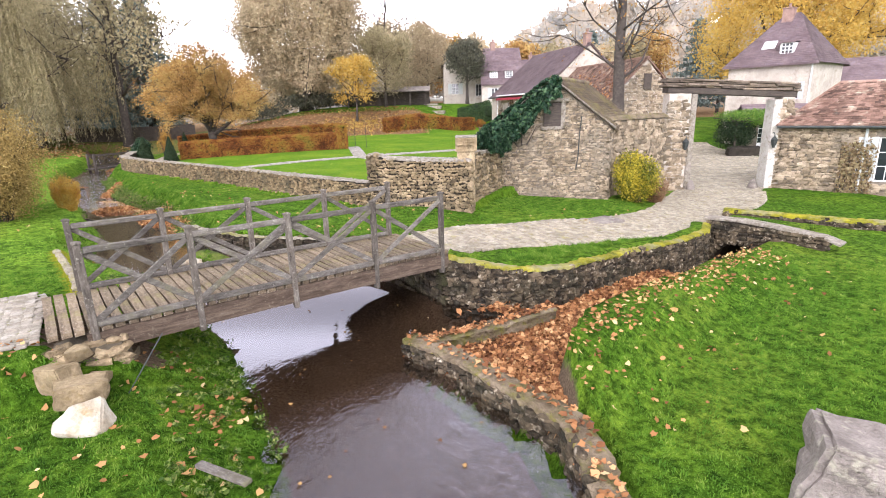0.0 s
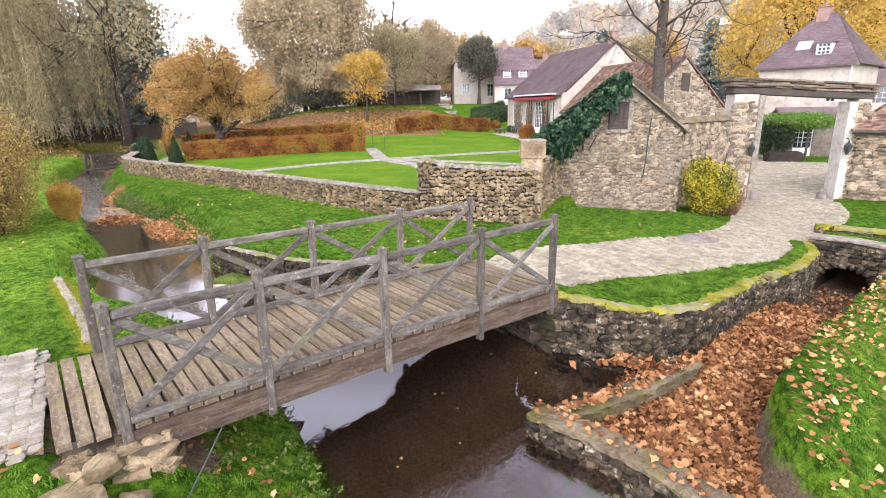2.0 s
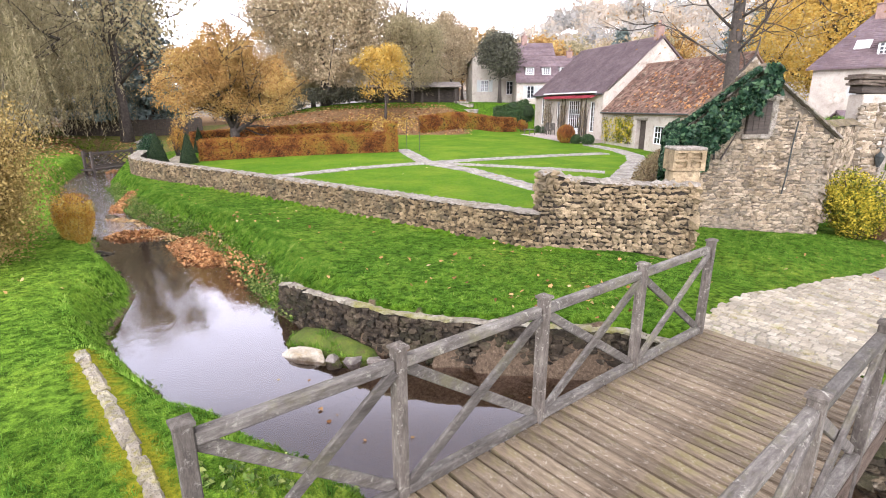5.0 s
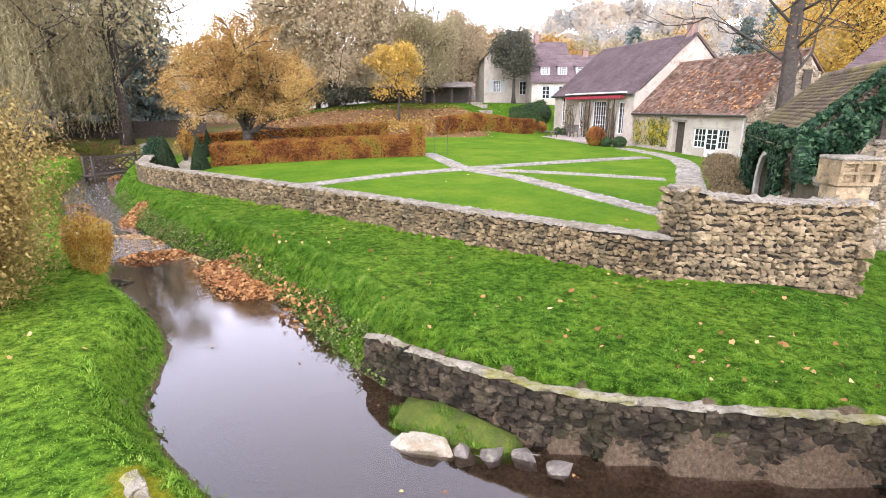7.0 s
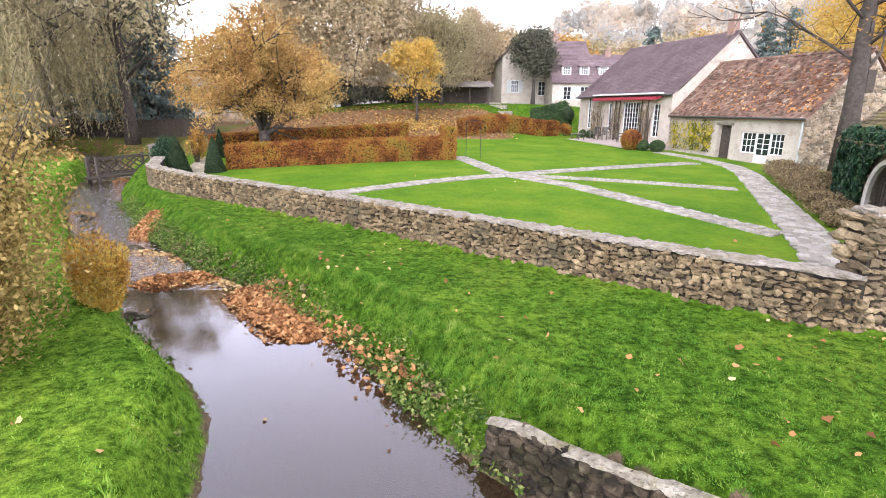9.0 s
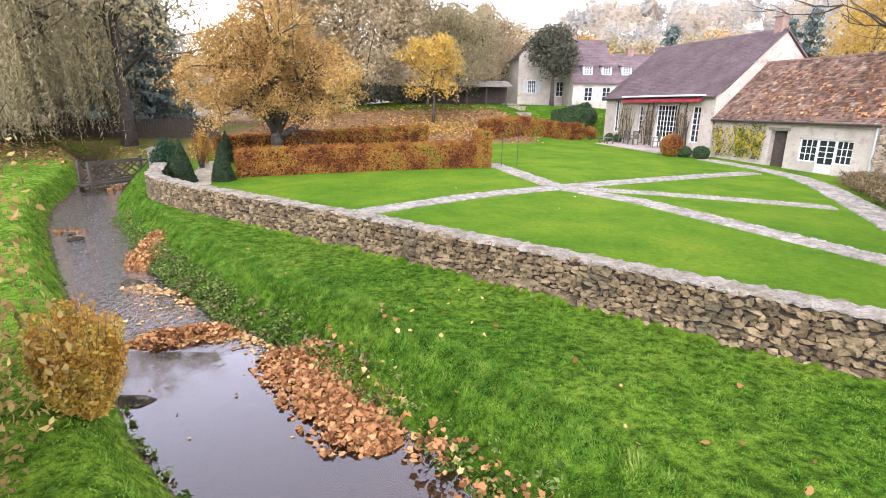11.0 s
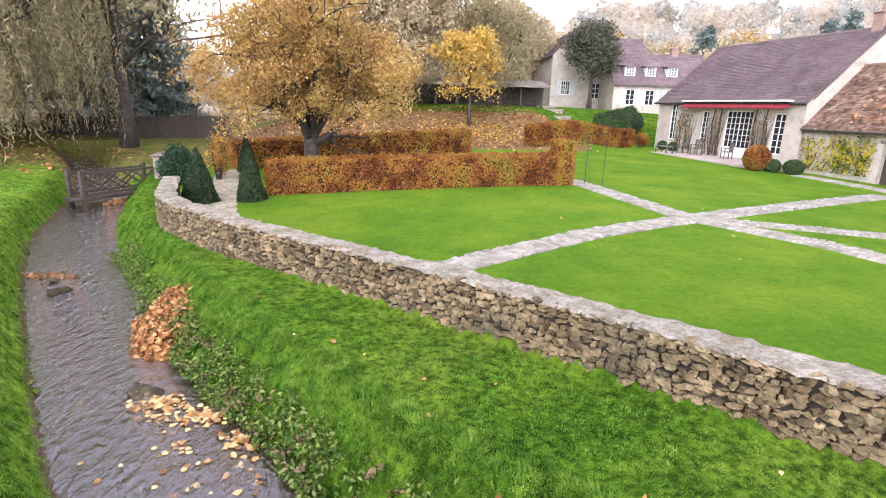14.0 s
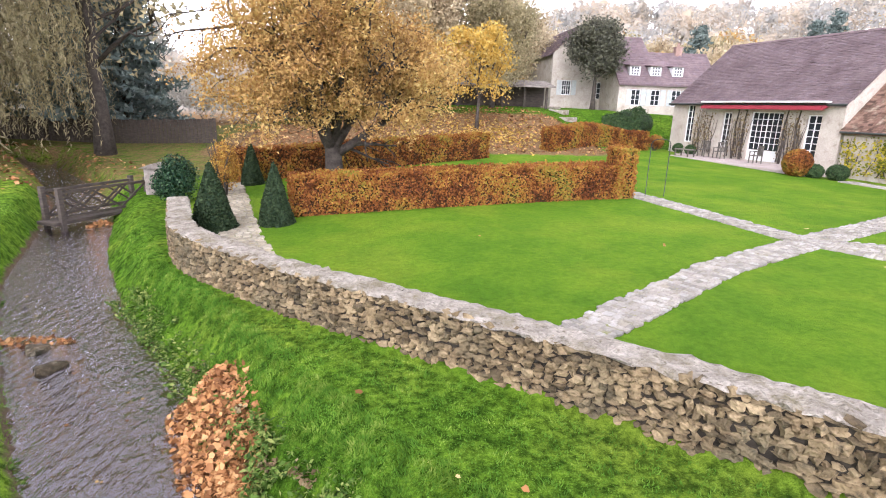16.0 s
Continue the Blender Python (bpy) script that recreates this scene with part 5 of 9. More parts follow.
stone_wall("bridge_abutment", "dark damp stone abutment under the footbridge", [(-1.5, 11.75), (-0.9, 11.05), (-0.2, 10.25)], lambda s: -1.75, lambda s: -0.34, 0.5, 1, 6, S_WET, S_WET_J, M_DARKMORTAR, course=0.12)
stone_wall("stream_bank_wall", "low dark rubble wall holding the lawn above the pool", BANKWALL, lambda s: -1.5, run_profile([(0, -0.5), (0.4, -0.4), (1.8, -0.37), (4, -0.37), (7, -0.38)]), 0.11, 1, 7, S_WET, S_WET_J, M_DARKMORTAR, M_BANKCOPE, course=0.085, width=(0.09, 0.2), cap_h=0.025, bumpy=0.016)
stone_wall("basin_wall", "low crooked stone wall between brook and leaf-filled basin", [(x - 0.02, y) for x, y in DAM_LONG], lambda s: -1.8, run_profile([(0, -1.2), (1.5, -1.14), (3, -1.1), (5.2, -1.1)]), 0.34, -1, 8, S_DARK, S_DARK_J, M_DARKMORTAR, M_BASINCOPE, course=0.1, width=(0.1, 0.28), cap_h=0.05, bumpy=0.014)
stone_wall("basin_sill", "short mossy stone sill closing the basin", [(-0.78, 8.2), (0.75, 8.95), (1.9, 9.75)], lambda s: -1.8, lambda s: -1.16, 0.3, -1, 9, S_DARK, S_DARK_J, M_BASINCOPE, M_BASINCOPE, course=0.11, cap_h=0.03, bumpy=0.01)


def arch_culvert():
    """The little stone bridge whose arch lets the side channel through."""
    root = thing("stone_culvert_bridge", "small rubble stone bridge with a low arch over the channel", "bridge", frame_at(8.05, 15.95, -1.0, 0.62, -0.785), kind="structure")
    W_, R, spring = 3.1, 0.64, -1.08
    xc = 0.95
    pts = [(0, -1.9), (xc - R, -1.9), (xc - R, spring)] + [(xc - R * math.cos(t), spring + 0.55 * math.sin(t)) for t in np.linspace(0.2, math.pi - 0.2, 9)] + [(xc + R, spring), (xc + R, -1.9), (W_, -1.9), (W_, 0.0), (1.9, 0.10), (0.9, 0.14), (0, 0.08)]
    part("face", Geo().prism(pts, 0.04, 0.45, "y").mesh("face", M_DARKMORTAR), root)
    # added box closed at the back; its dark colour stands for the tunnel's gloom
    part("tunnel", Geo().box(-0.1, 0.46, -1.9, 0.3, 2.1, -0.35).box(1.6, 0.46, -1.9, 2.0, 2.1, -0.35).box(-0.1, 2.1, -1.9, 2.0, 2.25, -0.35).box(-0.1, 0.46, -0.35, 2.0, 2.25, -0.2).mesh("tunnel", M_DARKMORTAR), root)
    part("turf", Geo().box(-0.2, 0.46, -0.198, 2.2, 2.4, -0.1, 0.03).mesh("turf", M_GROUND), root, "grass over the culvert")
    rng = np.random.default_rng(12)
    places = []
    z = -1.7
    while z < 0.05:
        h = rng.uniform(0.09, 0.14)
        x = 0.0
        while x < W_:
            w = rng.uniform(0.14, 0.32)
            c = x + w / 2
            if math.hypot((c - xc) / (R + 0.12), max(0, (z + h / 2 - spring)) / 0.67) > 1 and not (abs(c - xc) < R + 0.1 and z < spring) and z + h < 0.1:
                places.append(root.matrix_basis @ Matrix.Translation((c, 0.03 + rng.uniform(-0.02, 0.02), z + h / 2)) @ Matrix.Diagonal((w * 0.97, 0.16, h * 0.96, 1)))
            x += w
        z += h
    for t in np.linspace(0.12, math.pi - 0.12, 12):
        places.append(root.matrix_basis @ Matrix.Translation((xc - (R + 0.09) * math.cos(t), 0.01, spring + 0.64 * math.sin(t))) @ Matrix.Rotation(t - math.pi / 2, 4, "Y") @ Matrix.Diagonal((0.13, 0.17, 0.2, 1)))
    lay(root, places, S_DARK, S_DARK_J, "stone")
    cap = [(-0.1, 0.08), (0.9, 0.14), (1.9, 0.10), (3.1, 0.0), (3.5, -0.12)]
    g = Geo()
    for (a, za), (b, zb) in zip(cap[:-1], cap[1:]):
        g.beam((a, 0.2, za + 0.05), (b + 0.01, 0.2, zb + 0.05), 0.42, 0.09, bevel=0.02)
    part("parapet_coping", g.mesh("parapet_coping", M_COPING), root)


arch_culvert()
far_line = [(9.4, 17.6), (10.6, 16.9), (12.2, 15.9), (14.5, 14.9)]
stone_wall("far_parapet", "low mossy stone parapet beyond the culvert", far_line, lambda s: -1.9, run_profile([(0, -0.95), (2, -1.0), (6, -1.05)]), 0.4, 1, 14, S_DARK, S_DARK_J, M_DARKMORTAR, M_MOSSCOPING, limit=150)

stone_wall("bed_wall", "low pale stone wall behind the flower bed", [(4.95, 25.6), (6.8, 29.5), (8.75, 33.6)], lambda s: -0.6, lambda s: 0.02 - 0.004 * s, 0.3, -1, 17, S_PALE, S_PALE_J, M_PALEMORTAR, M_COPING, limit=80, course=0.1, width=(0.14, 0.3), cap_h=0.04)

# barn stones
rngb = np.random.default_rng(15)
bl = [(BARN @ Vector((0, 0.06, 0))).to_2d()[:], (BARN @ Vector((BW, 0.06, 0))).to_2d()[:]]
lay(barn, rubble(bl, lambda s: -1.3, lambda s: -0.75 + BE + (BA - BE) * (1 - abs(s - BW / 2) / (BW / 2)) - 0.08, 1, rngb, course=0.075, width=(0.09, 0.26), holes=[(1.95, 2.85, 1.8, 2.95)]), S_PALE, S_PALE_J, "stone", 300, near=(3, 19.6))
bl = [(BARN @ Vector(along_barn(0, BD, 0))).to_2d()[:], (BARN @ Vector((0, 0.06, 0))).to_2d()[:]]
run = math.hypot(LEAN, 1) * BD
at_door = (run * (1 - (DOOR_B + 0.12) / BD), run * (1 - (DOOR_A - 0.12) / BD), -2, -0.75 + DOOR_H + DOOR_R + 0.1)
lay(barn, rubble(bl, lambda s: -1.3, lambda s: -0.75 + BE - 0.1, 1, rngb, course=0.13, width=(0.16, 0.4), holes=[at_door]), S_PALE, S_PALE_J, "stone", 0)
bl = [(BARN @ Vector((BW, 0.06, 0))).to_2d()[:], (BARN @ Vector(along_barn(BW, 3.0, 0))).to_2d()[:]]
lay(barn, rubble(bl, lambda s: -1.3, lambda s: -0.75 + BE - 0.1, 1, rngb, course=0.13, width=(0.16, 0.4)), S_PALE, S_PALE_J, "stone", 0)
hatch = part("hatch", Geo().box(2.0, -0.03, 2.66, 2.62, 0.05, 3.5, 0.01).mesh("hatch", M_DARKWOOD), barn, "dark boarded loft hatch")
for k in range(4):
    part("hatch_board", Geo().box(2.01 + 0.153 * k, -0.045, 2.67, 2.15 + 0.153 * k, -0.03, 3.49).mesh("hatch_board", M_DARKWOOD), hatch)
part("hatch_jamb", Geo().box(2.62, -0.06, 2.6, 2.78, 0.04, 3.52, 0.015).mesh("hatch_jamb", M_COPING), hatch)
part("hatch_lintel", Geo().box(1.9, -0.07, 3.52, 2.9, 0.05, 3.64, 0.015).mesh("hatch_lintel", M_COPING), hatch)
part("hatch_sill", Geo().box(1.92, -0.06, 2.54, 2.68, 0.05, 2.66, 0.015).mesh("hatch_sill", M_COPING), hatch)
part("iron_anchor", Geo().tube([(3.24, -0.06, 1.05), (3.3, -0.06, 1.6), (3.32, -0.06, 2.3), (3.38, -0.06, 3.0)], [0.02] * 4, 6).mesh("iron_anchor", M_IRON), barn)
for x0, x1, z0, z1 in ((BW / 2, BW + 0.15, BA + 0.06, BE - 0.06), (BW / 2, -0.15, BA + 0.06, BE - 0.06)):
    part("verge", Geo().beam((x0, -0.06, z0), (x1, -0.06, z1), 0.16, 0.05).mesh("verge", M_COPING), barn)

# ---- gate, cottage and the houses behind ----
def gateway():
    root = thing("gateway", "tall stone gateway with white jambs under a heavy weathered lintel beam", "gate", Matrix.Translation((10.0, 23.5, -1.35)))
    part("pier", Geo().box(-0.35, 0, -0.5, 0.62, 0.7, 4.35, 0.03).mesh("pier", M_PLASTER), root, "rubble pier beside the opening")
    part("pier", Geo().box(4.55, 0, -0.5, 5.1, 0.7, 4.1, 0.03).mesh("pier", M_PLASTER), root)
    part("jamb", Geo().box(0.62, -0.04, -0.3, 0.86, 0.66, 4.3, 0.015).mesh("jamb", M_COPING), root, "pale dressed stone jamb")
    part("jamb", Geo().box(4.2, -0.04, -0.3, 4.55, 0.62, 4.0, 0.015).mesh("jamb", M_PALEPOST), root, "whitewashed jamb post")
    for x0, w in ((-0.35, 0.95), (4.56, 0.54)):
        fr = Matrix.Translation((10.0 + x0, 23.49, -1.35))
        rubble_face(root, fr, w, -0.3, 4.05, 70 + int(x0), 120)
    rng = np.random.default_rng(8)
    part("lintel_beam", Geo().beam((-0.45, 0.3, 4.52), (5.15, 0.3, 4.18), 0.62, 0.26, bevel=0.03).mesh("lintel_beam", M_DARKWOOD), root, "dark oak lintel")
    for k in range(4):
        x = -0.6 + 0.1 * (k % 2)
        while x < 5.0:
            w = min(rng.uniform(0.5, 1.5), 5.2 - x)
            z = 4.70 - 0.061 * (x + 0.45) + 0.088 * k
            part("capping_plank", Geo().beam((x, 0.3 + rng.normal(0, 0.05), z + rng.normal(0, 0.012)), (x + w - 0.015, 0.3 + rng.normal(0, 0.05), z - 0.061 * w + rng.normal(0, 0.012)), 0.72 + 0.04 * k, 0.085, bevel=0.015).mesh("capping_plank", M_CAPPING), root)
            x += w
    for x in (0.45, 4.3):
        lamp = part("wall_lantern", None, root)
        lamp.matrix_basis = Matrix.Translation((x, -0.2, 2.15))
        part("lantern_cage", Geo().turn([(0.05, -0.2), (0.12, 0.0), (0.15, 0.16), (0.03, 0.3), (0.02, 0.36)], 6).mesh("lantern_cage", M_IRON), lamp)
        part("bracket", Geo().tube([(0, 0, 0.36), (0, 0.08, 0.46), (0, 0.2, 0.4)], [0.018] * 3, 6).mesh("bracket", M_IRON), lamp)
    for x in (0.95, 3.75):
        part("guard_stone", Geo().turn([(0.24, -0.3), (0.2, 0.3), (0.1, 0.55), (0.02, 0.6)], 9, (x - 0.05, -0.05, 0)).mesh("guard_stone", M_ROCK, True), root, "worn rounded guard stone")


def rubble_face(parent, m, w, z0, z1, seed, limit=120, holes=(), meshes=None, joined=None, course=0.13, hi=None):
    """Stones on the face y = 0 of a wall given in the frame m."""
    rng = np.random.default_rng(seed)
    a, b = m @ Vector((0, 0, 0)), m @ Vector((w, 0, 0))
    base = m.translation.z
    top = hi or (lambda s: z1)
    pl = rubble([a.to_2d()[:], b.to_2d()[:]], lambda s: base + z0, lambda s: base + top(s), 1, rng, course=course, width=(0.16, 0.42), holes=[(p, q, base + r, base + t) for p, q, r, t in holes])
    lay(parent, pl, meshes or S_PALE, joined or S_PALE_J, "stone", limit)


gateway()

# stones of the low house's end wall
lg = lh @ Matrix.Translation((9.52, 0, 0))
lgm = frame_at(lg.translation.x, lg.translation.y, lg.translation.z, 0.969, 0.247)
rubble_face(low_house, lgm, 6.6, -0.8, 5.4, 72, 200, hi=lambda s: 2.5 + 2.95 * (1 - abs(s - 3.3) / 3.3))

p_ = lgm.inverted() @ Vector((12.9, 37.6, 3.98))
part("loft_window", Geo().box(p_.x - 0.28, -0.10, p_.z - 0.5, p_.x + 0.28, 0.05, p_.z + 0.5, 0.01).mesh("loft_window", M_DARKWOOD), low_house, "dark narrow loft window", m=lh.inverted() @ lgm)
# wall between barn and gate
fm = frame_at(6.25, 20.6, -1.1, 3.4, 2.85)
yard = thing("yard_wall", "pale rubble yard wall with mossy tile coping", "wall", fm, kind="structure")
YL = math.hypot(3.4, 2.85)
part("wall_core", Geo().box(0, 0.03, -0.6, YL, 0.42, 3.15).mesh("wall_core", M_PALEMORTAR), yard)
rubble_face(yard, fm, YL, -0.4, 3.12, 40, 150)
part("coping", Geo().prism([(-0.08, 3.13), (0.5, 3.13), (0.21, 3.32)], 0, YL, "x").mesh("coping", M_BASINCOPE), yard)

# cottage to the right of the gate
cm = frame_at(14.7, 23.35, -1.45, 3.4, -2.5)
cottage = thing("gate_cottage", "small rubble stone cottage with hipped old tile roof", "house", cm)
CW, CD, CE, CR = 6.5, 5.0, 3.1, 4.75
wall_with_openings("front_wall", cottage, 0, CW, -0.8, CE, 0.4, [(3.3, 0.75, 4.6, 2.55)], M_PALEMORTAR, y=0.03)
rubble_face(cottage, cm, CW, -0.5, CE - 0.05, 41, 200, holes=[(3.1, 4.75, 0.6, 2.7)])
part("side_wall", Geo().box(0, 0.43, -0.8, 0.4, CD, CE).box(CW - 0.4, 0.43, -0.8, CW, CD, CE).box(0.4, CD - 0.4, -0.8, CW - 0.4, CD, CE).mesh("side_wall", M_PALEMORTAR), cottage)
o = 0.25
A, B, C, D = (-o, -o, CE - 0.1), (CW + o, -o, CE - 0.1), (CW - 1.7, CD / 2, CR), (1.7, CD / 2, CR)
E_, F_ = (-o, CD + o, CE - 0.1), (CW + o, CD + o, CE - 0.1)
low = [(p[0], p[1], p[2] - 0.1) for p in (A, B, C, D, E_, F_)]
part("roof", Geo().add([A, B, C, D, E_, F_] + low, [(0, 1, 2, 3), (3, 2, 5, 4), (1, 5, 2), (4, 0, 3), (0, 6, 7, 1), (1, 7, 11, 5), (5, 11, 10, 4), (4, 10, 6, 0), (6, 10, 11, 7)]).mesh("roof", M_ROOFTILE), cottage)
tiled_slope("front_tiling", A, B, C, D, M_ROOFTILE, cottage, (0.19, 0.15), seed=51)
tiled_slope("hip_tiling", E_, A, D, D, M_ROOFTILE, cottage, (0.19, 0.15), seed=52)
g = Geo()
g.tube([A, D], [0.07, 0.07], 6).tube([B, C], [0.07, 0.07], 6).tube([D, C], [0.08, 0.08], 6)
part("ridge_tiling", g.mesh("ridge_tiling", M_ROOFTILE), cottage)
part("gutter", Geo().tube([(-o, -o - 0.05, CE - 0.16), (CW + o, -o - 0.05, CE - 0.16)], [0.06, 0.06], 8).mesh("gutter", M_IRON), cottage)
window(cottage, 3.3, 0.75, 1.3, 1.8, 4, 3, y=0.03, shutters=M_GREYSHUTTER)
part("downpipe", Geo().tube([(2.85, -0.08, -0.2), (2.85, -0.08, 2.8), (2.85, -0.25, 2.95)], [0.05] * 3, 8).mesh("downpipe", M_GREYSHUTTER), cottage)

# the mansion across the yard
mm = frame_at(24.0, 46.7, -0.6, 0.643, -0.766)
mo = [(4.75, 3.2, 5.4, 4.5), (2.8, 3.85, 3.7, 4.5)]
mansion = simple_house("mansion", "tall pale rendered house with steep hipped plum slate roof", mm, 6.2, 7.2, 6.25, 9.95, M_PLASTER, M_ROOFSLATE, mo, tile=(0.25, 0.2), seed=61, hip=2.5, over=0.4)
for a, b, c, d in mo:
    window(mansion, a, b, c - a, d - b, 2, 3 if d - b > 1 else 1, shutters=M_GREYSHUTTER)
chimney(mansion, 2.9, 3.3, 9.6, 0.8, 0.7, 0.75)


def dormer(parent, x, y, z, w, h, d, roof):
    e = part("dormer", None, parent)
    e.matrix_basis = Matrix.Translation((x, y, z))
    for q in (-w / 2 - 0.08, w / 2):
        part("dormer_cheek", Geo().prism([(0, 0), (d, h), (0, h)], q, q + 0.08, "x").mesh("dormer_cheek", M_WHITE), e)
    part("dormer_roof", Geo().add([(-w / 2 - 0.2, -0.2, h), (w / 2 + 0.2, -0.2, h), (w / 2 + 0.2, d + 0.3, h + 0.12), (-w / 2 - 0.2, d + 0.3, h + 0.12), (-w / 2 - 0.2, -0.2, h + 0.1), (w / 2 + 0.2, -0.2, h + 0.1), (w / 2 + 0.2, d + 0.3, h + 0.22), (-w / 2 - 0.2, d + 0.3, h + 0.22)],
                                  [(0, 3, 2, 1), (4, 5, 6, 7), (0, 1, 5, 4), (1, 2, 6, 5), (2, 3, 7, 6), (3, 0, 4, 7)]).mesh("dormer_roof", roof), e)
    g = Geo()
    for i in range(4):
        g.box(-w / 2 + (w - 0.06) * i / 3, -0.03, 0, -w / 2 + (w - 0.06) * i / 3 + 0.06, 0.03, h)
    for j in range(4):
        g.box(-w / 2, -0.025, (h - 0.06) * j / 3, w / 2, 0.025, (h - 0.06) * j / 3 + 0.06)
    part("dormer_frame", g.mesh("dormer_frame", M_WHITE), e)
    part("pane", Geo().box(-w / 2, 0.03, 0, w / 2, 0.04, h).mesh("pane", M_DARKGLASS), e)


dormer(mansion, 4.05, 0.42, 6.65, 0.85, 0.85, 0.85, M_ROOFSLATE)
def on_roof(x, y, lift):
    return (x, y - 0.717 * lift, 6.25 + 1.028 * y + 0.697 * lift)


sl = [on_roof(x, y, h) for h in (0.0, 0.09) for x, y in ((2.05, 0.85), (3.0, 0.85), (3.0, 1.45), (2.05, 1.45))]
sky_light = part("skylight", Geo().add(sl, [(4, 5, 6, 7), (0, 1, 5, 4), (1, 2, 6, 5), (2, 3, 7, 6), (3, 0, 4, 7)]).mesh("skylight", M_WHITE), mansion)
part("pane", Geo().add([on_roof(x, y, h) for h in (0.092, 0.1) for x, y in ((2.13, 0.92), (2.92, 0.92), (2.92, 1.38), (2.13, 1.38))], [(4, 5, 6, 7), (0, 1, 5, 4), (1, 2, 6, 5), (2, 3, 7, 6), (3, 0, 4, 7)]).mesh("pane", M_SKYGLASS), sky_light)
part("downpipe", Geo().tube([(6.1, -0.06, 0), (6.1, -0.06, 5.8)], [0.06, 0.06], 8).mesh("downpipe", M_WHITE), mansion)
wing = simple_house("mansion_wing", "lower wing of the mansion with grey tiled roof", frame_at(34.2, 50.0, -0.6, 0.96, -0.28), 9.0, 6.0, 4.7, 6.7, M_PLASTER, M_ROOFSLATE, [(1.5, 3.0, 2.9, 4.4)], tile=(0.25, 0.2), seed=66)
window(wing, 1.5, 3.0, 1.4, 1.4, 3, 3)
bm2 = frame_at(22.9, 41.2, -1.3, 1, -0.1)
yardhouse = simple_house("courtyard_house", "stone house in the yard behind a leafy pergola", bm2, 4.7, 1.8, 3.0, 3.5, M_PALEMORTAR, M_ROOFSLATE, [(1.0, 0.1, 2.3, 2.5)], tile=(0.3, 0.25), seed=68)
window(yardhouse, 1.0, 0.1, 1.3, 2.4, 4, 5, door=0.6, name="french_door")

# pergola in the yard
pg = thing("pergola", "dark timber pergola frame carrying a vine in the yard", "pergola", Matrix.Translation((20.6, 38.2, zat(20.6, 38.2))))
for x in (0.0, 2.3, 4.6):
    part("post", Geo().box(x, 0, -0.1, x + 0.12, 0.12, 2.35, 0.01).mesh("post", M_DARKWOOD), pg)
part("beam", Geo().box(-0.3, -0.01, 2.35, 5.0, 0.13, 2.5, 0.01).mesh("beam", M_DARKWOOD), pg)
for k in range(7):
    part("rafter", Geo().box(-0.1 + 0.75 * k, -0.4, 2.5, -0.02 + 0.75 * k, 3.2, 2.6).mesh("rafter", M_DARKWOOD), pg)

# far houses up the slope
h2 = frame_at(-0.3, 69.0, 2.9, 1, 0.02)
house_back = thing("gabled_house", "tall pale gabled house behind the garden slope", "house", h2)
wall_with_openings("gable_wall", house_back, 0, 5.4, -1.0, 4.9, 0.4, [(1.0, 1.3, 1.9, 2.6), (4.0, 1.0, 4.8, 2.5)], M_PLASTER, gable=(2.7, 7.3))
window(house_back, 1.0, 1.3, 0.9, 1.3, 4, 3, shutters=M_GREYSHUTTER)
window(house_back, 4.0, 1.0, 0.8, 1.5, 2, 3)
for q in (0, 5.0):
    part("side_wall", Geo().box(q, 0.4, -1, q + 0.4, 9, 4.9).mesh("side_wall", M_PLASTER), house_back)
tiled_slope("roof_tiling", (5.65, -0.1, 4.7), (5.65, 9, 4.7), (2.7, 9, 7.5), (2.7, -0.1, 7.5), M_ROOFSLATE, house_back, (0.3, 0.25), seed=71)
tiled_slope("roof_tiling", (-0.25, 9, 4.7), (-0.25, -0.1, 4.7), (2.7, -0.1, 7.5), (2.7, 9, 7.5), M_ROOFSLATE, house_back, (0.3, 0.25), seed=72)
side = simple_house("side_wing", "pale wing with plum tiled roof and skylights", frame_at(5.1, 70.2, 2.9, 1, 0.02), 4.6, 6.0, 4.5, 7.0, M_PLASTER, M_ROOFSLATE, tile=(0.3, 0.25), seed=73)
chimney(side, 1.2, 3.0, 6.9, 0.6, 0.6, 0.9)
dh = frame_at(4.2, 64.3, 2.9, 1, -0.05)
do = [(1.1, 0.5, 1.9, 1.8), (2.8, 0.5, 3.6, 1.8), (4.6, 0.5, 5.4, 1.8)]
dorm_house = simple_house("dormer_house", "long low house with plum roof and white dormers", dh, 8.5, 6.0, 2.4, 5.0, M_PLASTER, M_ROOFSLATE, do, tile=(0.3, 0.25), seed=75)
for a, b, c, d in do:
    window(dorm_house, a, b, c - a, d - b, 2, 3, shutters=M_GREYSHUTTER)
for x in (1.4, 3.2, 5.1):
    dormer(dorm_house, x, 0.5, 2.95, 0.75, 0.75, 0.95, M_ROOFSLATE)
chimney(dorm_house, 6.0, 3.0, 4.9, 0.6, 0.5, 0.6)

# open shed on the slope and its garden wall
shed = thing("open_shed", "dark open timber shed with a grey lean-to roof", "shed", frame_at(-11.5, 62.5, 2.3, 1, 0.02))
for i in range(6):
    part("post", Geo().box(1.8 * i, 0, -0.5, 1.8 * i + 0.16, 0.16, 2.2).mesh("post", M_DARKWOOD), shed)
part("roof", Geo().add([(-0.3, -0.5, 2.2), (9.6, -0.5, 2.2), (9.6, 2.6, 2.75), (-0.3, 2.6, 2.75), (-0.3, -0.5, 2.32), (9.6, -0.5, 2.32), (9.6, 2.6, 2.87), (-0.3, 2.6, 2.87)], [(0, 3, 2, 1), (4, 5, 6, 7), (0, 1, 5, 4), (1, 2, 6, 5), (2, 3, 7, 6), (3, 0, 4, 7)]).mesh("roof", M_ROCK), shed)
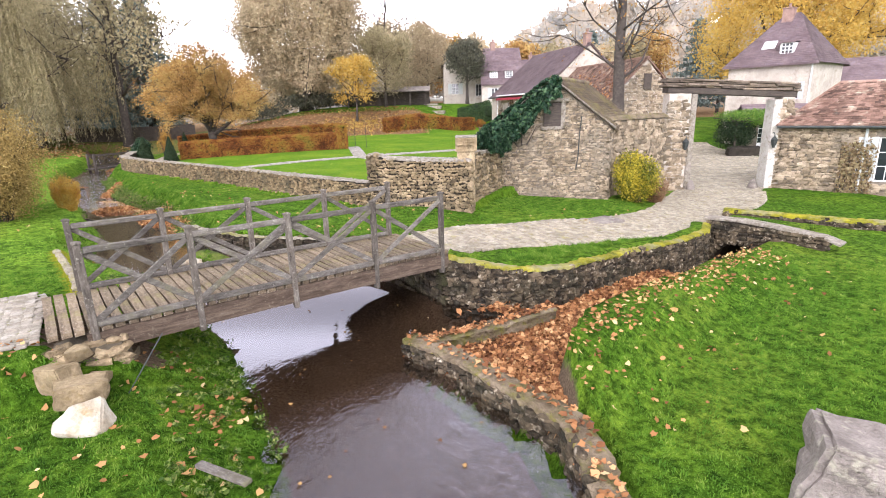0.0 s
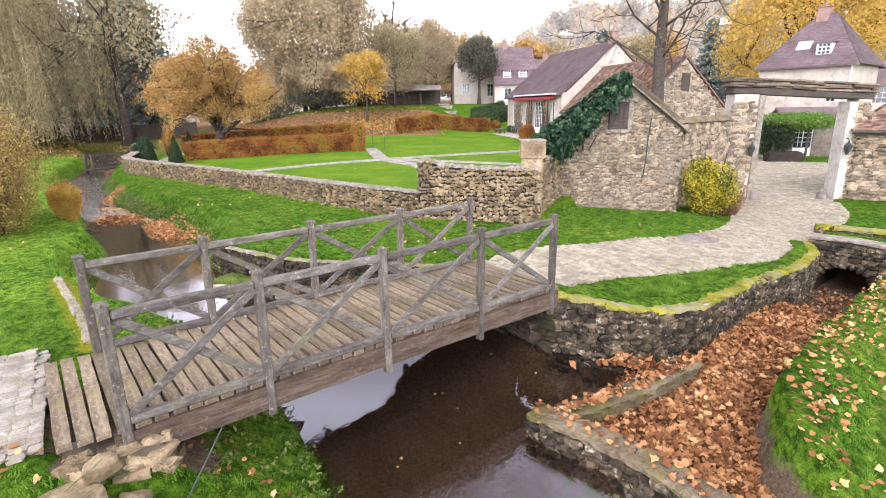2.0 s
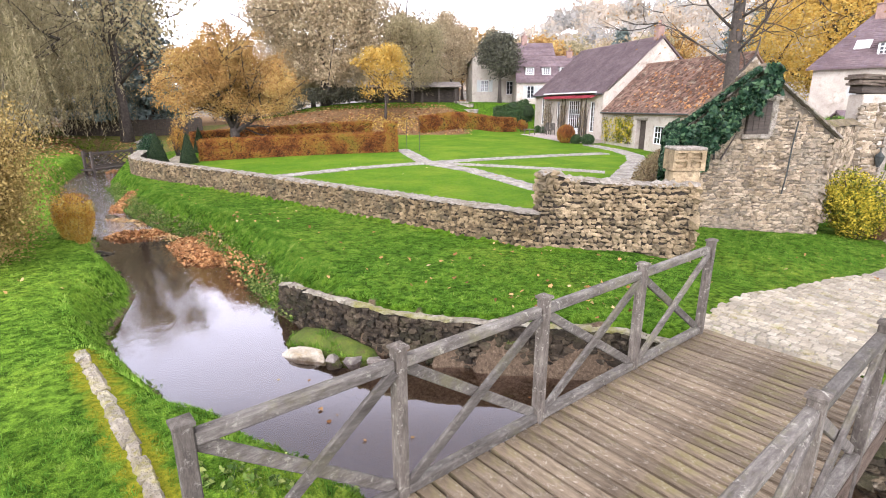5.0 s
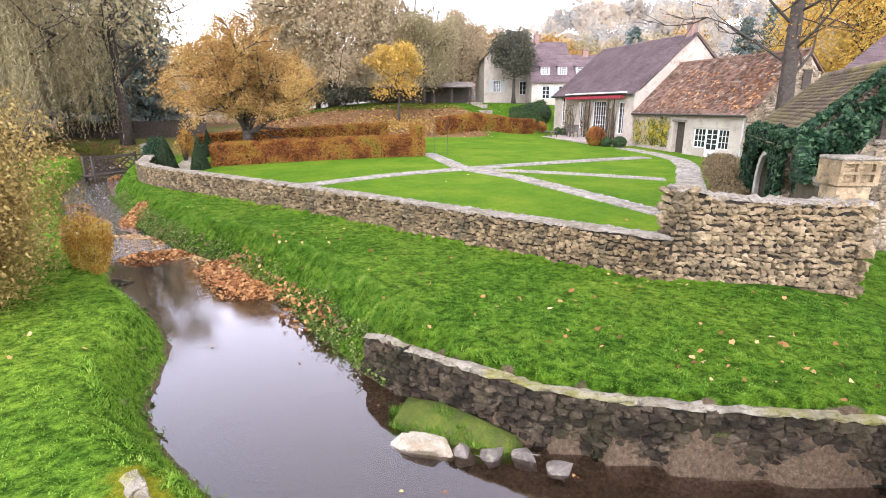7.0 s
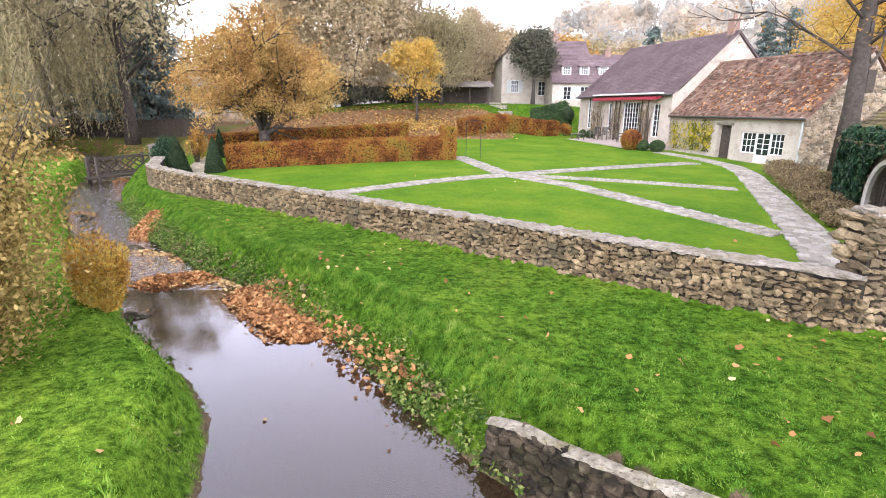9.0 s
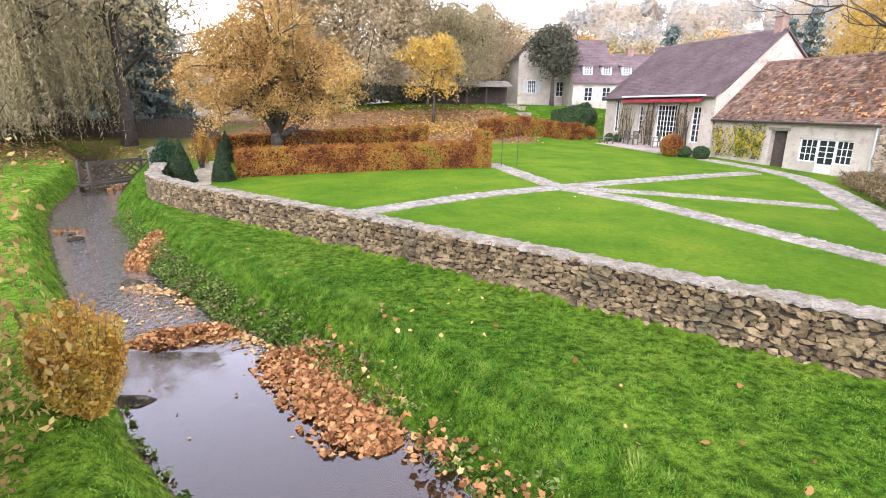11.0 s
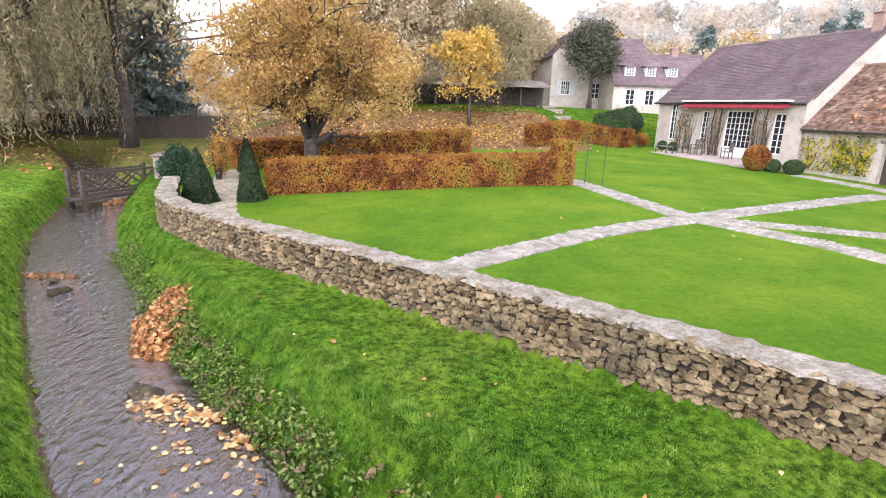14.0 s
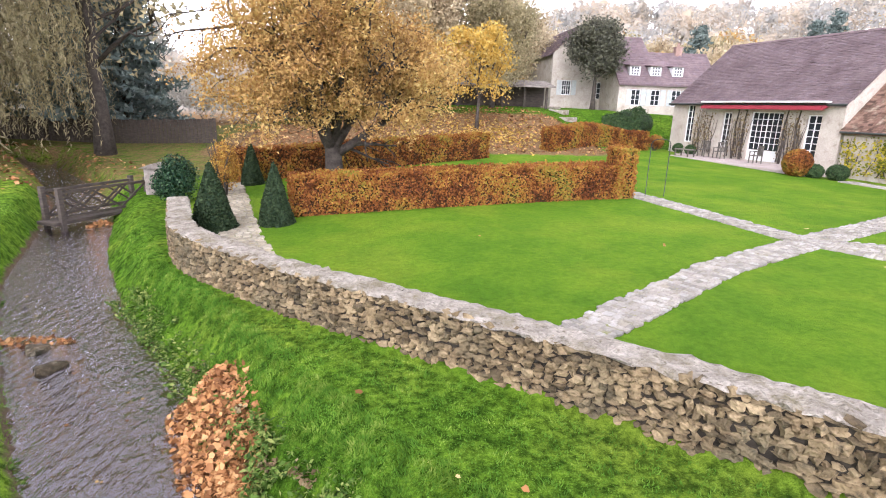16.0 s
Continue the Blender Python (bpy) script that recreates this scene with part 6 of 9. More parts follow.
part("back_wall", Geo().box(-0.2, 2.2, -0.5, 9.5, 2.4, 2.6).mesh("back_wall", M_DARKWOOD), shed)

# steps up the slope
for k in range(8):
    t = k / 7
    x, y = 1.0 - 2.8 * t, 56.5 + 7.0 * t
    st = thing("garden_step", "rough stone garden step in the grassy slope", "step", frame_at(x, y, zat(x, y), 0.9, -0.35), "steps up the slope")
    part("tread", Geo().box(-0.8, -0.25, -0.3, 0.8, 0.25, 0.09, 0.03).mesh("tread", M_COPING), st)

# ---- far footbridge ----
fb = thing("small_footbridge", "small dark timber footbridge with lattice rails upstream", "bridge", frame_at(-24.4, 35.95, -0.82, 1.25, 2.75))
FL = 3.1
part("deck", Geo().box(-0.2, 0, -0.1, FL + 0.2, 0.75, 0.0, 0.01).mesh("deck", M_DARKWOOD), fb)
for y in (0.0, 0.7):
    for x in (0.0, FL - 0.1):
        part("post", Geo().box(x, y - 0.05, -0.3, x + 0.14, y + 0.09, 1.0, 0.01).mesh("post", M_DARKWOOD), fb)
    part("top_rail", Geo().box(0.14, y - 0.02, 0.82, FL - 0.1, y + 0.05, 0.9).mesh("top_rail", M_DARKWOOD), fb)
    part("bottom_rail", Geo().box(0.14, y - 0.02, 0.08, FL - 0.1, y + 0.05, 0.15).mesh("bottom_rail", M_DARKWOOD), fb)
    for i in range(3):
        a, b = 0.14 + (FL - 0.24) * i / 3, 0.14 + (FL - 0.24) * (i + 1) / 3
        part("brace", Geo().beam((a, y, 0.15), (b, y, 0.82), 0.03, 0.06).mesh("brace", M_DARKWOOD), fb)
        part("brace", Geo().beam((a, y + 0.03, 0.82), (b, y + 0.03, 0.15), 0.03, 0.06).mesh("brace", M_DARKWOOD), fb)

# dark board fence at the foot of the wood
fence_a, fence_b = Vector((-40.0, 57.0, 0)), Vector((-25.5, 53.5, 0))
fence = thing("board_fence", "dark weathered board fence at the foot of the wood", "fence", Matrix.Translation((-40.0, 57.0, 0)))
rngf = np.random.default_rng(41)
fd = (fence_b - fence_a)
plank = Geo().box(-0.11, -0.015, 0, 0.11, 0.015, 1.5).mesh("board", M_DARKWOOD)
for k in range(60):
    q = fd * (k / 59)
    part("board", plank, fence, m=Matrix.Translation((q.x, q.y, zat(q.x - 40.0, q.y + 57.0) - 0.05 + rngf.normal(0, 0.03))) @ Matrix.Rotation(math.atan2(fd.y, fd.x) + rngf.normal(0, 0.03), 4, "Z"))
for z in (0.4, 1.15):
    part("fence_rail", Geo().beam((0, 0.04, zat(-40, 57) + z), (fd.x, fd.y + 0.04, zat(-25.5, 53.5) + z), 0.05, 0.09).mesh("fence_rail", M_DARKWOOD), fence)

# ivy pier at the end of the garden wall
pier = thing("gate_pier", "grey stone pier with ivy and a small pitched cap", "pillar", Matrix.Translation((-22.6, 38.4, -0.4)))
part("shaft", Geo().box(-0.3, -0.3, -0.3, 0.3, 0.3, 0.95, 0.03).mesh("shaft", M_ROCK), pier)
part("cap", Geo().add([(-0.4, -0.4, 0.95), (0.4, -0.4, 0.95), (0.4, 0.4, 0.95), (-0.4, 0.4, 0.95), (0, -0.4, 1.1), (0, 0.4, 1.1)], [(0, 1, 4), (2, 3, 5), (0, 4, 5, 3), (1, 2, 5, 4), (0, 3, 2, 1)]).mesh("cap", M_ROCK), pier)

# ---- paths ----
def cobbled(name, label, lines_w, seed, lift=0.02, size=(0.13, 0.24), limit=300, near=None, clip=None, stones=None, relief=0.05):
    """Stone setts in rows across each (line, width), over a thin bed."""
    rng = np.random.default_rng(seed)
    root = thing(name, label, "path", kind="structure")
    places, V, F = [], [], []
    for line, width in lines_w:
        t, Q, d = along(line, 0.2)
        w = np.interp(t, np.linspace(0, t[-1], len(np.atleast_1d(width))), np.atleast_1d(width))
        K = 13
        o = len(V)
        for i in range(len(t)):
            for k in range(K):
                s = (k / (K - 1) - 0.5) * w[i]
                x, y = Q[i, 0] + d[i, 1] * s, Q[i, 1] - d[i, 0] * s
                V.append((x, y, lift + 0.012 - (0.05 if k in (0, K - 1) else 0)))
        for i in range(len(t) - 1):
            for k in range(K - 1):
                a = o + i * K + k
                F.append((a, a + 1, a + K + 1, a + K))
        s = 0.0
        while s < t[-1]:
            row = rng.uniform(*size)
            ww = np.interp(s, t, w)
            c = -ww / 2 + rng.uniform(-0.05, 0.05)
            while c < ww / 2:
                b = min(rng.uniform(*size), ww / 2 + 0.03 - c)
                r = s + row / 2 + rng.normal(0, 0.01)
                dx, dy = np.interp(r, t, d[:, 0]), np.interp(r, t, d[:, 1])
                x = np.interp(r, t, Q[:, 0]) + dy * (c + b / 2)
                y = np.interp(r, t, Q[:, 1]) - dx * (c + b / 2)
                if b > 0.05 and rng.random() > 0.03 and (clip is None or clip(x, y)):
                    places.append((x, y, math.atan2(dy, dx) + rng.normal(0, 0.06), row, b))
                c += b
            s += row
    VA = np.array(V)
    VA[:, 2] += height(VA[:, 0], VA[:, 1])
    part("path_bed", mesh_of("path_bed", VA.tolist(), F, M_COBBLEBED, True), root)
    P = np.array(places)
    Z = height(P[:, 0], P[:, 1])
    ms = [Matrix.Translation((x, y, z + lift + 0.0)) @ Matrix.Rotation(a, 4, "Z") @ Matrix.Diagonal((r * 0.93, b * 0.93, relief, 1)) for (x, y, a, r, b), z in zip(places, Z)]
    lay(root, ms, *(stones or (S_COBBLE, S_COBBLE_J)), "cobble", limit, near)
    return root


CROSS = (-5.1, 30.8)
cobbled("garden_path", "narrow pale stone paths crossing the garden lawn", [
    ([(-12.55, 25.95), (-8.4, 29.0), CROSS, (-0.5, 33.2), (5.2, 36.3)], 0.72),
    ([(-6.7, 37.5), (-6.1, 35.0), CROSS, (-3.2, 28.3), (-0.9, 23.0), (-0.2, 21.4)], 0.75),
    ([(-4.5, 30.6), (-1.0, 29.4), (2.6, 28.0)], 0.6)], 5, near=(-11, 26.5), size=(0.09, 0.19), stones=(S_PATH, S_PATH_J))
cobbled("side_path", "wider paved path along the flower bed to the house", [([(-1.6, 17.3), (-0.55, 19.4), (0.45, 21.4), (3.2, 27.2), (5.85, 32.8), (6.7, 35.5), (6.8, 38.5), (6.0, 42.0)], (0.95, 1.0, 1.0, 1.0))], 6, near=(-1, 19), size=(0.12, 0.28), limit=200, stones=(S_PATH, S_PATH_J))
cobbled("yard_path", "worn pale cobbled lane from the footbridge to the gate", [
    ([(-0.95, 11.0), (-0.3, 11.75), (1.0, 12.8), (3.0, 13.7), (5.2, 14.9), (7.2, 16.6), (9.0, 18.7), (10.8, 21.0), (12.3, 23.4)], (1.75, 2.2, 2.5, 2.4, 2.2, 2.4, 3.2, 3.6, 3.4))], 7, near=(1.0, 12.5), size=(0.09, 0.17))
cobbled("bank_path", "pale cobbles at the left foot of the footbridge", [(BANK_PATH, (2.65, 2.75, 2.9, 3.0))], 8, near=(-6.5, 7), size=(0.09, 0.17), limit=300, stones=(S_BANK, S_BANK_J), relief=0.034)
cobbled("yard_paving", "wide cobbled yard behind the gate", [([(12.3, 23.5), (13.6, 26.5), (17.0, 31.5), (20.0, 37.8)], (3.2, 6.5, 13.0, 17.0)), ([(19.3, 38.0), (20.3, 42.0), (21.0, 47.0)], (5.0, 4.0, 3.6))], 10, size=(0.2, 0.32), limit=0)
cobbled("house_path", "gravel-edged stone path in front of the houses", [([(-20.9, 40.5), (-19.9, 37.5), (-18.2, 32.2), (-17.3, 30.0)], 0.9)], 9, limit=50)
# drain cover in the lane
dc = thing("drain_cover", "flat grey slab set into the cobbled lane", "drain cover", frame_at(4.6, 15.4, zat(4.6, 15.4) + 0.02, 0.85, 0.5))
part("slab", Geo().box(-0.55, -0.4, -0.05, 0.55, 0.4, 0.055, 0.01).mesh("slab", M_ROCK), dc)

# terrace of flagstones before the main house
tr = thing("terrace", "pinkish flagstone terrace before the main house", "terrace", frame_at(F0.x + U.x * 1.4, F0.y + U.y * 1.4, 0.2, U.x, U.y), kind="structure")
rngt = np.random.default_rng(4)
flags = [Geo().box(-0.44, -0.34, -0.25, 0.44, 0.34, 0.03, 0.02).mesh("flagstone", M_CLAY)]
for i in range(13):
    for j in range(4):
        part("flagstone", flags[0], tr, m=Matrix.Translation((0.5 + 0.9 * i + 0.2 * (j % 2), -0.4 - 0.7 * j, rngt.normal(0, 0.005))))

# ---- leaves and trees ----
def leaf_cards(P, size, rng, up=None, aspect=0.6, droop=None, corners=4):
    """One small leaf of three or four corners at each point, turned at random or near the normals given."""
    n = len(P)
    size = np.broadcast_to(size, n) * rng.uniform(0.7, 1.3, n)
    nr = rng.normal(size=(n, 3))
    if up is not None:
        nr = nr * 0.55 + up
    nr /= np.linalg.norm(nr, axis=1)[:, None] + 1e-9
    t = np.cross(nr, rng.normal(size=(n, 3)))
    if droop is not None:
        t = t * 0.35 + droop
        t -= nr * (t * nr).sum(1)[:, None]
    t /= np.linalg.norm(t, axis=1)[:, None] + 1e-9
    b = np.cross(nr, t)
    L, Wd = (t * size[:, None]), (b * size[:, None] * aspect * 0.5)
    bend = nr * (size * 0.12)[:, None]
    if corners == 3:
        V = np.stack([P - L * 0.5 + Wd * 0.4, P + L * 0.6, P - Wd * 1.5 - L * 0.2 + bend], 1).reshape(-1, 3)
        return V, np.arange(3 * n).reshape(n, 3)
    V = np.stack([P - L * 0.5, P + Wd - L * 0.05 + bend, P + L * 0.5, P - Wd - L * 0.05 + bend], 1).reshape(-1, 3)
    F = np.arange(4 * n).reshape(n, 4)
    return V, F


def grow(rng, base, height_, trunk_r, lean=(0, 0), fork=0.3, spread=0.8, limbs=7, levels=2, kids=4, droop=0.0, reach=1.0, limb_r=0.5):
    """Trunk and limbs as one solid, and the points along the outer twigs."""
    g, tips = Geo(), []
    base = np.array(base, float)
    top = base + np.array([lean[0], lean[1], height_ * 0.85])
    n = 7
    ts = np.linspace(0, 1, n)
    path = [base + (top - base) * t + np.array([rng.normal(0, 0.02), rng.normal(0, 0.02), 0]) * height_ * 0.5 * t for t in ts]
    rad = [trunk_r * (1.25 if t == 0 else 1 - 0.85 * t) for t in ts]
    g.tube(path, rad, 9)

    def limb(p, d, length, r, level):
        k = 5 if level < 2 else 4
        pts, q = [p], p.copy()
        dd = d / np.linalg.norm(d)
        for _ in range(k - 1):
            dd = dd + rng.normal(0, 0.16, 3) + np.array([0, 0, 0.10 - droop])
            dd /= np.linalg.norm(dd)
            q = q + dd * length / (k - 1)
            pts.append(q.copy())
        g.tube(pts, np.linspace(r, r * 0.25, k).tolist(), (6, 4, 3)[min(level, 2)])
        if level >= levels:
            tips.extend(pts[1:])
            return
        for j in range(kids):
            i = rng.integers(1, k)
            a = rng.normal(0, 1, 3)
            nd = dd * 0.6 + a * 0.7 * spread + np.array([0, 0, 0.15])
            limb(pts[i], nd, length * rng.uniform(0.45, 0.7), r * 0.5, level + 1)
        tips.append(pts[-1])

    for j in range(limbs):
        t = fork + (0.95 - fork) * (j + 0.5) / limbs
        i = t * (n - 1)
        p = path[int(i)] + (path[min(int(i) + 1, n - 1)] - path[int(i)]) * (i - int(i))
        a = 2.4 * j + rng.uniform(-0.4, 0.4)
        d = np.array([math.cos(a) * spread, math.sin(a) * spread, rng.uniform(0.35, 0.9)])
        limb(p, d, height_ * 0.42 * reach * (1.15 - 0.6 * t), trunk_r * limb_r * (1.1 - 0.6 * t), 0)
    return g, np.array(tips)


def tree(name, label, x, y, h, r, leaf, n, size, seed, trunk_r=0.2, z=None, fork=0.25, clump=0.55, squash=1.0, center=0.6, bark=None, limbs=8, droop=0.0, reach=1.0, fill=0.35, group="", aspect=0.6, limb_r=0.5):
    """A tree with trunk and limbs and a crown of separate leaves in clumps."""
    rng = np.random.default_rng(seed)
    z0 = zat(x, y) - 0.1 if z is None else z
    root = thing(name, label, "tree", Matrix.Translation((x, y, z0)), group)
    g, tips = grow(rng, (0, 0, 0), h, trunk_r, fork=fork, limbs=limbs, droop=droop, reach=reach, spread=0.9, limb_r=limb_r)
    c = np.array([0, 0, h * center])
    # draw the twigs towards the crown's outline
    q = (tips - c) / np.array([r, r, h * (1 - center) * squash])
    m = np.linalg.norm(q, axis=1)
    tips = np.where((m > 1)[:, None], c + q / np.maximum(m, 1)[:, None] * rng.uniform(0.72, 1.13, (len(m), 1)) * np.array([r, r, h * (1 - center) * squash]), tips)
    part("trunk", g.mesh("trunk", bark or M_BARK, True), root)
    if n:
        k = int(n * fill)
        extra = rng.normal(size=(max(3, k // 40), 3))
        extra /= np.linalg.norm(extra, axis=1)[:, None]
        extra = c + extra * rng.uniform(0.55, 0.97, (len(extra), 1)) * np.array([r, r, h * (1 - center) * squash])
        extra = extra[extra[:, 2] > h * 0.18]
        centres = np.vstack([tips, extra])
        P = centres[rng.integers(len(centres), size=n)] + rng.normal(0, clump, (n, 3)) * (1, 1, 0.75)
        V, F = leaf_cards(P, size * 1.15, rng, aspect=aspect * 1.1, corners=3)
        part("crown", fast_mesh("crown", V, F, leaf), root)
    return root


def willow(label, x, y, h, r, seed, strands=900, trunk_r=0.4):
    rng = np.random.default_rng(seed)
    root = thing("willow", label, "tree", Matrix.Translation((x, y, zat(x, y) - 0.1)))
    g, tips = grow(rng, (0, 0, 0), h, trunk_r, fork=0.22, limbs=9, reach=1.15, spread=1.0)
    part("trunk", g.mesh("trunk", M_BARK, True), root)
    P, D = [], []
    hi = tips[tips[:, 2] > h * 0.35]
    for k in range(strands):
        p = hi[rng.integers(len(hi))] + rng.normal(0, 0.5, 3)
        out = np.array([p[0], p[1], 0]) / (math.hypot(p[0], p[1]) + 0.1)
        L = (0.2 + 0.76 * rng.beta(1.6, 1.3)) * p[2]
        m = int(L / 0.13)
        t = np.linspace(0, 1, m)[:, None]
        q = p + out * (0.5 * np.sqrt(t)) * rng.uniform(0.5, 2.0) + np.array([0, 0, -L]) * t ** 1.15 + rng.normal(0, 0.05, (m, 3))
        P.append(q)
    P = np.vstack(P)
    V, F = leaf_cards(P, 0.27, rng, aspect=0.17, droop=np.array([0, 0, -1.0]), corners=3)
    part("crown", fast_mesh("crown", V, F, L_OLIVE), root)


def conifer(label, x, y, h, r, seed, leaf=None, n=6200, size=0.54):
    rng = np.random.default_rng(seed)
    root = thing("conifer", label, "tree", Matrix.Translation((x, y, zat(x, y) - 0.1)), "conifers")
    g = Geo().tube([(0, 0, 0), (0.05, 0, h * 0.5), (0, 0, h)], [0.28, 0.18, 0.03], 8)
    P = []
    for k in range(46):
        t = 0.12 + 0.86 * k / 46
        a = 2.4 * k
        L = r * (1 - t) ** 0.8 * rng.uniform(0.75, 1.2)
        e = (math.cos(a) * L, math.sin(a) * L, h * t - 0.12 * L)
        g.tube([(0, 0, h * t), e], [0.05, 0.015], 4)
        m = max(3, int(n / 46 * (1.5 - t)))
        s = rng.uniform(0.15, 1.05, (m, 1))
        P.append(np.array([0, 0, h * t]) * (1 - s) + np.array(e) * s + rng.normal(0, 0.28, (m, 3)) * (1, 1, 0.6))
    part("trunk", g.mesh("trunk", M_BARK), root)
    V, F = leaf_cards(np.vstack(P), size, rng, aspect=0.42, corners=3)
    part("crown", fast_mesh("crown", V, F, leaf or L_PINE), root)




def golden_tree(x, y, seed=1):
    """A short forked trunk, many rising limbs, and a broad uneven dome of small leaves in sprays."""
    rng = np.random.default_rng(seed)
    root = thing("golden_tree", "broad old tree with golden-brown autumn leaves behind the hedge", "tree", Matrix.Translation((x, y, zat(x, y) - 0.1)))
    g, C = Geo(), []
    g.tube([(0, 0, 0), (0.03, 0, 0.6), (0, 0.05, 1.4), (-0.05, 0.05, 2.0)], [0.40, 0.30, 0.27, 0.22], 10)
    rx, ry, top = 4.25, 4.2, 7.3

    def bough(p, d, length, r, level):
        n = 6 if level == 0 else 5
        pts, q, dd = [p], np.array(p, float), np.array(d, float) / np.linalg.norm(d)
        for _ in range(n - 1):
            dd = dd + rng.normal(0, 0.13, 3) + np.array([0, 0, 0.05 if level < 2 else -0.10])
            dd /= np.linalg.norm(dd)
            q = q + dd * length / (n - 1)
            pts.append(q.copy())
        g.tube(pts, np.linspace(r, r * 0.3, n).tolist(), (7, 5, 3)[level])
        if level == 2:
            C.extend(pts[1:])
            return
        for j in range((7, 6)[level]):
            i = rng.integers(1, n)
            o = rng.normal(0, 1, 3)
            bough(pts[i], dd * 0.75 + o * 0.75 + np.array([0, 0, 0.1]), length * rng.uniform(0.4, 0.62), r * 0.45, level + 1)

    for j in range(11):
        a = 2.4 * j + rng.uniform(-0.3, 0.3)
        tilt = rng.uniform(0.25, 1.05)
        bough(np.array([0, 0.03, 1.35 + 0.1 * (j % 6)]), (math.cos(a) * math.sin(tilt), math.sin(a) * math.sin(tilt), math.cos(tilt) + 0.15), rng.uniform(3.2, 4.4), rng.uniform(0.11, 0.17), 0)
    part("trunk", g.mesh("trunk", M_BARK, True), root)
    C = np.array(C)
    # sprays in lumps round the dome
    lump = rng.normal(size=(46, 3))
    lump /= np.linalg.norm(lump, axis=1)[:, None]
    lump = lump * rng.uniform(0.55, 0.9, (46, 1)) * (rx, ry, top * 0.48) + (0, 0, top * 0.56)
    lump = lump[lump[:, 2] > 2.3]
    k = rng.integers(len(lump), size=620)
    extra = lump[k] + rng.normal(0, 0.34, (620, 3)) * (1, 1, 0.8)
    C = np.vstack([C, extra])
    q = (C - (0, 0, top * 0.5)) / (rx, ry, top * 0.52)
    C = C[np.linalg.norm(q, axis=1) < 1.06 + 0.08 * wobble(C[:, 0], C[:, 1] + C[:, 2], 1.3)]
    C = C[C[:, 2] > 1.5 + 0.9 * (np.hypot(C[:, 0] - 0.6, C[:, 1]) < 2.0)]
    n = 92000
    P = C[rng.integers(len(C), size=n)] + rng.normal(0, 0.17, (n, 3)) * (1, 1, 0.8)
    V, F = leaf_cards(P, 0.092, rng, aspect=0.66, corners=3)
    part("crown", fast_mesh("crown", V, F, L_GOLD), root)


golden_tree(-16.6, 37.4)
tree("yellow_tree", "small bright yellow tree on the leafy slope", -9.2, 55.0, 6.3, 2.9, L_YELLOW, 6500, 0.16, 2, trunk_r=0.13, fork=0.35, center=0.62, clump=0.24, limbs=10, reach=1.15, fill=0.12)
tree("beech_tree", "large beech with dull brown thinning leaves", -16.2, 63.0, 17.0, 7.4, L_BROWN, 120000, 0.205, 3, trunk_r=0.5, fork=0.12, center=0.5, clump=0.6, fill=0.5, limbs=14, reach=1.25)
tree("bare_tree", "tall leafless tree against the white sky", -8.0, 75.0, 17.0, 4.5, L_BROWN, 900, 0.25, 4, trunk_r=0.3, fork=0.2, limbs=14, reach=0.8)
tree("olive_tree", "medium tree with olive-yellow leaves", -7.0, 62.0, 8.5, 3.0, L_OLIVE, 24000, 0.15, 5, trunk_r=0.2, center=0.55, clump=0.5)
tree("brown_tree", "rounded tree with grey-brown autumn leaves", -2.6, 76.0, 10.5, 4.2, L_BROWN, 24000, 0.2, 6, trunk_r=0.25, center=0.55, clump=0.6)
tree("clipped_tree", "dense dark green round-headed tree before the houses", 2.5, 65.5, 7.2, 2.1, L_PLUM, 11000, 0.2, 7, trunk_r=0.22, center=0.68, squash=1.0, clump=0.35, fill=0.6, fork=0.4)
tree("lime_tree", "big half-bare tree with a few rusty leaves", 10.7, 33.6, 22.0, 6.0, L_RUST, 2600, 0.12, 8, trunk_r=0.42, fork=0.22, center=0.55, clump=0.55, limbs=24, reach=0.5, limb_r=0.22)
tree("plane_tree", "huge golden plane tree behind the mansion", 38.4, 63.0, 18.0, 9.6, L_YELLOW, 80000, 0.21, 9, trunk_r=0.6, center=0.55, clump=0.75, limbs=14, reach=1.2)
tree("bank_tree", "tall dark-trunked tree with sparse yellow-olive leaves", -29.9, 49.5, 16.0, 6.0, L_OLIVE, 6000, 0.26, 11, trunk_r=0.45, fork=0.3, center=0.6, clump=0.6, limbs=12, reach=0.95, limb_r=0.3)
willow("weeping willow with long drooping olive strands", -36.5, 43.0, 15.5, 6.5, 12, 1900, 0.4)
willow("far weeping willow with yellowish strands", -40.0, 52.0, 16.0, 6.0, 13, 1250, 0.35)
for k, (x, y, h, r) in enumerate([(-33.5, 60, 15, 4.0), (-38.5, 63, 16, 4.2), (-36, 66, 17, 4.2), (-34.5, 56, 14, 3.4), (-45, 62, 16, 4.5), (-52, 55, 15, 5), (46, 92, 17, 5), (40, 88, 15, 4.5), (22, 84, 13, 4.2)]):
    conifer("tall dark blue-green conifer at the edge of the wood", x, y, h, r, 100 + k)
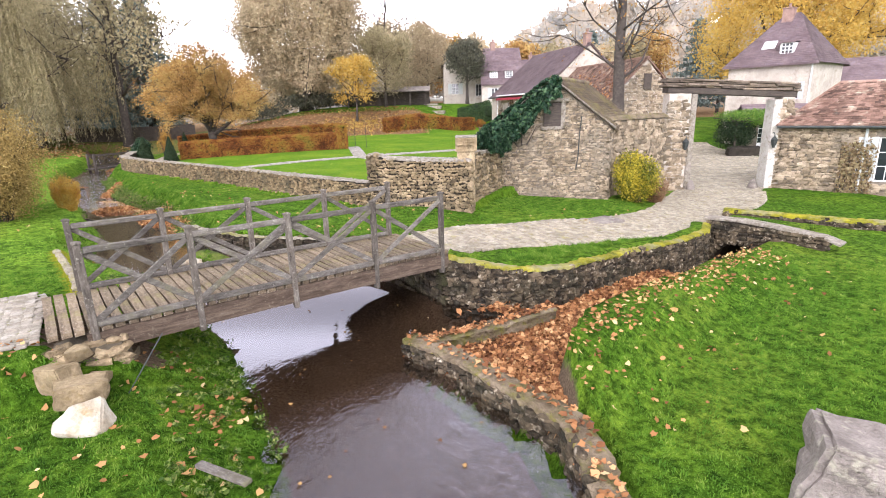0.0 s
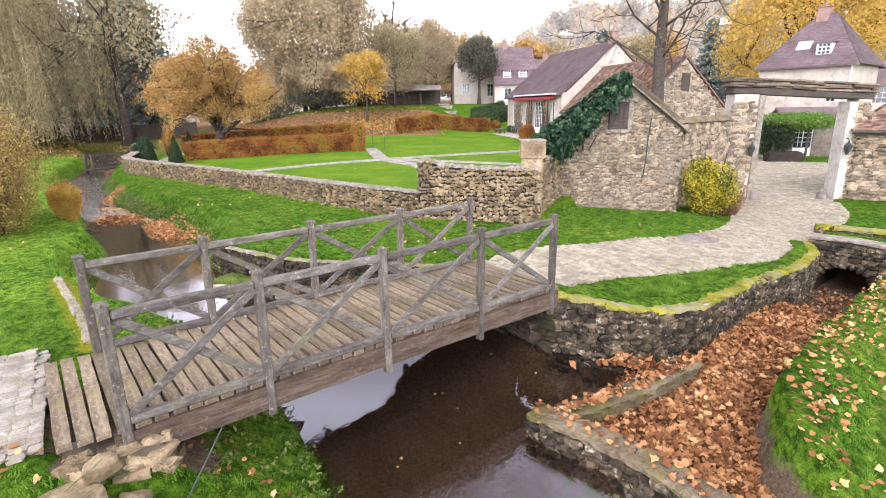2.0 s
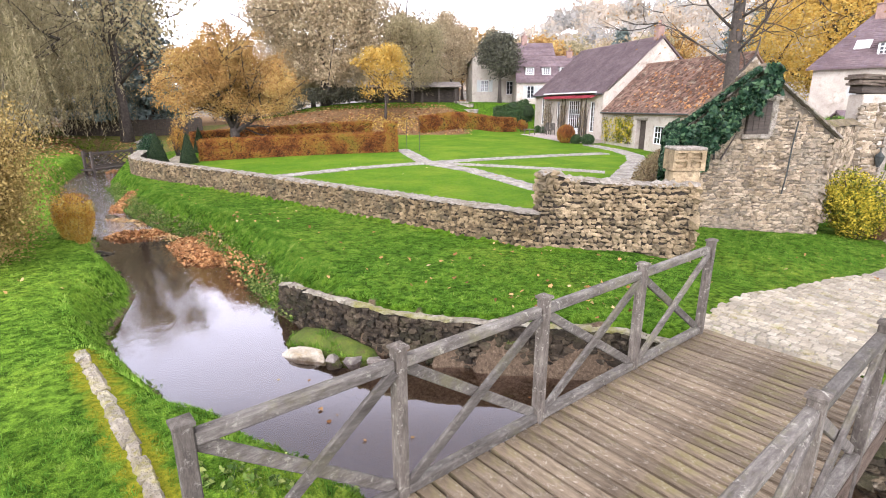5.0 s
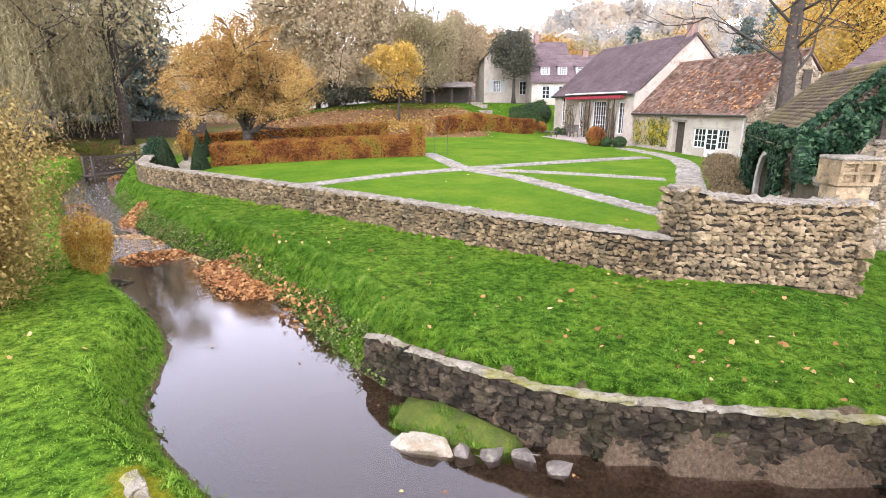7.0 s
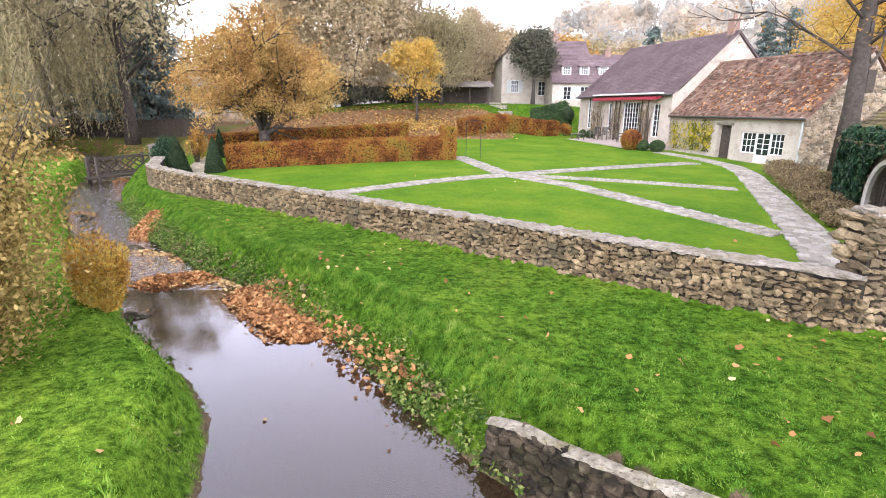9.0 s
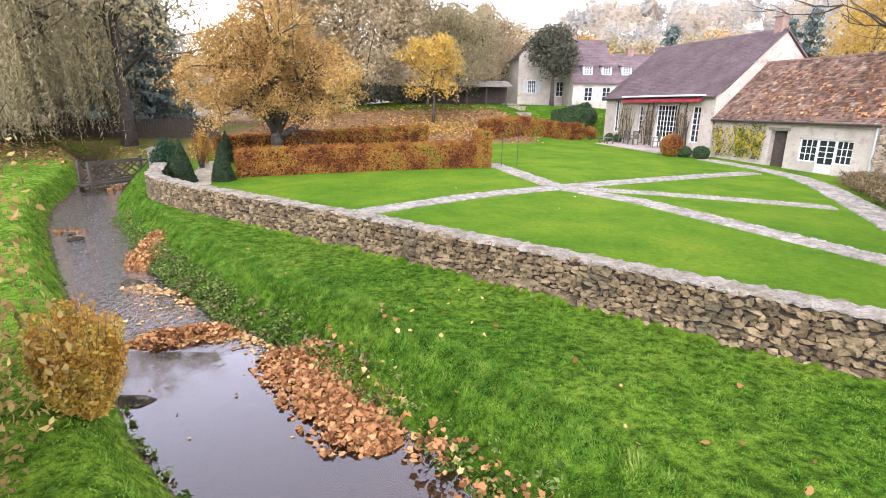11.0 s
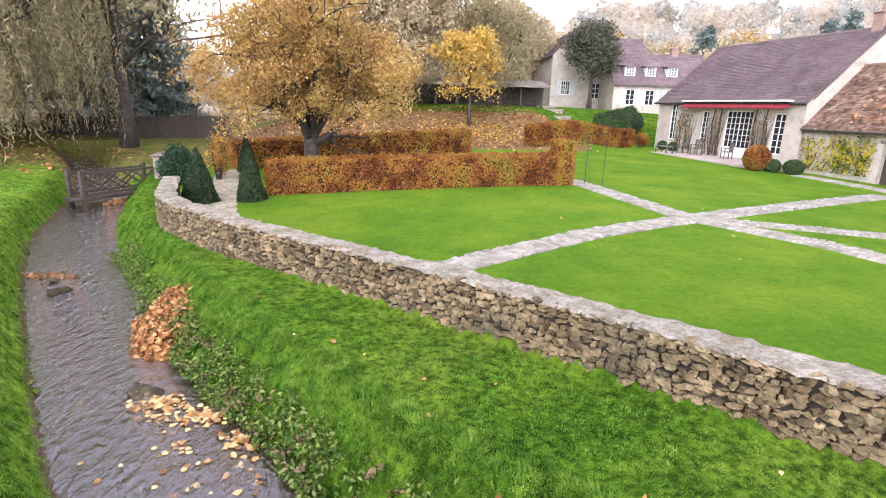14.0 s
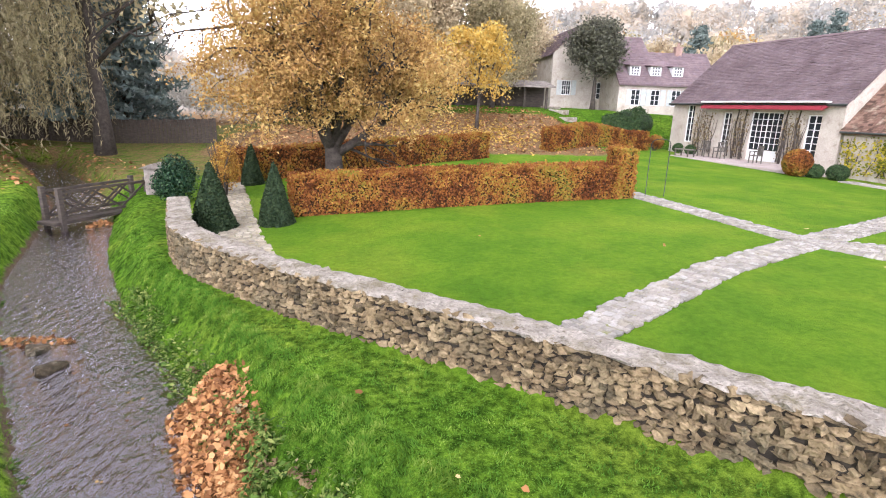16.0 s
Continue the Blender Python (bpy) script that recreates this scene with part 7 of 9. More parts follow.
for k, (x, y, h, r, lf) in enumerate([(-20, 74, 8, 4, L_BROWN), (-42, 72, 16, 6, L_HAZED), (-50, 44, 15, 6, L_OLIVE), (-48, 34, 14, 6, L_HAZED), (-55, 66, 16, 6, L_HAZED), (-60, 50, 17, 7, L_HAZED), (-44, 52, 14, 5.5, L_OLIVE), (-46, 62, 18, 7, L_HAZED), (-53, 52, 17, 7, L_HAZED), (-56, 38, 17, 7, L_HAZED), (-42, 45, 13, 5, L_OLIVE), (-64, 62, 18, 8, L_HAZED)]):
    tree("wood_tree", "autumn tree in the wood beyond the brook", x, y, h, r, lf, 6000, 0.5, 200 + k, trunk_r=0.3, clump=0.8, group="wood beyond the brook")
for k, (x, y, h, r, lf) in enumerate([(12, 92, 11, 4.5, L_GOLD), (18, 98, 12, 5, L_OLIVE), (6, 100, 11, 5, L_BROWN), (25, 100, 12, 5, L_BROWN), (32, 98, 13, 5, L_OLIVE), (15, 78, 8, 3, L_GOLD), (20, 74, 9, 3.5, L_BROWN), (38, 104, 14, 6, L_GOLD), (0, 98, 11, 5, L_RUST), (-9, 95, 13, 6, L_BROWN), (54, 84, 16, 6, L_HAZED)]):
    tree("hill_tree", "autumn tree on the slope behind the houses", x, y, h, r, lf, 4600, 0.45, 300 + k, trunk_r=0.25, clump=0.8, group="trees on the slope")


def far_woods():
    """Wooded hillside with haze put into its leaf colour: crowns far too small and many to count."""
    rng = np.random.default_rng(77)
    P, C = [], []
    for k in range(380):
        a = rng.uniform(-0.15, 1.1) if k % 4 else rng.uniform(-1.3, 0)
        d = rng.uniform(105, 175) if k % 5 < 3 else rng.uniform(172, 214)
        x, y = 5 + math.sin(a) * d, 25 + math.cos(a) * d
        h, r = rng.uniform(8, 14), rng.uniform(4.5, 7.5)
        m = 480
        q = rng.normal(size=(m, 3))
        q /= np.linalg.norm(q, axis=1)[:, None]
        P.append(np.array([x, y, h * 0.55]) + q * rng.uniform(0.6, 1, (m, 1)) * (r * 0.85, r * 0.85, h * 0.48) + rng.normal(0, 0.5, (m, 3)))
        q = rng.normal(size=(64, 3))
        q /= np.linalg.norm(q, axis=1)[:, None]
        C.append(np.array([x, y, h * 0.5]) + q * rng.uniform(0.2, 0.8, (64, 1)) * (r * 0.85, r * 0.85, h * 0.48))
    P, C = np.vstack(P), np.vstack(C)
    for a in (P, C):
        a[:, 2] += height(a[:, 0], a[:, 1])
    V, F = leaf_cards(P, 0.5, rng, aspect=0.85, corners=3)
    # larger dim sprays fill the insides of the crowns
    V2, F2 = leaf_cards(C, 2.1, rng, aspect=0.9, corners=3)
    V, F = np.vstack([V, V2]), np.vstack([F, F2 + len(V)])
    tagged(new("far_woods", fast_mesh("far_woods", V, F, L_MIST)), "autumn woods on the far hillside with haze in their colour", "woods", kind="stuff")


# pale, low-contrast stops: distance haze is put into the leaf colour
L_MIST = leafy("haze_paled_autumn_wood", [(0, (0.36, 0.355, 0.345)), (0.35, (0.41, 0.40, 0.37)), (0.6, (0.50, 0.44, 0.365)), (0.8, (0.54, 0.44, 0.33)), (1, (0.45, 0.445, 0.385))], rough=1.0, big=0.09, trans=0.5, w=0.75)
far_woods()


# ---- hedges and shrubs ----
def hedge(label, a, b, wide, high, leaf, n, seed, size=0.09, core_mat=None, lift=0.0, name="hedge", stems=True):
    """A clipped hedge from a to b: dark shade-coloured core and a skin of leaves with a slightly uneven face."""
    rng = np.random.default_rng(seed)
    a, b = np.array(a, float), np.array(b, float)
    u = (b - a) / np.linalg.norm(b - a)
    nn = np.array([-u[1], u[0]])
    L = np.linalg.norm(b - a)
    z0 = min(zat(*a), zat(*b))
    root = thing(name, label, "hedge", Matrix.Translation((a[0], a[1], 0)))
    area = [L * high, L * high, L * wide, wide * high, wide * high]
    pick = rng.choice(5, size=n, p=np.array(area) / sum(area))
    s, w, h = rng.uniform(0, L, n), rng.uniform(0, wide, n), rng.uniform(0, 1, n) ** 0.9 * high
    w = np.where(pick == 0, 0, np.where(pick == 1, wide, w))
    h = np.where(pick == 2, high, h)
    s = np.where(pick == 3, 0, np.where(pick == 4, L, s))
    up = np.zeros((n, 3))
    for k, v in ((0, (-nn[0], -nn[1], 0.2)), (1, (nn[0], nn[1], 0.2)), (2, (0, 0, 1)), (3, (-u[0], -u[1], 0)), (4, (u[0], u[1], 0))):
        up[pick == k] = v
    P = np.stack([u[0] * s + nn[0] * w, u[1] * s + nn[1] * w, h], 1)
    P += up * (0.05 * wobble(s, h + w, 2.2, seed) + 0.05 * wobble(s, h + w, 7.0, seed + 2) + rng.normal(0, 0.04, n))[:, None] - up * 0.04
    gz = height(P[:, 0] + a[0], P[:, 1] + a[1])
    P[:, 2] += gz + lift
    V, F = leaf_cards(P, size, rng, up=up * 0.8, aspect=0.75)
    part("foliage", fast_mesh("foliage", V, F, leaf), root)
    g = Geo()
    k = max(2, int(L / 1.5))
    for i in range(k):
        p, q = a + u * (L * i / k + (0.08 if i == 0 else 0)), a + u * (L * (i + 1) / k - (0.08 if i == k - 1 else 0))
        zz = zat(*((p + q) / 2)) + lift
        c = [p + nn * 0.08, q + nn * 0.08, q + nn * (wide - 0.08), p + nn * (wide - 0.08)]
        g.add([(x - a[0], y - a[1], zz - 0.15) for x, y in c] + [(x - a[0], y - a[1], zz + high - 0.08) for x, y in c], [(0, 3, 2, 1), (4, 5, 6, 7), (0, 1, 5, 4), (1, 2, 6, 5), (2, 3, 7, 6), (3, 0, 4, 7)])
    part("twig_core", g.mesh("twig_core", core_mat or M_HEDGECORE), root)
    return root


# nearly black cores: shade deep among the leaves is put into their colour
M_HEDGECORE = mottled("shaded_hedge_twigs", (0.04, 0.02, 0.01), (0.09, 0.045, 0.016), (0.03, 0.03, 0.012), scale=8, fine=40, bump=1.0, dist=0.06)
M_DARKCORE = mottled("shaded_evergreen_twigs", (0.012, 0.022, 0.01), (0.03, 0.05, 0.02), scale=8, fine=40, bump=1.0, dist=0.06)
hedge("long clipped copper beech hedge turning from rust to green", (-17.35, 33.95), (-7.25, 36.1), 1.0, 1.08, L_HEDGE, 52000, 1, 0.068)
hedge("taller clipped end of the copper beech hedge", (-7.5, 36.0), (-6.85, 36.15), 0.75, 1.6, L_HEDGE, 5200, 2, 0.075)
hedge("back row of clipped copper beech hedge", (-20.4, 40.2), (-9.6, 47.6), 0.9, 1.25, L_HEDGE, 26000, 3, 0.095)
hedge("clipped copper beech hedge below the leafy slope", (-5.6, 49.6), (2.9, 55.2), 0.9, 1.25, L_HEDGE, 20000, 4, 0.1)
hedge("dark clipped evergreen hedge beside the steps", (1.6, 58.6), (5.2, 60.0), 1.2, 1.5, L_DARK, 6000, 5, 0.15, M_DARKCORE)


def shrub(name, label, x, y, r, h, leaf, n, size, seed, core_=None, z=None, shape="ball", twigs=0, group="", lumps=9):
    """A bush: many leaves over lumpy overlapping masses, with stems inside."""
    rng = np.random.default_rng(seed)
    z0 = zat(x, y) if z is None else z
    root = thing(name, label, "shrub", Matrix.Translation((x, y, z0 - 0.04)), group)
    if shape == "cone":
        t = 1 - np.sqrt(rng.uniform(0, 1, n))
        a = rng.uniform(0, 2 * math.pi, n)
        rr = r * (1 - t) ** 0.85 * (1 + 0.05 * np.sin(5 * a + 9 * t)) * rng.uniform(0.9, 1.03, n)
        P = np.stack([rr * np.cos(a), rr * np.sin(a), h * t + 0.03], 1)
        up = np.stack([np.cos(a), np.sin(a), 0.4 + 0 * a], 1)
    else:
        c = rng.normal(size=(lumps, 3))
        c /= np.linalg.norm(c, axis=1)[:, None]
        c = c * np.array([r, r, h * 0.5]) * 0.45 + np.array([0, 0, h * 0.5])
        if shape == "trim":
            c = np.zeros((1, 3)) + (0, 0, h * 0.5)
        q = rng.normal(size=(n, 3))
        q /= np.linalg.norm(q, axis=1)[:, None]
        k = rng.integers(len(c), size=n)
        f = 1.0 if shape == "trim" else 0.62
        P = c[k] + q * np.array([r, r, h * 0.5]) * f * (rng.uniform(0.55, 1.06, (n, 1)) if shape == "ball" else rng.uniform(0.93, 1.04, (n, 1)))
        P[:, 2] = np.abs(P[:, 2])
        up = q
    canes = []
    if shape == "upright":
        for i in range(twigs):
            a, s = rng.uniform(0, 2 * math.pi), rng.uniform(0, 1) ** 0.6
            b = a + rng.normal(0, 0.4)
            z = h * rng.uniform(0.6, 1.1) * (1 - 0.3 * s)
            canes.append([(0.35 * s * r * math.cos(a), 0.35 * s * r * math.sin(a), 0), (0.75 * s * r * math.cos(a), 0.75 * s * r * math.sin(a), z * 0.5), (s * r * math.cos(b), s * r * math.sin(b), z)])
        K, i, f = np.array(canes), rng.integers(twigs, size=n), rng.uniform(0.08, 0.92, (n, 1)) ** 1.3
        P = np.where(f < 0.5, K[i, 0] + (K[i, 1] - K[i, 0]) * 2 * f, K[i, 1] + (K[i, 2] - K[i, 1]) * (2 * f - 1)) + rng.normal(0, 0.035, (n, 3))
        P[:, 2] = np.abs(P[:, 2])
    V, F = leaf_cards(P, size, rng, up=up * 0.7, aspect=0.55)
    part("foliage", fast_mesh("foliage", V, F, leaf), root)
    g = Geo()
    if shape == "cone":
        g.turn([(r * 0.85, 0), (r * 0.62, h * 0.35), (r * 0.3, h * 0.7), (0.02, h * 0.95)], 12)
    elif shape == "trim":
        g.turn([(r * 0.4, 0), (r * 0.9, h * 0.3), (r * 0.92, h * 0.6), (r * 0.55, h * 0.9), (0.02, h * 0.97)], 12)
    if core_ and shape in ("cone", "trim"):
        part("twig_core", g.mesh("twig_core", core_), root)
    else:
        g = Geo()
        for pts in canes:
            g.tube(pts, [0.0055, 0.004, 0.002], 3)
        for i in range(max(6, twigs) if not canes else 0):
            a = rng.uniform(0, 2 * math.pi)
            s = rng.uniform(0.3, 0.95)
            g.tube([(0.12 * r * math.cos(a), 0.12 * r * math.sin(a), 0), (0.5 * s * r * math.cos(a), 0.5 * s * r * math.sin(a), h * 0.5), (s * r * math.cos(a + 0.3), s * r * math.sin(a + 0.3), h * rng.uniform(0.75, 1.05))], [0.025, 0.016, 0.005] if twigs < 30 else [0.008, 0.006, 0.003], 4)
        tagged(part("stem_tangle", g.mesh("stem_tangle", M_CANE if canes else M_BARK), root), kind="stuff")
    return root


shrub("yew_cone", "dark clipped yew cone beside the garden path", -17.6, 33.3, 0.45, 1.6, L_YEW, 5000, 0.075, 1, M_DARKCORE, shape="cone", group="yew cones")
shrub("yew_cone", "dark clipped yew cone beside the garden wall", -19.0, 32.9, 0.55, 1.7, L_YEW, 5000, 0.075, 2, M_DARKCORE, shape="cone", group="yew cones")
shrub("yew_cone", "dark clipped yew cone at the path's far end", -19.9, 40.0, 0.42, 1.6, L_YEW, 3000, 0.085, 3, M_DARKCORE, shape="cone", group="yew cones")
shrub("streamside_bush", "large loose bush with pale olive-yellow leaves on the bank", -13.55, 15.4, 1.7, 3.5, L_BUSH, 42000, 0.062, 4, twigs=90, lumps=18)
shrub("streamside_bush", "tangled brown-green bush on the grassy bank", -15.3, 17.0, 1.5, 2.4, L_BUSH, 9000, 0.09, 5, twigs=20, lumps=12)
shrub("rust_bush", "upright rust and yellow bush at the water's edge", -13.25, 17.75, 0.47, 1.5, L_RUSTBUSH, 22000, 0.048, 6, twigs=170, shape="upright")
shrub("gold_shrub", "yellow-green variegated shrub beside the barn", 7.2, 19.75, 0.95, 2.25, L_LIME, 15000, 0.075, 7, twigs=14, lumps=14)
shrub("red_stem_bush", "bare red-brown twiggy bush beside the lane", 7.95, 19.9, 0.6, 1.35, L_REDTWIG, 1400, 0.045, 8, twigs=260, shape="upright")
shrub("box_ball", "clipped orange and green bush on the terrace edge", 4.7, 43.6, 0.62, 1.3, L_HEDGE, 5000, 0.1, 9, M_DARKCORE, shape="trim")
for k, (x, y, r) in enumerate([(5.3, 43.2, 0.4), (6.0, 42.6, 0.45), (4.9, 54.8, 0.4), (5.1, 53.6, 0.4), (3.3, 60.5, 0.9), (4.6, 60.3, 0.9)]):
    shrub("box_ball", "small dark clipped box ball by the house", x, y, r, r * 1.7, L_DARK, 1800, 0.085, 20 + k, M_DARKCORE, shape="trim", group="box balls")
shrub("orange_shrub", "loose orange and green shrub at the hedge end", 3.4, 55.3, 0.6, 1.1, L_HEDGE, 2500, 0.11, 30, lumps=6)
for k, (x, y, r, h) in enumerate([(2.0, 22.3, 0.5, 0.55), (2.55, 23.5, 0.6, 0.6), (3.2, 24.7, 0.65, 0.65), (3.9, 26.1, 0.75, 0.7), (4.6, 27.5, 0.75, 0.75), (5.3, 28.9, 0.8, 0.75), (6.1, 30.4, 0.8, 0.8), (6.9, 31.9, 0.85, 0.8), (7.7, 33.4, 0.8, 0.7), (5.7, 28.0, 0.6, 0.8), (7.1, 31.0, 0.6, 0.8)]):
    shrub("dry_perennial", "faded brown perennial clump in the flower bed", x, y, r, h, L_DRY, 3200, 0.07, 40 + k, twigs=40, group="flower bed", lumps=9)
shrub("pergola_vine", "green vine over the yard pergola", 22.2, 38.9, 2.9, 1.3, L_GREEN, 12000, 0.11, 60, z=0.75, lumps=16)
shrub("dark_bush", "dark evergreen bush under the leafy pergola", 20.9, 38.9, 1.35, 2.6, L_YEW, 9000, 0.12, 61, z=-0.9, lumps=14)
shrub("pier_ivy_bush", "blue-green ivy bush around the stone pier", -21.3, 36.6, 0.7, 1.5, L_IVY, 6000, 0.085, 62, lumps=16)
shrub("copper_shrub", "loose copper and yellow shrub beside the yew cones", -20.2, 37.6, 0.6, 1.9, L_RUST, 2600, 0.08, 63, twigs=20, lumps=9)
for k, (x, y, r, h) in enumerate([(-22, 61, 4.5, 2.8), (-16, 63, 4, 2.6), (-12, 65, 3, 2.2)]):
    shrub("wood_thicket", "dark thicket at the edge of the wood", x, y, r, h * 0.8, L_PLUM, 3500, 0.25, 70 + k, group="thickets", lumps=12)

for k, (x, y, r, h, lf) in enumerate([(-60, 60, 6, 6, L_HAZED), (-52, 69, 6, 6, L_HAZED), (-44, 77, 6, 6, L_HAZED), (-35, 82, 6, 6, L_HAZED), (-26, 82, 5, 5, L_BROWN), (-19, 76, 4, 4.5, L_BROWN), (-12, 74, 4, 4, L_BROWN), (-67, 46, 6, 6, L_HAZED), (-52, 40, 5, 4, L_HAZED), (-6, 80, 4, 4, L_BROWN)]):
    shrub("wood_thicket", "undergrowth in haze-paled and brown leaf at the edge of the wood", x, y, r, h, lf, 4200, 0.36, 170 + k, group="undergrowth", lumps=14)

# ---- ivy over the barn and the link wall ----
def ivy():
    rng = np.random.default_rng(9)
    root = thing("barn_ivy", "dense dark ivy climbing the barn gable and wall", "ivy")
    P, N = [], []
    W_ = np.array(BARN)

    def put(q, nrm):
        P.append(q @ W_[:3, :3].T + W_[:3, 3])
        N.append(np.tile(nrm, (len(q), 1)))

    # gable: left slope down to the corner
    n = 17000
    s, z = rng.uniform(-0.05, 2.75, n), rng.uniform(0.0, 4.7, n)
    top = BE + (BA - BE) * np.clip(s / (BW / 2), -0.15, 1) + 0.04 + 0.08 * np.sin(9 * s)
    low = 1.35 + 0.95 * np.clip(s, -0.5, 2.6) + 0.3 * wobble(s, z * 0, 2.0, 3) + 0.12 * wobble(s, z, 6.0, 1)
    keep = (z < top) & (z > low) & ~((s > 2.12 + 0.12 * wobble(z, z * 0, 5.0, 2)) & (z < 3.62)) & (s < 2.5)
    s, z = s[keep], z[keep]
    put(np.stack([s, -0.10 - 0.2 * rng.random(len(s)) - 0.2 * (1 + wobble(s, z, 3.1)), z], 1), [0, -1, 0.25])
    # over the left roof edge
    n = 2600
    t, y = rng.uniform(-0.08, 0.96, n), rng.uniform(-0.25, 0.4, n)
    put(np.stack([t * BW / 2 + LEAN * y, y, BE + (BA - BE) * t + 0.03 + 0.12 * rng.random(n)], 1), [-0.5, -0.3, 0.8])
    # curtain on the garden side, open at the doorway
    n = 26000
    d, z = rng.uniform(-0.1, BD - 0.2, n), rng.uniform(-0.2, BE + 0.15, n)
    foot = 0.7 + 0.35 * wobble(d, d * 0, 1.3, 4) - 0.9 * (d < 1.3)
    keep = (z > foot) & ~(((d - dm) / (dr_ + 0.25)) ** 2 + (np.maximum(z - DOOR_H, 0) / (DOOR_R + 0.22)) ** 2 < 1)
    d, z = d[keep], z[keep]
    put(np.stack([LEAN * d - 0.05 - 0.1 * rng.random(len(d)) - 0.06 * (1 + wobble(d, z, 2.6, 2)), d, z], 1), [-0.9, 0.4, 0.25])
    # a fringe creeping up over the eave
    n = 5200
    d, u_ = rng.uniform(0, BD - 0.3, n), rng.random(n) ** 1.7
    u_ *= 0.09 + 0.07 * wobble(d, d * 0, 1.9, 7)
    put(np.stack([LEAN * d - 0.15 + u_ * BW / 2, d, BE - 0.08 + (BA - BE) * u_ + 0.1 + 0.1 * rng.random(n)], 1), [-0.5, 0.1, 0.8])
    # tumbling over the link wall
    n = 5200
    r = rng.uniform(0.25, 1.0, n) ** 0.8
    a, b = np.array([0.9, 17.0]), np.array([2.0, 19.0])
    xy = a + (b - a) * r[:, None]
    side = rng.choice([-1, 1], n)
    top = 1.32 + 0.5 * r ** 2
    z = top + 0.2 - rng.random(n) ** 1.5 * (0.32 + 0.6 * r ** 2)
    off = side * (0.10 + 0.18 * rng.random(n)) + np.where(side < 0, -0.4, 0.0)
    P.append(np.stack([xy[:, 0] + 0.96 * off, xy[:, 1] - 0.27 * off, z], 1))
    N.append(np.stack([0.9 * side, -0.3 + 0 * z, 0.5 + 0 * z], 1))
    V, F = leaf_cards(np.vstack(P), 0.13, rng, up=np.vstack(N) * 0.8, aspect=0.9)
    part("foliage", fast_mesh("foliage", V, F, L_IVY), root)
    g = Geo()
    for k in range(3):
        x = 1.0 + 0.18 * k
        pts = [BARN @ Vector((x + 0.3 * j * (k % 3 - 1) * 0.3, -0.1, 2.0 + (0.5 + 0.1 * k) * j / 4)) for j in range(5)]
        g.tube(pts, [0.03, 0.025, 0.02, 0.015, 0.01], 5)
    tagged(part("stem_tangle", g.mesh("stem_tangle", M_BARK), root), kind="stuff")


ivy()


def wall_vine(name, label, m, x0, x1, z0, z1, leaf, n, seed, size=0.11):
    """A trained climber: stems fanning over a wall, with leaves."""
    rng = np.random.default_rng(seed)
    root = thing(name, label, "climber", m)
    g = Geo()
    P = []
    for k in range(14):
        a = x0 + (x1 - x0) * rng.random()
        b = a + rng.normal(0, (x1 - x0) * 0.2)
        pts = [(a + (b - a) * t + 0.08 * math.sin(5 * t + k), -0.05 - 0.03 * math.sin(3 * t), z0 + (z1 - z0) * t * rng.uniform(0.7, 1.0)) for t in np.linspace(0, 1, 6)]
        g.tube(pts, np.linspace(0.03, 0.008, 6).tolist(), 5)
        P += pts[1:]
    tagged(part("stem_tangle", g.mesh("stem_tangle", M_BARK), root), kind="stuff")
    P = np.array(P)
    Q = P[rng.integers(len(P), size=n)] + rng.normal(0, 0.28, (n, 3)) * (1, 0.1, 1)
    Q[:, 1] = -0.04 - np.abs(Q[:, 1] + 0.05) - 0.1 * rng.random(n)
    Q = Q[(Q[:, 2] > z0) & (Q[:, 2] < z1 + 0.1) & (Q[:, 0] > x0 - 0.1) & (Q[:, 0] < x1 + 0.1)]
    V, F = leaf_cards(Q, size, rng, up=np.tile([0, -1, 0.2], (len(Q), 1)), aspect=0.8)
    part("foliage", fast_mesh("foliage", V, F, leaf), root)


wall_vine("house_vine", "yellowing vine trained along the low house wall", lh, 0.1, 3.6, 0.35, 2.1, L_LIME, 1300, 1, 0.12)
wall_vine("facade_climber", "thin half-bare climber on the main house front", mh, 2.2, 3.6, 0.2, 2.9, L_DRY, 350, 2, 0.12)
wall_vine("facade_climber", "bare brown climber beside the french door", mh, 4.9, 6.1, 0.1, 2.8, L_DRY, 260, 3, 0.11)
wall_vine("facade_climber", "bare brown climber between door and window", mh, 8.3, 9.5, 0.1, 2.8, L_DRY, 260, 4, 0.11)
wall_vine("cottage_climber", "dead brown creeper on the cottage wall", cm, 2.2, 3.2, 0.0, 2.3, L_DRY, 1400, 5, 0.1)

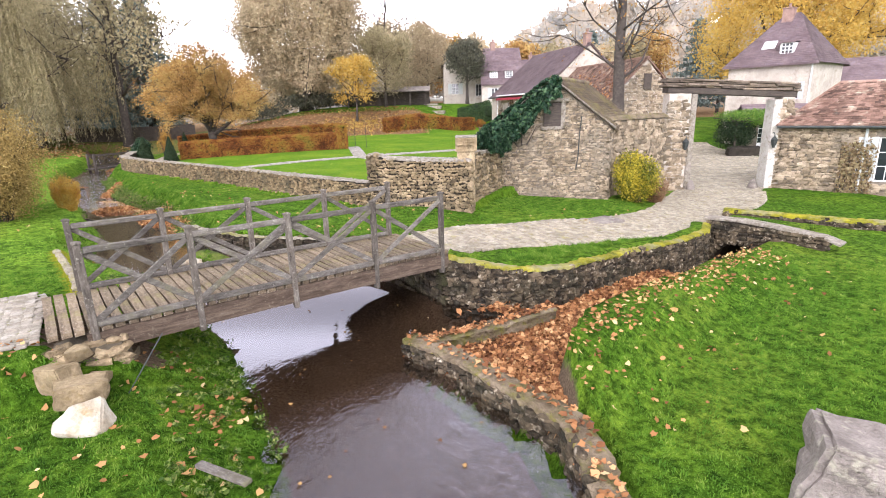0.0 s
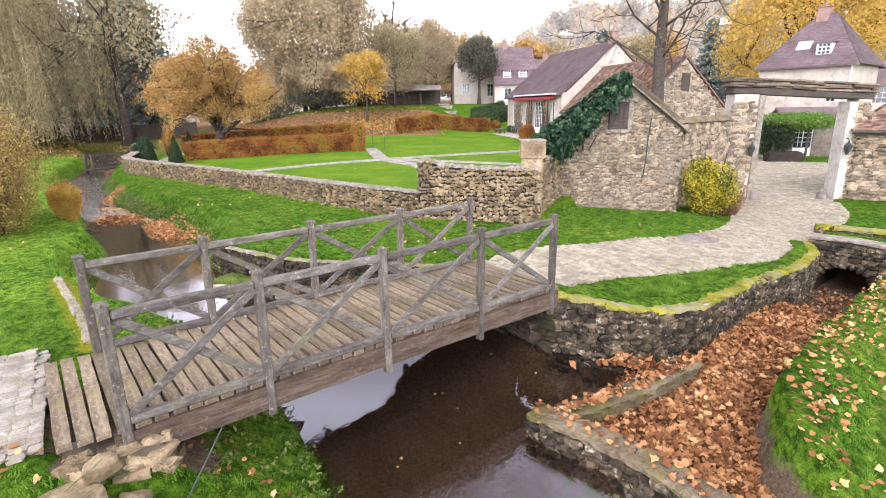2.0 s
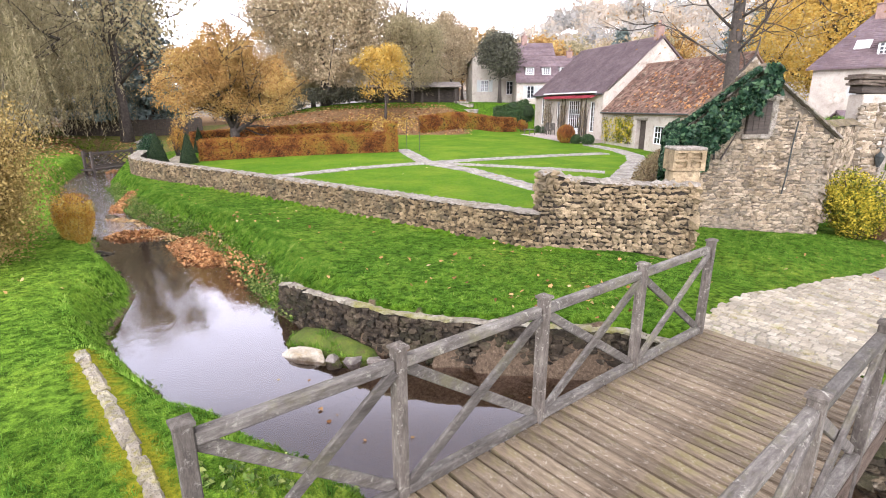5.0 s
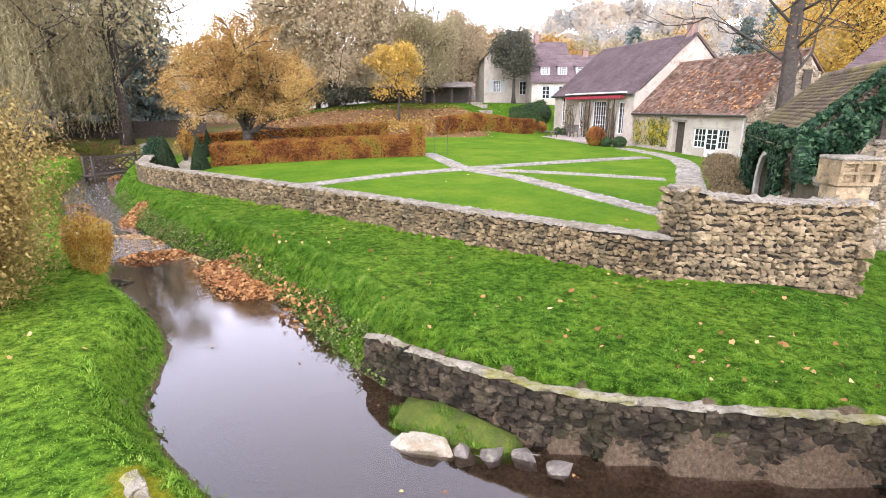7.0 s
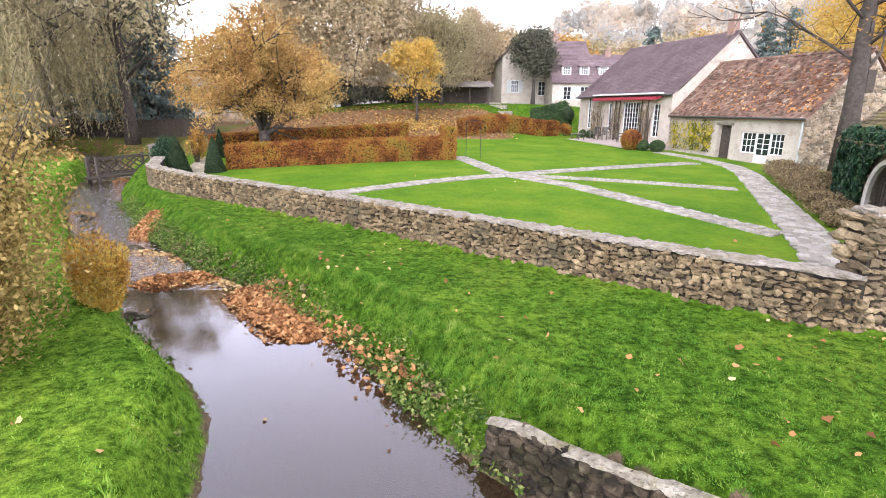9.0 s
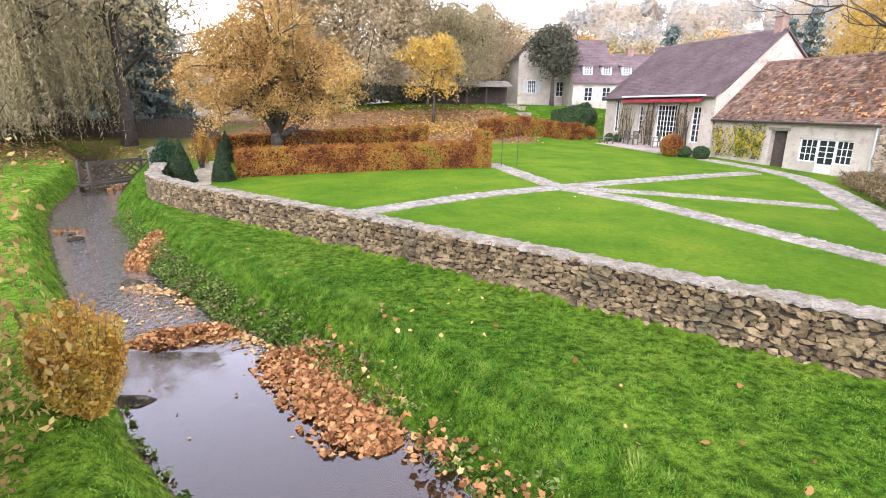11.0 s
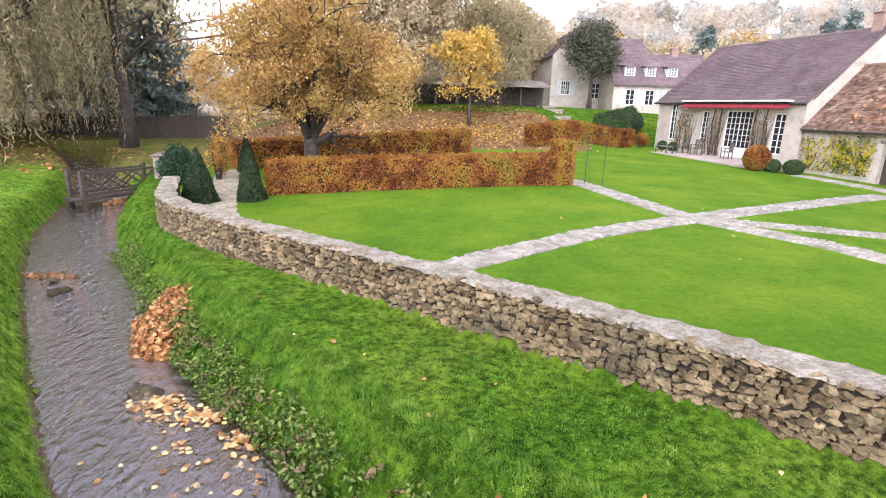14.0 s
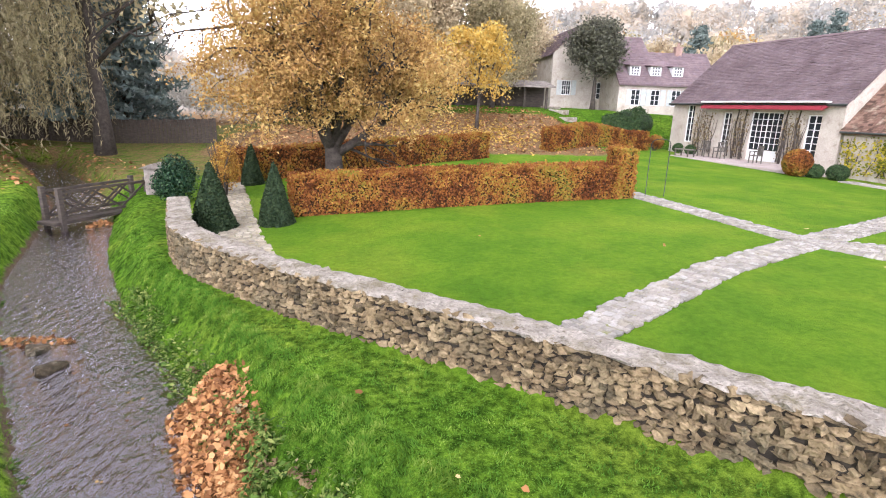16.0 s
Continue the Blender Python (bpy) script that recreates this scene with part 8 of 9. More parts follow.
# ---- rocks ----
def boulder(name, label, x, y, z, size, material, seed, turn=0.0):
    """An angular stone: the hull of scattered points, chipped along its edges, with a rough skin."""
    rng = np.random.default_rng(seed)
    bm = bmesh.new()
    for k in range(15):
        p = rng.normal(size=3)
        p /= np.max(np.abs(p)) ** 0.75 * np.linalg.norm(p) ** 0.25
        bm.verts.new(p * 0.5 * rng.uniform(0.82, 1.0))
    bmesh.ops.convex_hull(bm, input=bm.verts[:])
    bmesh.ops.delete(bm, geom=[v for v in bm.verts if not v.link_faces], context="VERTS")
    bmesh.ops.bevel(bm, geom=bm.edges[:], offset=0.035, segments=1, affect="EDGES")
    bmesh.ops.triangulate(bm, faces=bm.faces[:])
    bmesh.ops.subdivide_edges(bm, edges=bm.edges[:], cuts=1, use_grid_fill=True)
    for v in bm.verts:
        v.co += v.co.normalized() * (0.05 * noise.noise(v.co * 4 + Vector((seed, 0, 0))) + 0.02 * noise.noise(v.co * 13 + Vector((seed, 5, 0))))
        v.co = Vector((v.co.x * size[0], v.co.y * size[1], v.co.z * size[2]))
    me = bpy.data.meshes.new(name)
    bm.to_mesh(me)
    bm.free()
    me.materials.append(material)
    return thing(name, label, "rock", Matrix.Translation((x, y, z)) @ Matrix.Rotation(turn, 4, "Z"), me=me)


def block_stone(name, label, x, y, z, size, material, seed, turn=0.0, tilt=0.0):
    """A squared rough block with chipped edges and a pitted skin."""
    bm = bmesh.new()
    bmesh.ops.create_cube(bm, size=1.0)
    for v in bm.verts:
        v.co += Vector(np.random.default_rng(seed + v.index).uniform(-0.09, 0.09, 3))
    bmesh.ops.bevel(bm, geom=bm.edges[:], offset=0.05, segments=2, affect="EDGES")
    bmesh.ops.triangulate(bm, faces=bm.faces[:])
    for _ in range(3):
        bmesh.ops.subdivide_edges(bm, edges=[e for e in bm.edges if e.calc_length() > 0.09], cuts=1)
        bmesh.ops.triangulate(bm, faces=bm.faces[:])
    for v in bm.verts:
        v.co += v.co.normalized() * (0.06 * noise.noise(v.co * 3 + Vector((seed, 0, 0))) + 0.03 * noise.noise(v.co * 9 + Vector((seed, 5, 0))))
        v.co = Vector((v.co.x * size[0], v.co.y * size[1], v.co.z * size[2]))
    me = bpy.data.meshes.new(name)
    bm.to_mesh(me)
    bm.free()
    me.materials.append(material)
    return thing(name, label, "rock", Matrix.Translation((x, y, z)) @ Matrix.Rotation(turn, 4, "Z") @ Matrix.Rotation(tilt, 4, "Y"), me=me)


block_stone("stone_block", "big squared grey stone block lying on the lawn", 4.2, 4.35, -1.0, (1.35, 0.95, 0.85), M_ROCK, 3, -0.55, 0.1)
block_stone("stone_trough", "low dark stone block under the yard bush", 21.2, 37.9, zat(21.2, 37.9) + 0.2, (2.6, 1.0, 0.8), M_DARKMORTAR, 7, 0.1)
boulder("boulder", "white angular boulder below the footbridge end", -4.33, 5.34, -0.74, (0.76, 0.6, 0.52), M_PALEROCK, 5, 0.3)
block_stone("boulder", "tan stone block stacked beside the abutment", -4.62, 5.72, -0.6, (0.54, 0.36, 0.3), M_CREAMROCK, 8, 0.5, 0.1)
block_stone("boulder", "tan stone block stacked beside the abutment", -5.0, 5.9, -0.5, (0.42, 0.32, 0.36), M_CREAMROCK, 9, -0.3, -0.15)
boulder("boulder", "flat pale stone at the grassy islet", -6.75, 13.0, -1.1, (0.85, 0.4, 0.3), M_PALEROCK, 11, -0.35)
for k, (x, y) in enumerate([(-6.3, 12.9), (-6.0, 12.85), (-5.65, 12.75), (-5.3, 12.6)]):
    boulder("boulder", "small dark stone at the foot of the bank wall", x, y, -1.12, (0.32, 0.26, 0.24), M_ROCK, 20 + k, k)
kerb = thing("bank_kerb", "low pale stone kerb edged with yellow moss along the bank", "kerb", kind="structure")
t, Q, d = along(KERB, 0.02)
rk = np.random.default_rng(8)
s = 0.0
while s < t[-1] - 0.15:
    e = min(s + rk.uniform(0.22, 0.5), t[-1])
    g = Geo()
    n_ = 6
    wl_, wr = 0.06 + 0.03 * rk.random(), 0.05 + 0.03 * rk.random()
    v = []
    for c in np.linspace(s + 0.006, e - 0.006, n_):
        x, y, ux, uy = (float(np.interp(c, t, a)) for a in (Q[:, 0], Q[:, 1], d[:, 0], d[:, 1]))
        z = zat(x, y)
        for o_, h_ in ((-wl_, -0.22), (-wl_, -0.01), (-wl_ * 0.6, 0.022), (wr * 0.6, 0.018), (wr, -0.025), (wr, -0.25)):
            o_ += rk.normal(0, 0.009)
            v.append((x - uy * o_, y + ux * o_, z + 0.02 + h_ + rk.normal(0, 0.007)))
    f = [(6 * a + b, 6 * a + b + 1, 6 * a + b + 7, 6 * a + b + 6) for a in range(n_ - 1) for b in range(5)] + [(0, 1, 2, 3, 4, 5), tuple(range(6 * n_ - 1, 6 * n_ - 7, -1))]
    g.add(v, f)
    part("kerb_stone", g.mesh("kerb_stone", M_KERB), kerb)
    s = e
for k, (x, y) in enumerate([(-16.0, 23.6), (-16.6, 26.4), (-15.6, 24.5), (-19.6, 27.4), (-20.2, 28.0), (-13.5, 19.0), (-21.5, 29.6)]):
    boulder("boulder", "damp grey stone in the brook's edge", x, y, WATER - 0.03, (0.5, 0.38, 0.3), M_DARKSTONE, 60 + k, k * 1.3)
pl = thing("old_plank", "grey weathered plank end sticking out of the grass", "plank", frame_at(-2.75, 4.75, -0.98, 0.8, -0.45))
part("plank", Geo().beam((0, 0, 0.05), (0.8, 0, 0.12), 0.1, 0.05, bevel=0.01).mesh("plank", M_WOOD), pl)
po = thing("leaning_pole", "thin grey pole leaning against the footbridge beam", "pole", Matrix.Translation((-4.33, 6.1, zat(-4.33, 6.1))))
part("pole", Geo().tube([(0, 0, -0.05), (0.3, 0.55, 0.62)], [0.009, 0.009], 6).mesh("pole", M_IRON), po)
for k, (x, y, z) in enumerate([(-5.12, 6.12, -0.34), (-4.9, 6.12, -0.3), (-4.62, 6.1, -0.6)]):
    boulder("boulder", "small cream stone wedged at the footbridge end", x, y, z, (0.4, 0.3, 0.26), M_CREAMROCK, 90 + k, k)
stone_wall("left_abutment", "stacked rubble under the footbridge's grassy end", [(-5.38, 5.92), (-5.05, 6.12), (-4.66, 6.36), (-4.5, 6.5), (-4.55, 6.75)], lambda s: -1.0, lambda s: -0.2 if s > 0.3 else -0.26, 0.5, 1, 44, S_WARM, S_WARM, M_MORTAR, course=0.13, width=(0.18, 0.4))

# grassy islet at the foot of the bank wall
rng = np.random.default_rng(31)
g = Geo()
ring = [(-7.25, 13.5), (-7.1, 14.0), (-6.6, 13.85), (-5.9, 13.3), (-5.5, 12.9), (-5.75, 12.8), (-6.3, 12.95), (-6.9, 13.15)]
cx, cy = -6.45, 13.4
V = [(x, y, -1.25) for x, y in ring] + [(cx + (x - cx) * 0.8, cy + (y - cy) * 0.8, -0.98) for x, y in ring] + [(cx + (x - cx) * 0.4, cy + (y - cy) * 0.4, -0.9) for x, y in ring] + [(cx, cy, -0.88)]
n = len(ring)
F = [(k * n + i, k * n + (i + 1) % n, (k + 1) * n + (i + 1) % n, (k + 1) * n + i) for k in range(2) for i in range(n)] + [(2 * n + i, 2 * n + (i + 1) % n, 3 * n) for i in range(n)]
M_ISLET = mottled("mossy_soil", (0.05, 0.08, 0.012), (0.12, 0.15, 0.02), (0.08, 0.06, 0.03), scale=4, fine=40, bump=0.8)
thing("grassy_islet", "small mossy islet below the bank wall", "bank", kind="structure", me=mesh_of("grassy_islet", V, F, M_ISLET, True))


# ---- fallen leaves ----
def fallen(P, size, rng, up=None, flat=0.35):
    """Lobed dry leaves lying about, slightly curled."""
    n = len(P)
    nr = rng.normal(size=(n, 3)) * flat + (np.array([0, 0, 1.0]) if up is None else up)
    nr /= np.linalg.norm(nr, axis=1)[:, None]
    t = np.cross(nr, rng.normal(size=(n, 3)))
    t /= np.linalg.norm(t, axis=1)[:, None]
    b = np.cross(nr, t)
    size = size * rng.uniform(0.5, 1.25, n)
    ang = np.linspace(0, 2 * math.pi, 10, endpoint=False)
    rad = np.array([0.6, 0.44, 0.54, 0.4, 0.48, 0.3, 0.48, 0.4, 0.54, 0.44]) * rng.uniform(0.72, 1.15, (n, 10))
    curl = rng.uniform(-0.6, 0.9, n)
    V = np.empty((n, 10, 3))
    for k in range(10):
        V[:, k] = P + (t * math.cos(ang[k]) + b * math.sin(ang[k])) * (size * rad[:, k])[:, None] + nr * (curl * size * rad[:, k] * abs(math.sin(ang[k])))[:, None]
    return V.reshape(-1, 3), np.arange(10 * n).reshape(n, 10)


def within(poly, n, rng):
    poly = np.asarray(poly)
    lo, hi = poly.min(0), poly.max(0)
    out = []
    while sum(map(len, out)) < n:
        q = rng.uniform(lo, hi, (n * 2, 2))
        out.append(q[inside(poly, q[:, 0], q[:, 1])])
    return np.vstack(out)[:n]


def leaf_carpet(name, label, P, size, seed, up=None, flat=0.35, material=None):
    rng = np.random.default_rng(seed)
    V, F = fallen(P, size, rng, up, flat)
    return tagged(new(name, fast_mesh(name, V, F, material or L_FALLEN)), label, "leaves", kind="stuff")


rng = np.random.default_rng(50)
q = within(LOW, 30000, rng)
q = q[(q[:, 0] < 5.2) | (rng.random(len(q)) < np.interp(q[:, 0], [5.2, 6.8], [0.9, 0.05]))]
leaf_carpet("basin_leaf_litter", "thick brown carpet of plane leaves filling the basin", np.column_stack([q, height(q[:, 0], q[:, 1]) + 0.025 + 0.08 * rng.random(len(q)) ** 2]), 0.095, 51, flat=0.75)
# lawn edge beside the basin, thinning out
t, Q, d = along([(1.5, 6.2), (1.9, 7.0), (2.6, 8.2), (3.6, 9.1), (5.7, 11.0), (8.0, 13.1)], 0.05)
k = rng.integers(len(t), size=640)
o = rng.exponential(0.42, 640) - 0.12
q = Q[k, :2] + np.stack([d[k, 1], -d[k, 0]], 1) * o[:, None] + rng.normal(0, 0.12, (640, 2))
spots = [q]
# scattered over the lawns
for poly, m in (([(1.8, 2), (9, 2), (14, 12), (8, 12)], 60), ([(-7, 2), (-1.8, 4.5), (-3.6, 7.2), (-6, 6)], 130), ([(-7, 14.8), (-3, 12.6), (0, 12.5), (0.5, 16), (-4, 17)], 55), ([(-9, 16.5), (-6, 14), (-3, 16), (-16, 27), (-17, 26)], 36), ([(-17, 29), (-4, 19), (4, 24), (-6, 36)], 14), ([(2, 17), (7, 18), (3, 13)], 20), ([(-12, 12), (-9, 10), (-11, 20), (-20, 26)], 40)):
    spots.append(within(poly, m, rng))
for c, m, s in (((-3.3, 6.2), 60, 0.35), ((-4.2, 7.0), 22, 0.3), ((-5.7, 5.9), 30, 0.25), ((-2.9, 13.3), 24, 0.5), ((-10.3, 19.6), 26, 0.5), ((1.4, 10.2), 0, 0.2)):
    spots.append(np.array(c) + rng.normal(0, s, (m, 2)))
q = np.vstack(spots)
q = q[~inside(STREAM, q[:, 0], q[:, 1])]
leaf_carpet("scattered_leaves", "dry yellow-brown leaves scattered over the grass", np.column_stack([q, height(q[:, 0], q[:, 1]) + 0.04]), 0.085, 52, flat=0.45, material=L_STRAW)
boulder("ledge_stone", "wet dark stone ledge at the corner of the mossy wall", 0.95, 9.78, -1.52, (1.5, 0.7, 0.5), M_DARKSTONE, 77, 0.2)
q = np.array([(0.95, 9.72)]) + rng.normal(0, 1, (90, 2)) * (0.24, 0.1)
leaf_carpet("ledge_leaves", "rust-brown leaves caught on the wall's foot", np.column_stack([q, -1.27 + 0.12 * rng.random(90)]), 0.13, 53, flat=0.7)


q = np.vstack([within([(-24, 48.5), (-2, 49.5), (0.5, 57), (-6, 62), (-24, 60)], 5000, rng), within([(-44, 40), (-27.5, 38), (-26, 46), (-40, 56)], 1800, rng)])
leaf_carpet("slope_leaf_litter", "orange-brown fallen leaves covering the slope under the trees", np.column_stack([q, height(q[:, 0], q[:, 1]) + 0.03]), 0.17, 57, flat=0.3)
q = np.array([-9.0, 53.5]) + rng.normal(0, 1, (1500, 2)) * (2.6, 1.9)
leaf_carpet("yellow_leaf_litter", "bright orange-yellow leaves fallen round the small yellow tree", np.column_stack([q, height(q[:, 0], q[:, 1]) + 0.04]), 0.18, 58, flat=0.3, material=L_YELLOW)


k = rng.random((420, 2))
k = np.column_stack([9.4 - 7.5 * k[:, 0] ** 1.4, 0.05 + 2.6 * k[:, 1] ** 1.3, np.zeros(420)])
k[:, 2] = 2.6 + 3.1 * k[:, 1] / 3.3 + 0.09
leaf_carpet("roof_leaf_litter", "rust-orange leaves lying on the low house roof", k @ np.array(lh)[:3, :3].T + np.array(lh)[:3, 3], 0.17, 59, up=np.array(lh)[:3, :3] @ np.array([0, -0.68, 0.73]), flat=0.2)


t, Q, d = along(DAM_LONG, 0.05)
k = rng.integers(len(t), size=170)
q = Q[k, :2] + np.stack([d[k, 1], -d[k, 0]], 1) * rng.uniform(0.02, 0.32, (170, 1))
z = np.interp(t[k], [0, 1.5, 3, 5.2], [-1.2, -1.14, -1.1, -1.1]) + 0.055
t, Q, d = along([(-0.78, 8.2), (0.75, 8.95), (1.9, 9.75)], 0.05)
k = rng.integers(len(t), size=300)
q = np.vstack([q, Q[k, :2] + np.stack([d[k, 1], -d[k, 0]], 1) * rng.uniform(0.01, 0.24, (300, 1))])
z = np.concatenate([z, np.full(300, -1.115)])
leaf_carpet("coping_leaves", "brown plane leaves lying on the basin wall", np.column_stack([q, z]), 0.1, 54, flat=0.3)


def leaf_pile(label, line, width, high, n, seed, size=0.09):
    """A drift of wet leaves along a line in the brook."""
    rng = np.random.default_rng(seed)
    t, Q, d = along(line, 0.05)
    k = rng.integers(len(t), size=n)
    o = np.clip(rng.normal(0, 0.5, n), -1.2, 1.2)
    end = np.minimum(1, np.minimum(t[k], t[-1] - t[k]) / 0.35)
    q = Q[k, :2] + np.stack([d[k, 1], -d[k, 0]], 1) * (o * width * (0.3 + 0.7 * end))[:, None]
    z = np.maximum(WATER + 0.01, height(q[:, 0], q[:, 1])) + high * np.maximum(0, 1 - o ** 2) * end * rng.random(n)
    leaf_carpet("leaf_pile", label, np.column_stack([q, z]), size, seed, flat=0.6, material=L_PILE)


leaf_pile("wet drift of plane leaves along the pool's bank", [(-12.0, 20.5), (-11.4, 19.6), (-10.8, 18.75), (-10.15, 17.95)], 0.5, 0.14, 4200, 61)
leaf_pile("dam of brown leaves across the brook", [(-14.5, 20.7), (-14.0, 20.85), (-13.3, 21.1), (-12.85, 21.1)], 0.28, 0.17, 2000, 62)
leaf_pile("heap of rust-brown leaves on the brook's edge", [(-17.15, 26.6), (-16.9, 26.0), (-16.52, 25.2), (-16.15, 24.6)], 0.4, 0.26, 3400, 63)
leaf_pile("small heap of orange leaves below the far footbridge", [(-24.0, 36.5), (-23.5, 37.0)], 0.35, 0.2, 160, 64)
leaf_pile("thin line of leaves caught across the riffle", [(-21.0, 28.3), (-19.8, 28.3)], 0.15, 0.08, 120, 65)
leaf_pile("brown leaves along the foot of the bank", [(-9.9, 18.1), (-9.0, 16.95), (-8.3, 15.95)], 0.28, 0.5, 260, 66)
q = np.vstack([np.array([-12.7, 20.95]) + rng.normal(0, 1, (130, 2)) * (0.55, 0.22), within(STREAM, 160, rng)])
q = q[inside(STREAM, q[:, 0], q[:, 1])]
leaf_carpet("floating_leaves", "pale yellow leaves floating on the brook", np.column_stack([q, water_level(q[:, 1]) + 0.008]), 0.06, 67, flat=0.03, material=L_STRAW)


rafts = [((-12.5, 21.0), 420, (0.5, 0.16)), ((-11.9, 20.6), 300, (0.3, 0.25)), ((-15.68, 23.36), 110, (0.17, 0.1)), ((-15.1, 23.07), 130, (0.28, 0.11)), ((-14.34, 22.62), 110, (0.15, 0.13)), ((-15.04, 22.44), 12, (0.1, 0.1)), ((-13.78, 22.4), 14, (0.1, 0.06)), ((-13.0, 21.6), 40, (0.2, 0.15)), ((-14.5, 22.0), 50, (0.9, 0.5)), ((-11.5, 20.0), 60, (0.4, 0.5))]
q = np.vstack([np.array(c) + rng.normal(0, 1, (m, 2)) * s for c, m, s in rafts])
q = q[inside(STREAM, q[:, 0], q[:, 1])]
leaf_carpet("drifting_leaves", "yellow and orange plane leaves afloat above the leaf dam", np.column_stack([q, water_level(q[:, 1]) + 0.012]), 0.085, 68, flat=0.06, material=L_AFLOAT)

# ---- weeds on the banks ----
def bank_plants(name, label, line, side, lo, hi, n, size, leaf, seed, rise=0.18):
    """Tufts of herbs: each a handful of leaves reaching up and out from its root."""
    rng = np.random.default_rng(seed)
    t, Q, d = along(line, 0.05)
    m = n // 22
    k = rng.integers(len(t), size=m)
    o = rng.uniform(lo, hi, m)
    q = Q[k, :2] + np.stack([d[k, 1], -d[k, 0]], 1) * (side * o)[:, None]
    q = q[0.22 + 0.78 * ease(-0.15, 0.45, wobble(q[:, 0], q[:, 1], 1.1, seed)) * np.where(q[:, 1] > 26, 0.35, 1) > rng.random(m)]
    m = len(q)
    root = np.column_stack([q, np.maximum(height(q[:, 0], q[:, 1]), water_level(q[:, 1]))])
    tall = rise * rng.uniform(0.4, 1.2, m)
    i = np.repeat(np.arange(m), 22)
    a, f = rng.uniform(0, 2 * math.pi, len(i)), rng.uniform(0.1, 1, len(i))
    out = np.column_stack([np.cos(a), np.sin(a), rng.uniform(0.2, 1.0, len(i))])
    P = root[i] + out * (tall[i] * f * 0.55)[:, None] + np.column_stack([0 * a, 0 * a, tall[i] * f * 0.5])
    up = np.column_stack([np.cos(a) * 0.6, np.sin(a) * 0.6, 0.9 + 0 * a])
    V, F = leaf_cards(P, size * rng.uniform(0.7, 1.6, m)[i], rng, up=up, aspect=0.5, droop=out * 1.2)
    tagged(new(name, fast_mesh(name, V, F, leaf)), label, "plants", kind="stuff")


mid = [p for p in BANK_R_UP.tolist() if p[1] < 30]
bank_plants("bank_weeds", "dark weedy herbs along the steep bank", mid, 1, -0.05, 0.45, 32000, 0.052, L_WEED, 1, 0.28)
bank_plants("bank_weeds", "brown dead herbs among the bank weeds", [p for p in mid if 15 < p[1] < 27], 1, 0.0, 0.4, 3000, 0.06, L_DRY, 2, 0.22)
bank_plants("bank_weeds", "low herbs under the footbridge", [p for p in BANK_L.tolist() if 4 < p[1] < 10.5], 1, -1.3, -0.05, 8000, 0.05, L_WEED, 3, 0.13)
bank_plants("bank_weeds", "grassy herbs overhanging the left bank", [p for p in BANK_L.tolist() if 10.5 < p[1] < 32], 1, -0.4, 0.02, 4000, 0.055, L_WEED, 4, 0.12)


# ---- grass ----
def grass(n, poly, seed, tall=(0.018, 0.036)):
    rng = np.random.default_rng(seed)
    q = within(poly, n, rng)
    x, y = q[:, 0], q[:, 1]
    ok = (~inside(STREAM, x, y) | (inside(ring, x, y) & (distance(BANKWALL, x, y) > 0.2))) & ~inside(LOW, x, y) & (distance(GARDEN_WALL, x, y) > 0.12)
    ok &= ~(inside(LANE, x, y)) & (distance(BANKWALL, x, y) > 0.17) & (distance(MOSS_LINE, x, y) > 0.56) & (distance(tall_line, x, y) > 0.3)
    ok &= ~((np.abs(0.778 * (x + 4.78) + 0.628 * (y - 6.40) - 0.1) < 0.8) & (np.abs(-0.628 * (x + 4.78) + 0.778 * (y - 6.40) - 1.0) < 1.05))
    ok &= (distance(BANK_PATH, x, y) > 1.38) & (distance(KERB, x, y) > 0.12) & (np.hypot(x - 8.95, y - 15.5) > 1.2)
    q = q[ok]
    n = len(q)
    z = height(q[:, 0], q[:, 1]) - 0.005
    on = inside(ring, q[:, 0], q[:, 1])
    z = np.where(on, np.maximum(z, -0.9 - 0.3 * np.hypot(q[:, 0] - cx, q[:, 1] - cy)), z)
    tuft = wobble(q[:, 0], q[:, 1], 4.6, 5) + 0.6 * wobble(q[:, 0], q[:, 1], 10.0, 2)
    h = rng.uniform(*tall, n) * (0.55 + 1.25 * np.clip(0.35 + tuft, 0, 1))
    a = rng.uniform(0, 2 * math.pi, n)
    w = rng.uniform(0.006, 0.011, n)
    lean = (rng.normal(0, 0.4, (n, 2)) + 0.8 * np.stack([wobble(q[:, 0], q[:, 1], 3.1, 8), wobble(q[:, 0], q[:, 1], 3.1, 11)], 1)) * h[:, None]
    c, s = np.cos(a) * w, np.sin(a) * w
    V = np.stack([np.column_stack([q[:, 0] - c, q[:, 1] - s, z]), np.column_stack([q[:, 0] + c, q[:, 1] + s, z]), np.column_stack([q[:, 0] + lean[:, 0], q[:, 1] + lean[:, 1], z + h])], 1).reshape(-1, 3)
    return V, np.arange(3 * n).reshape(n, 3)


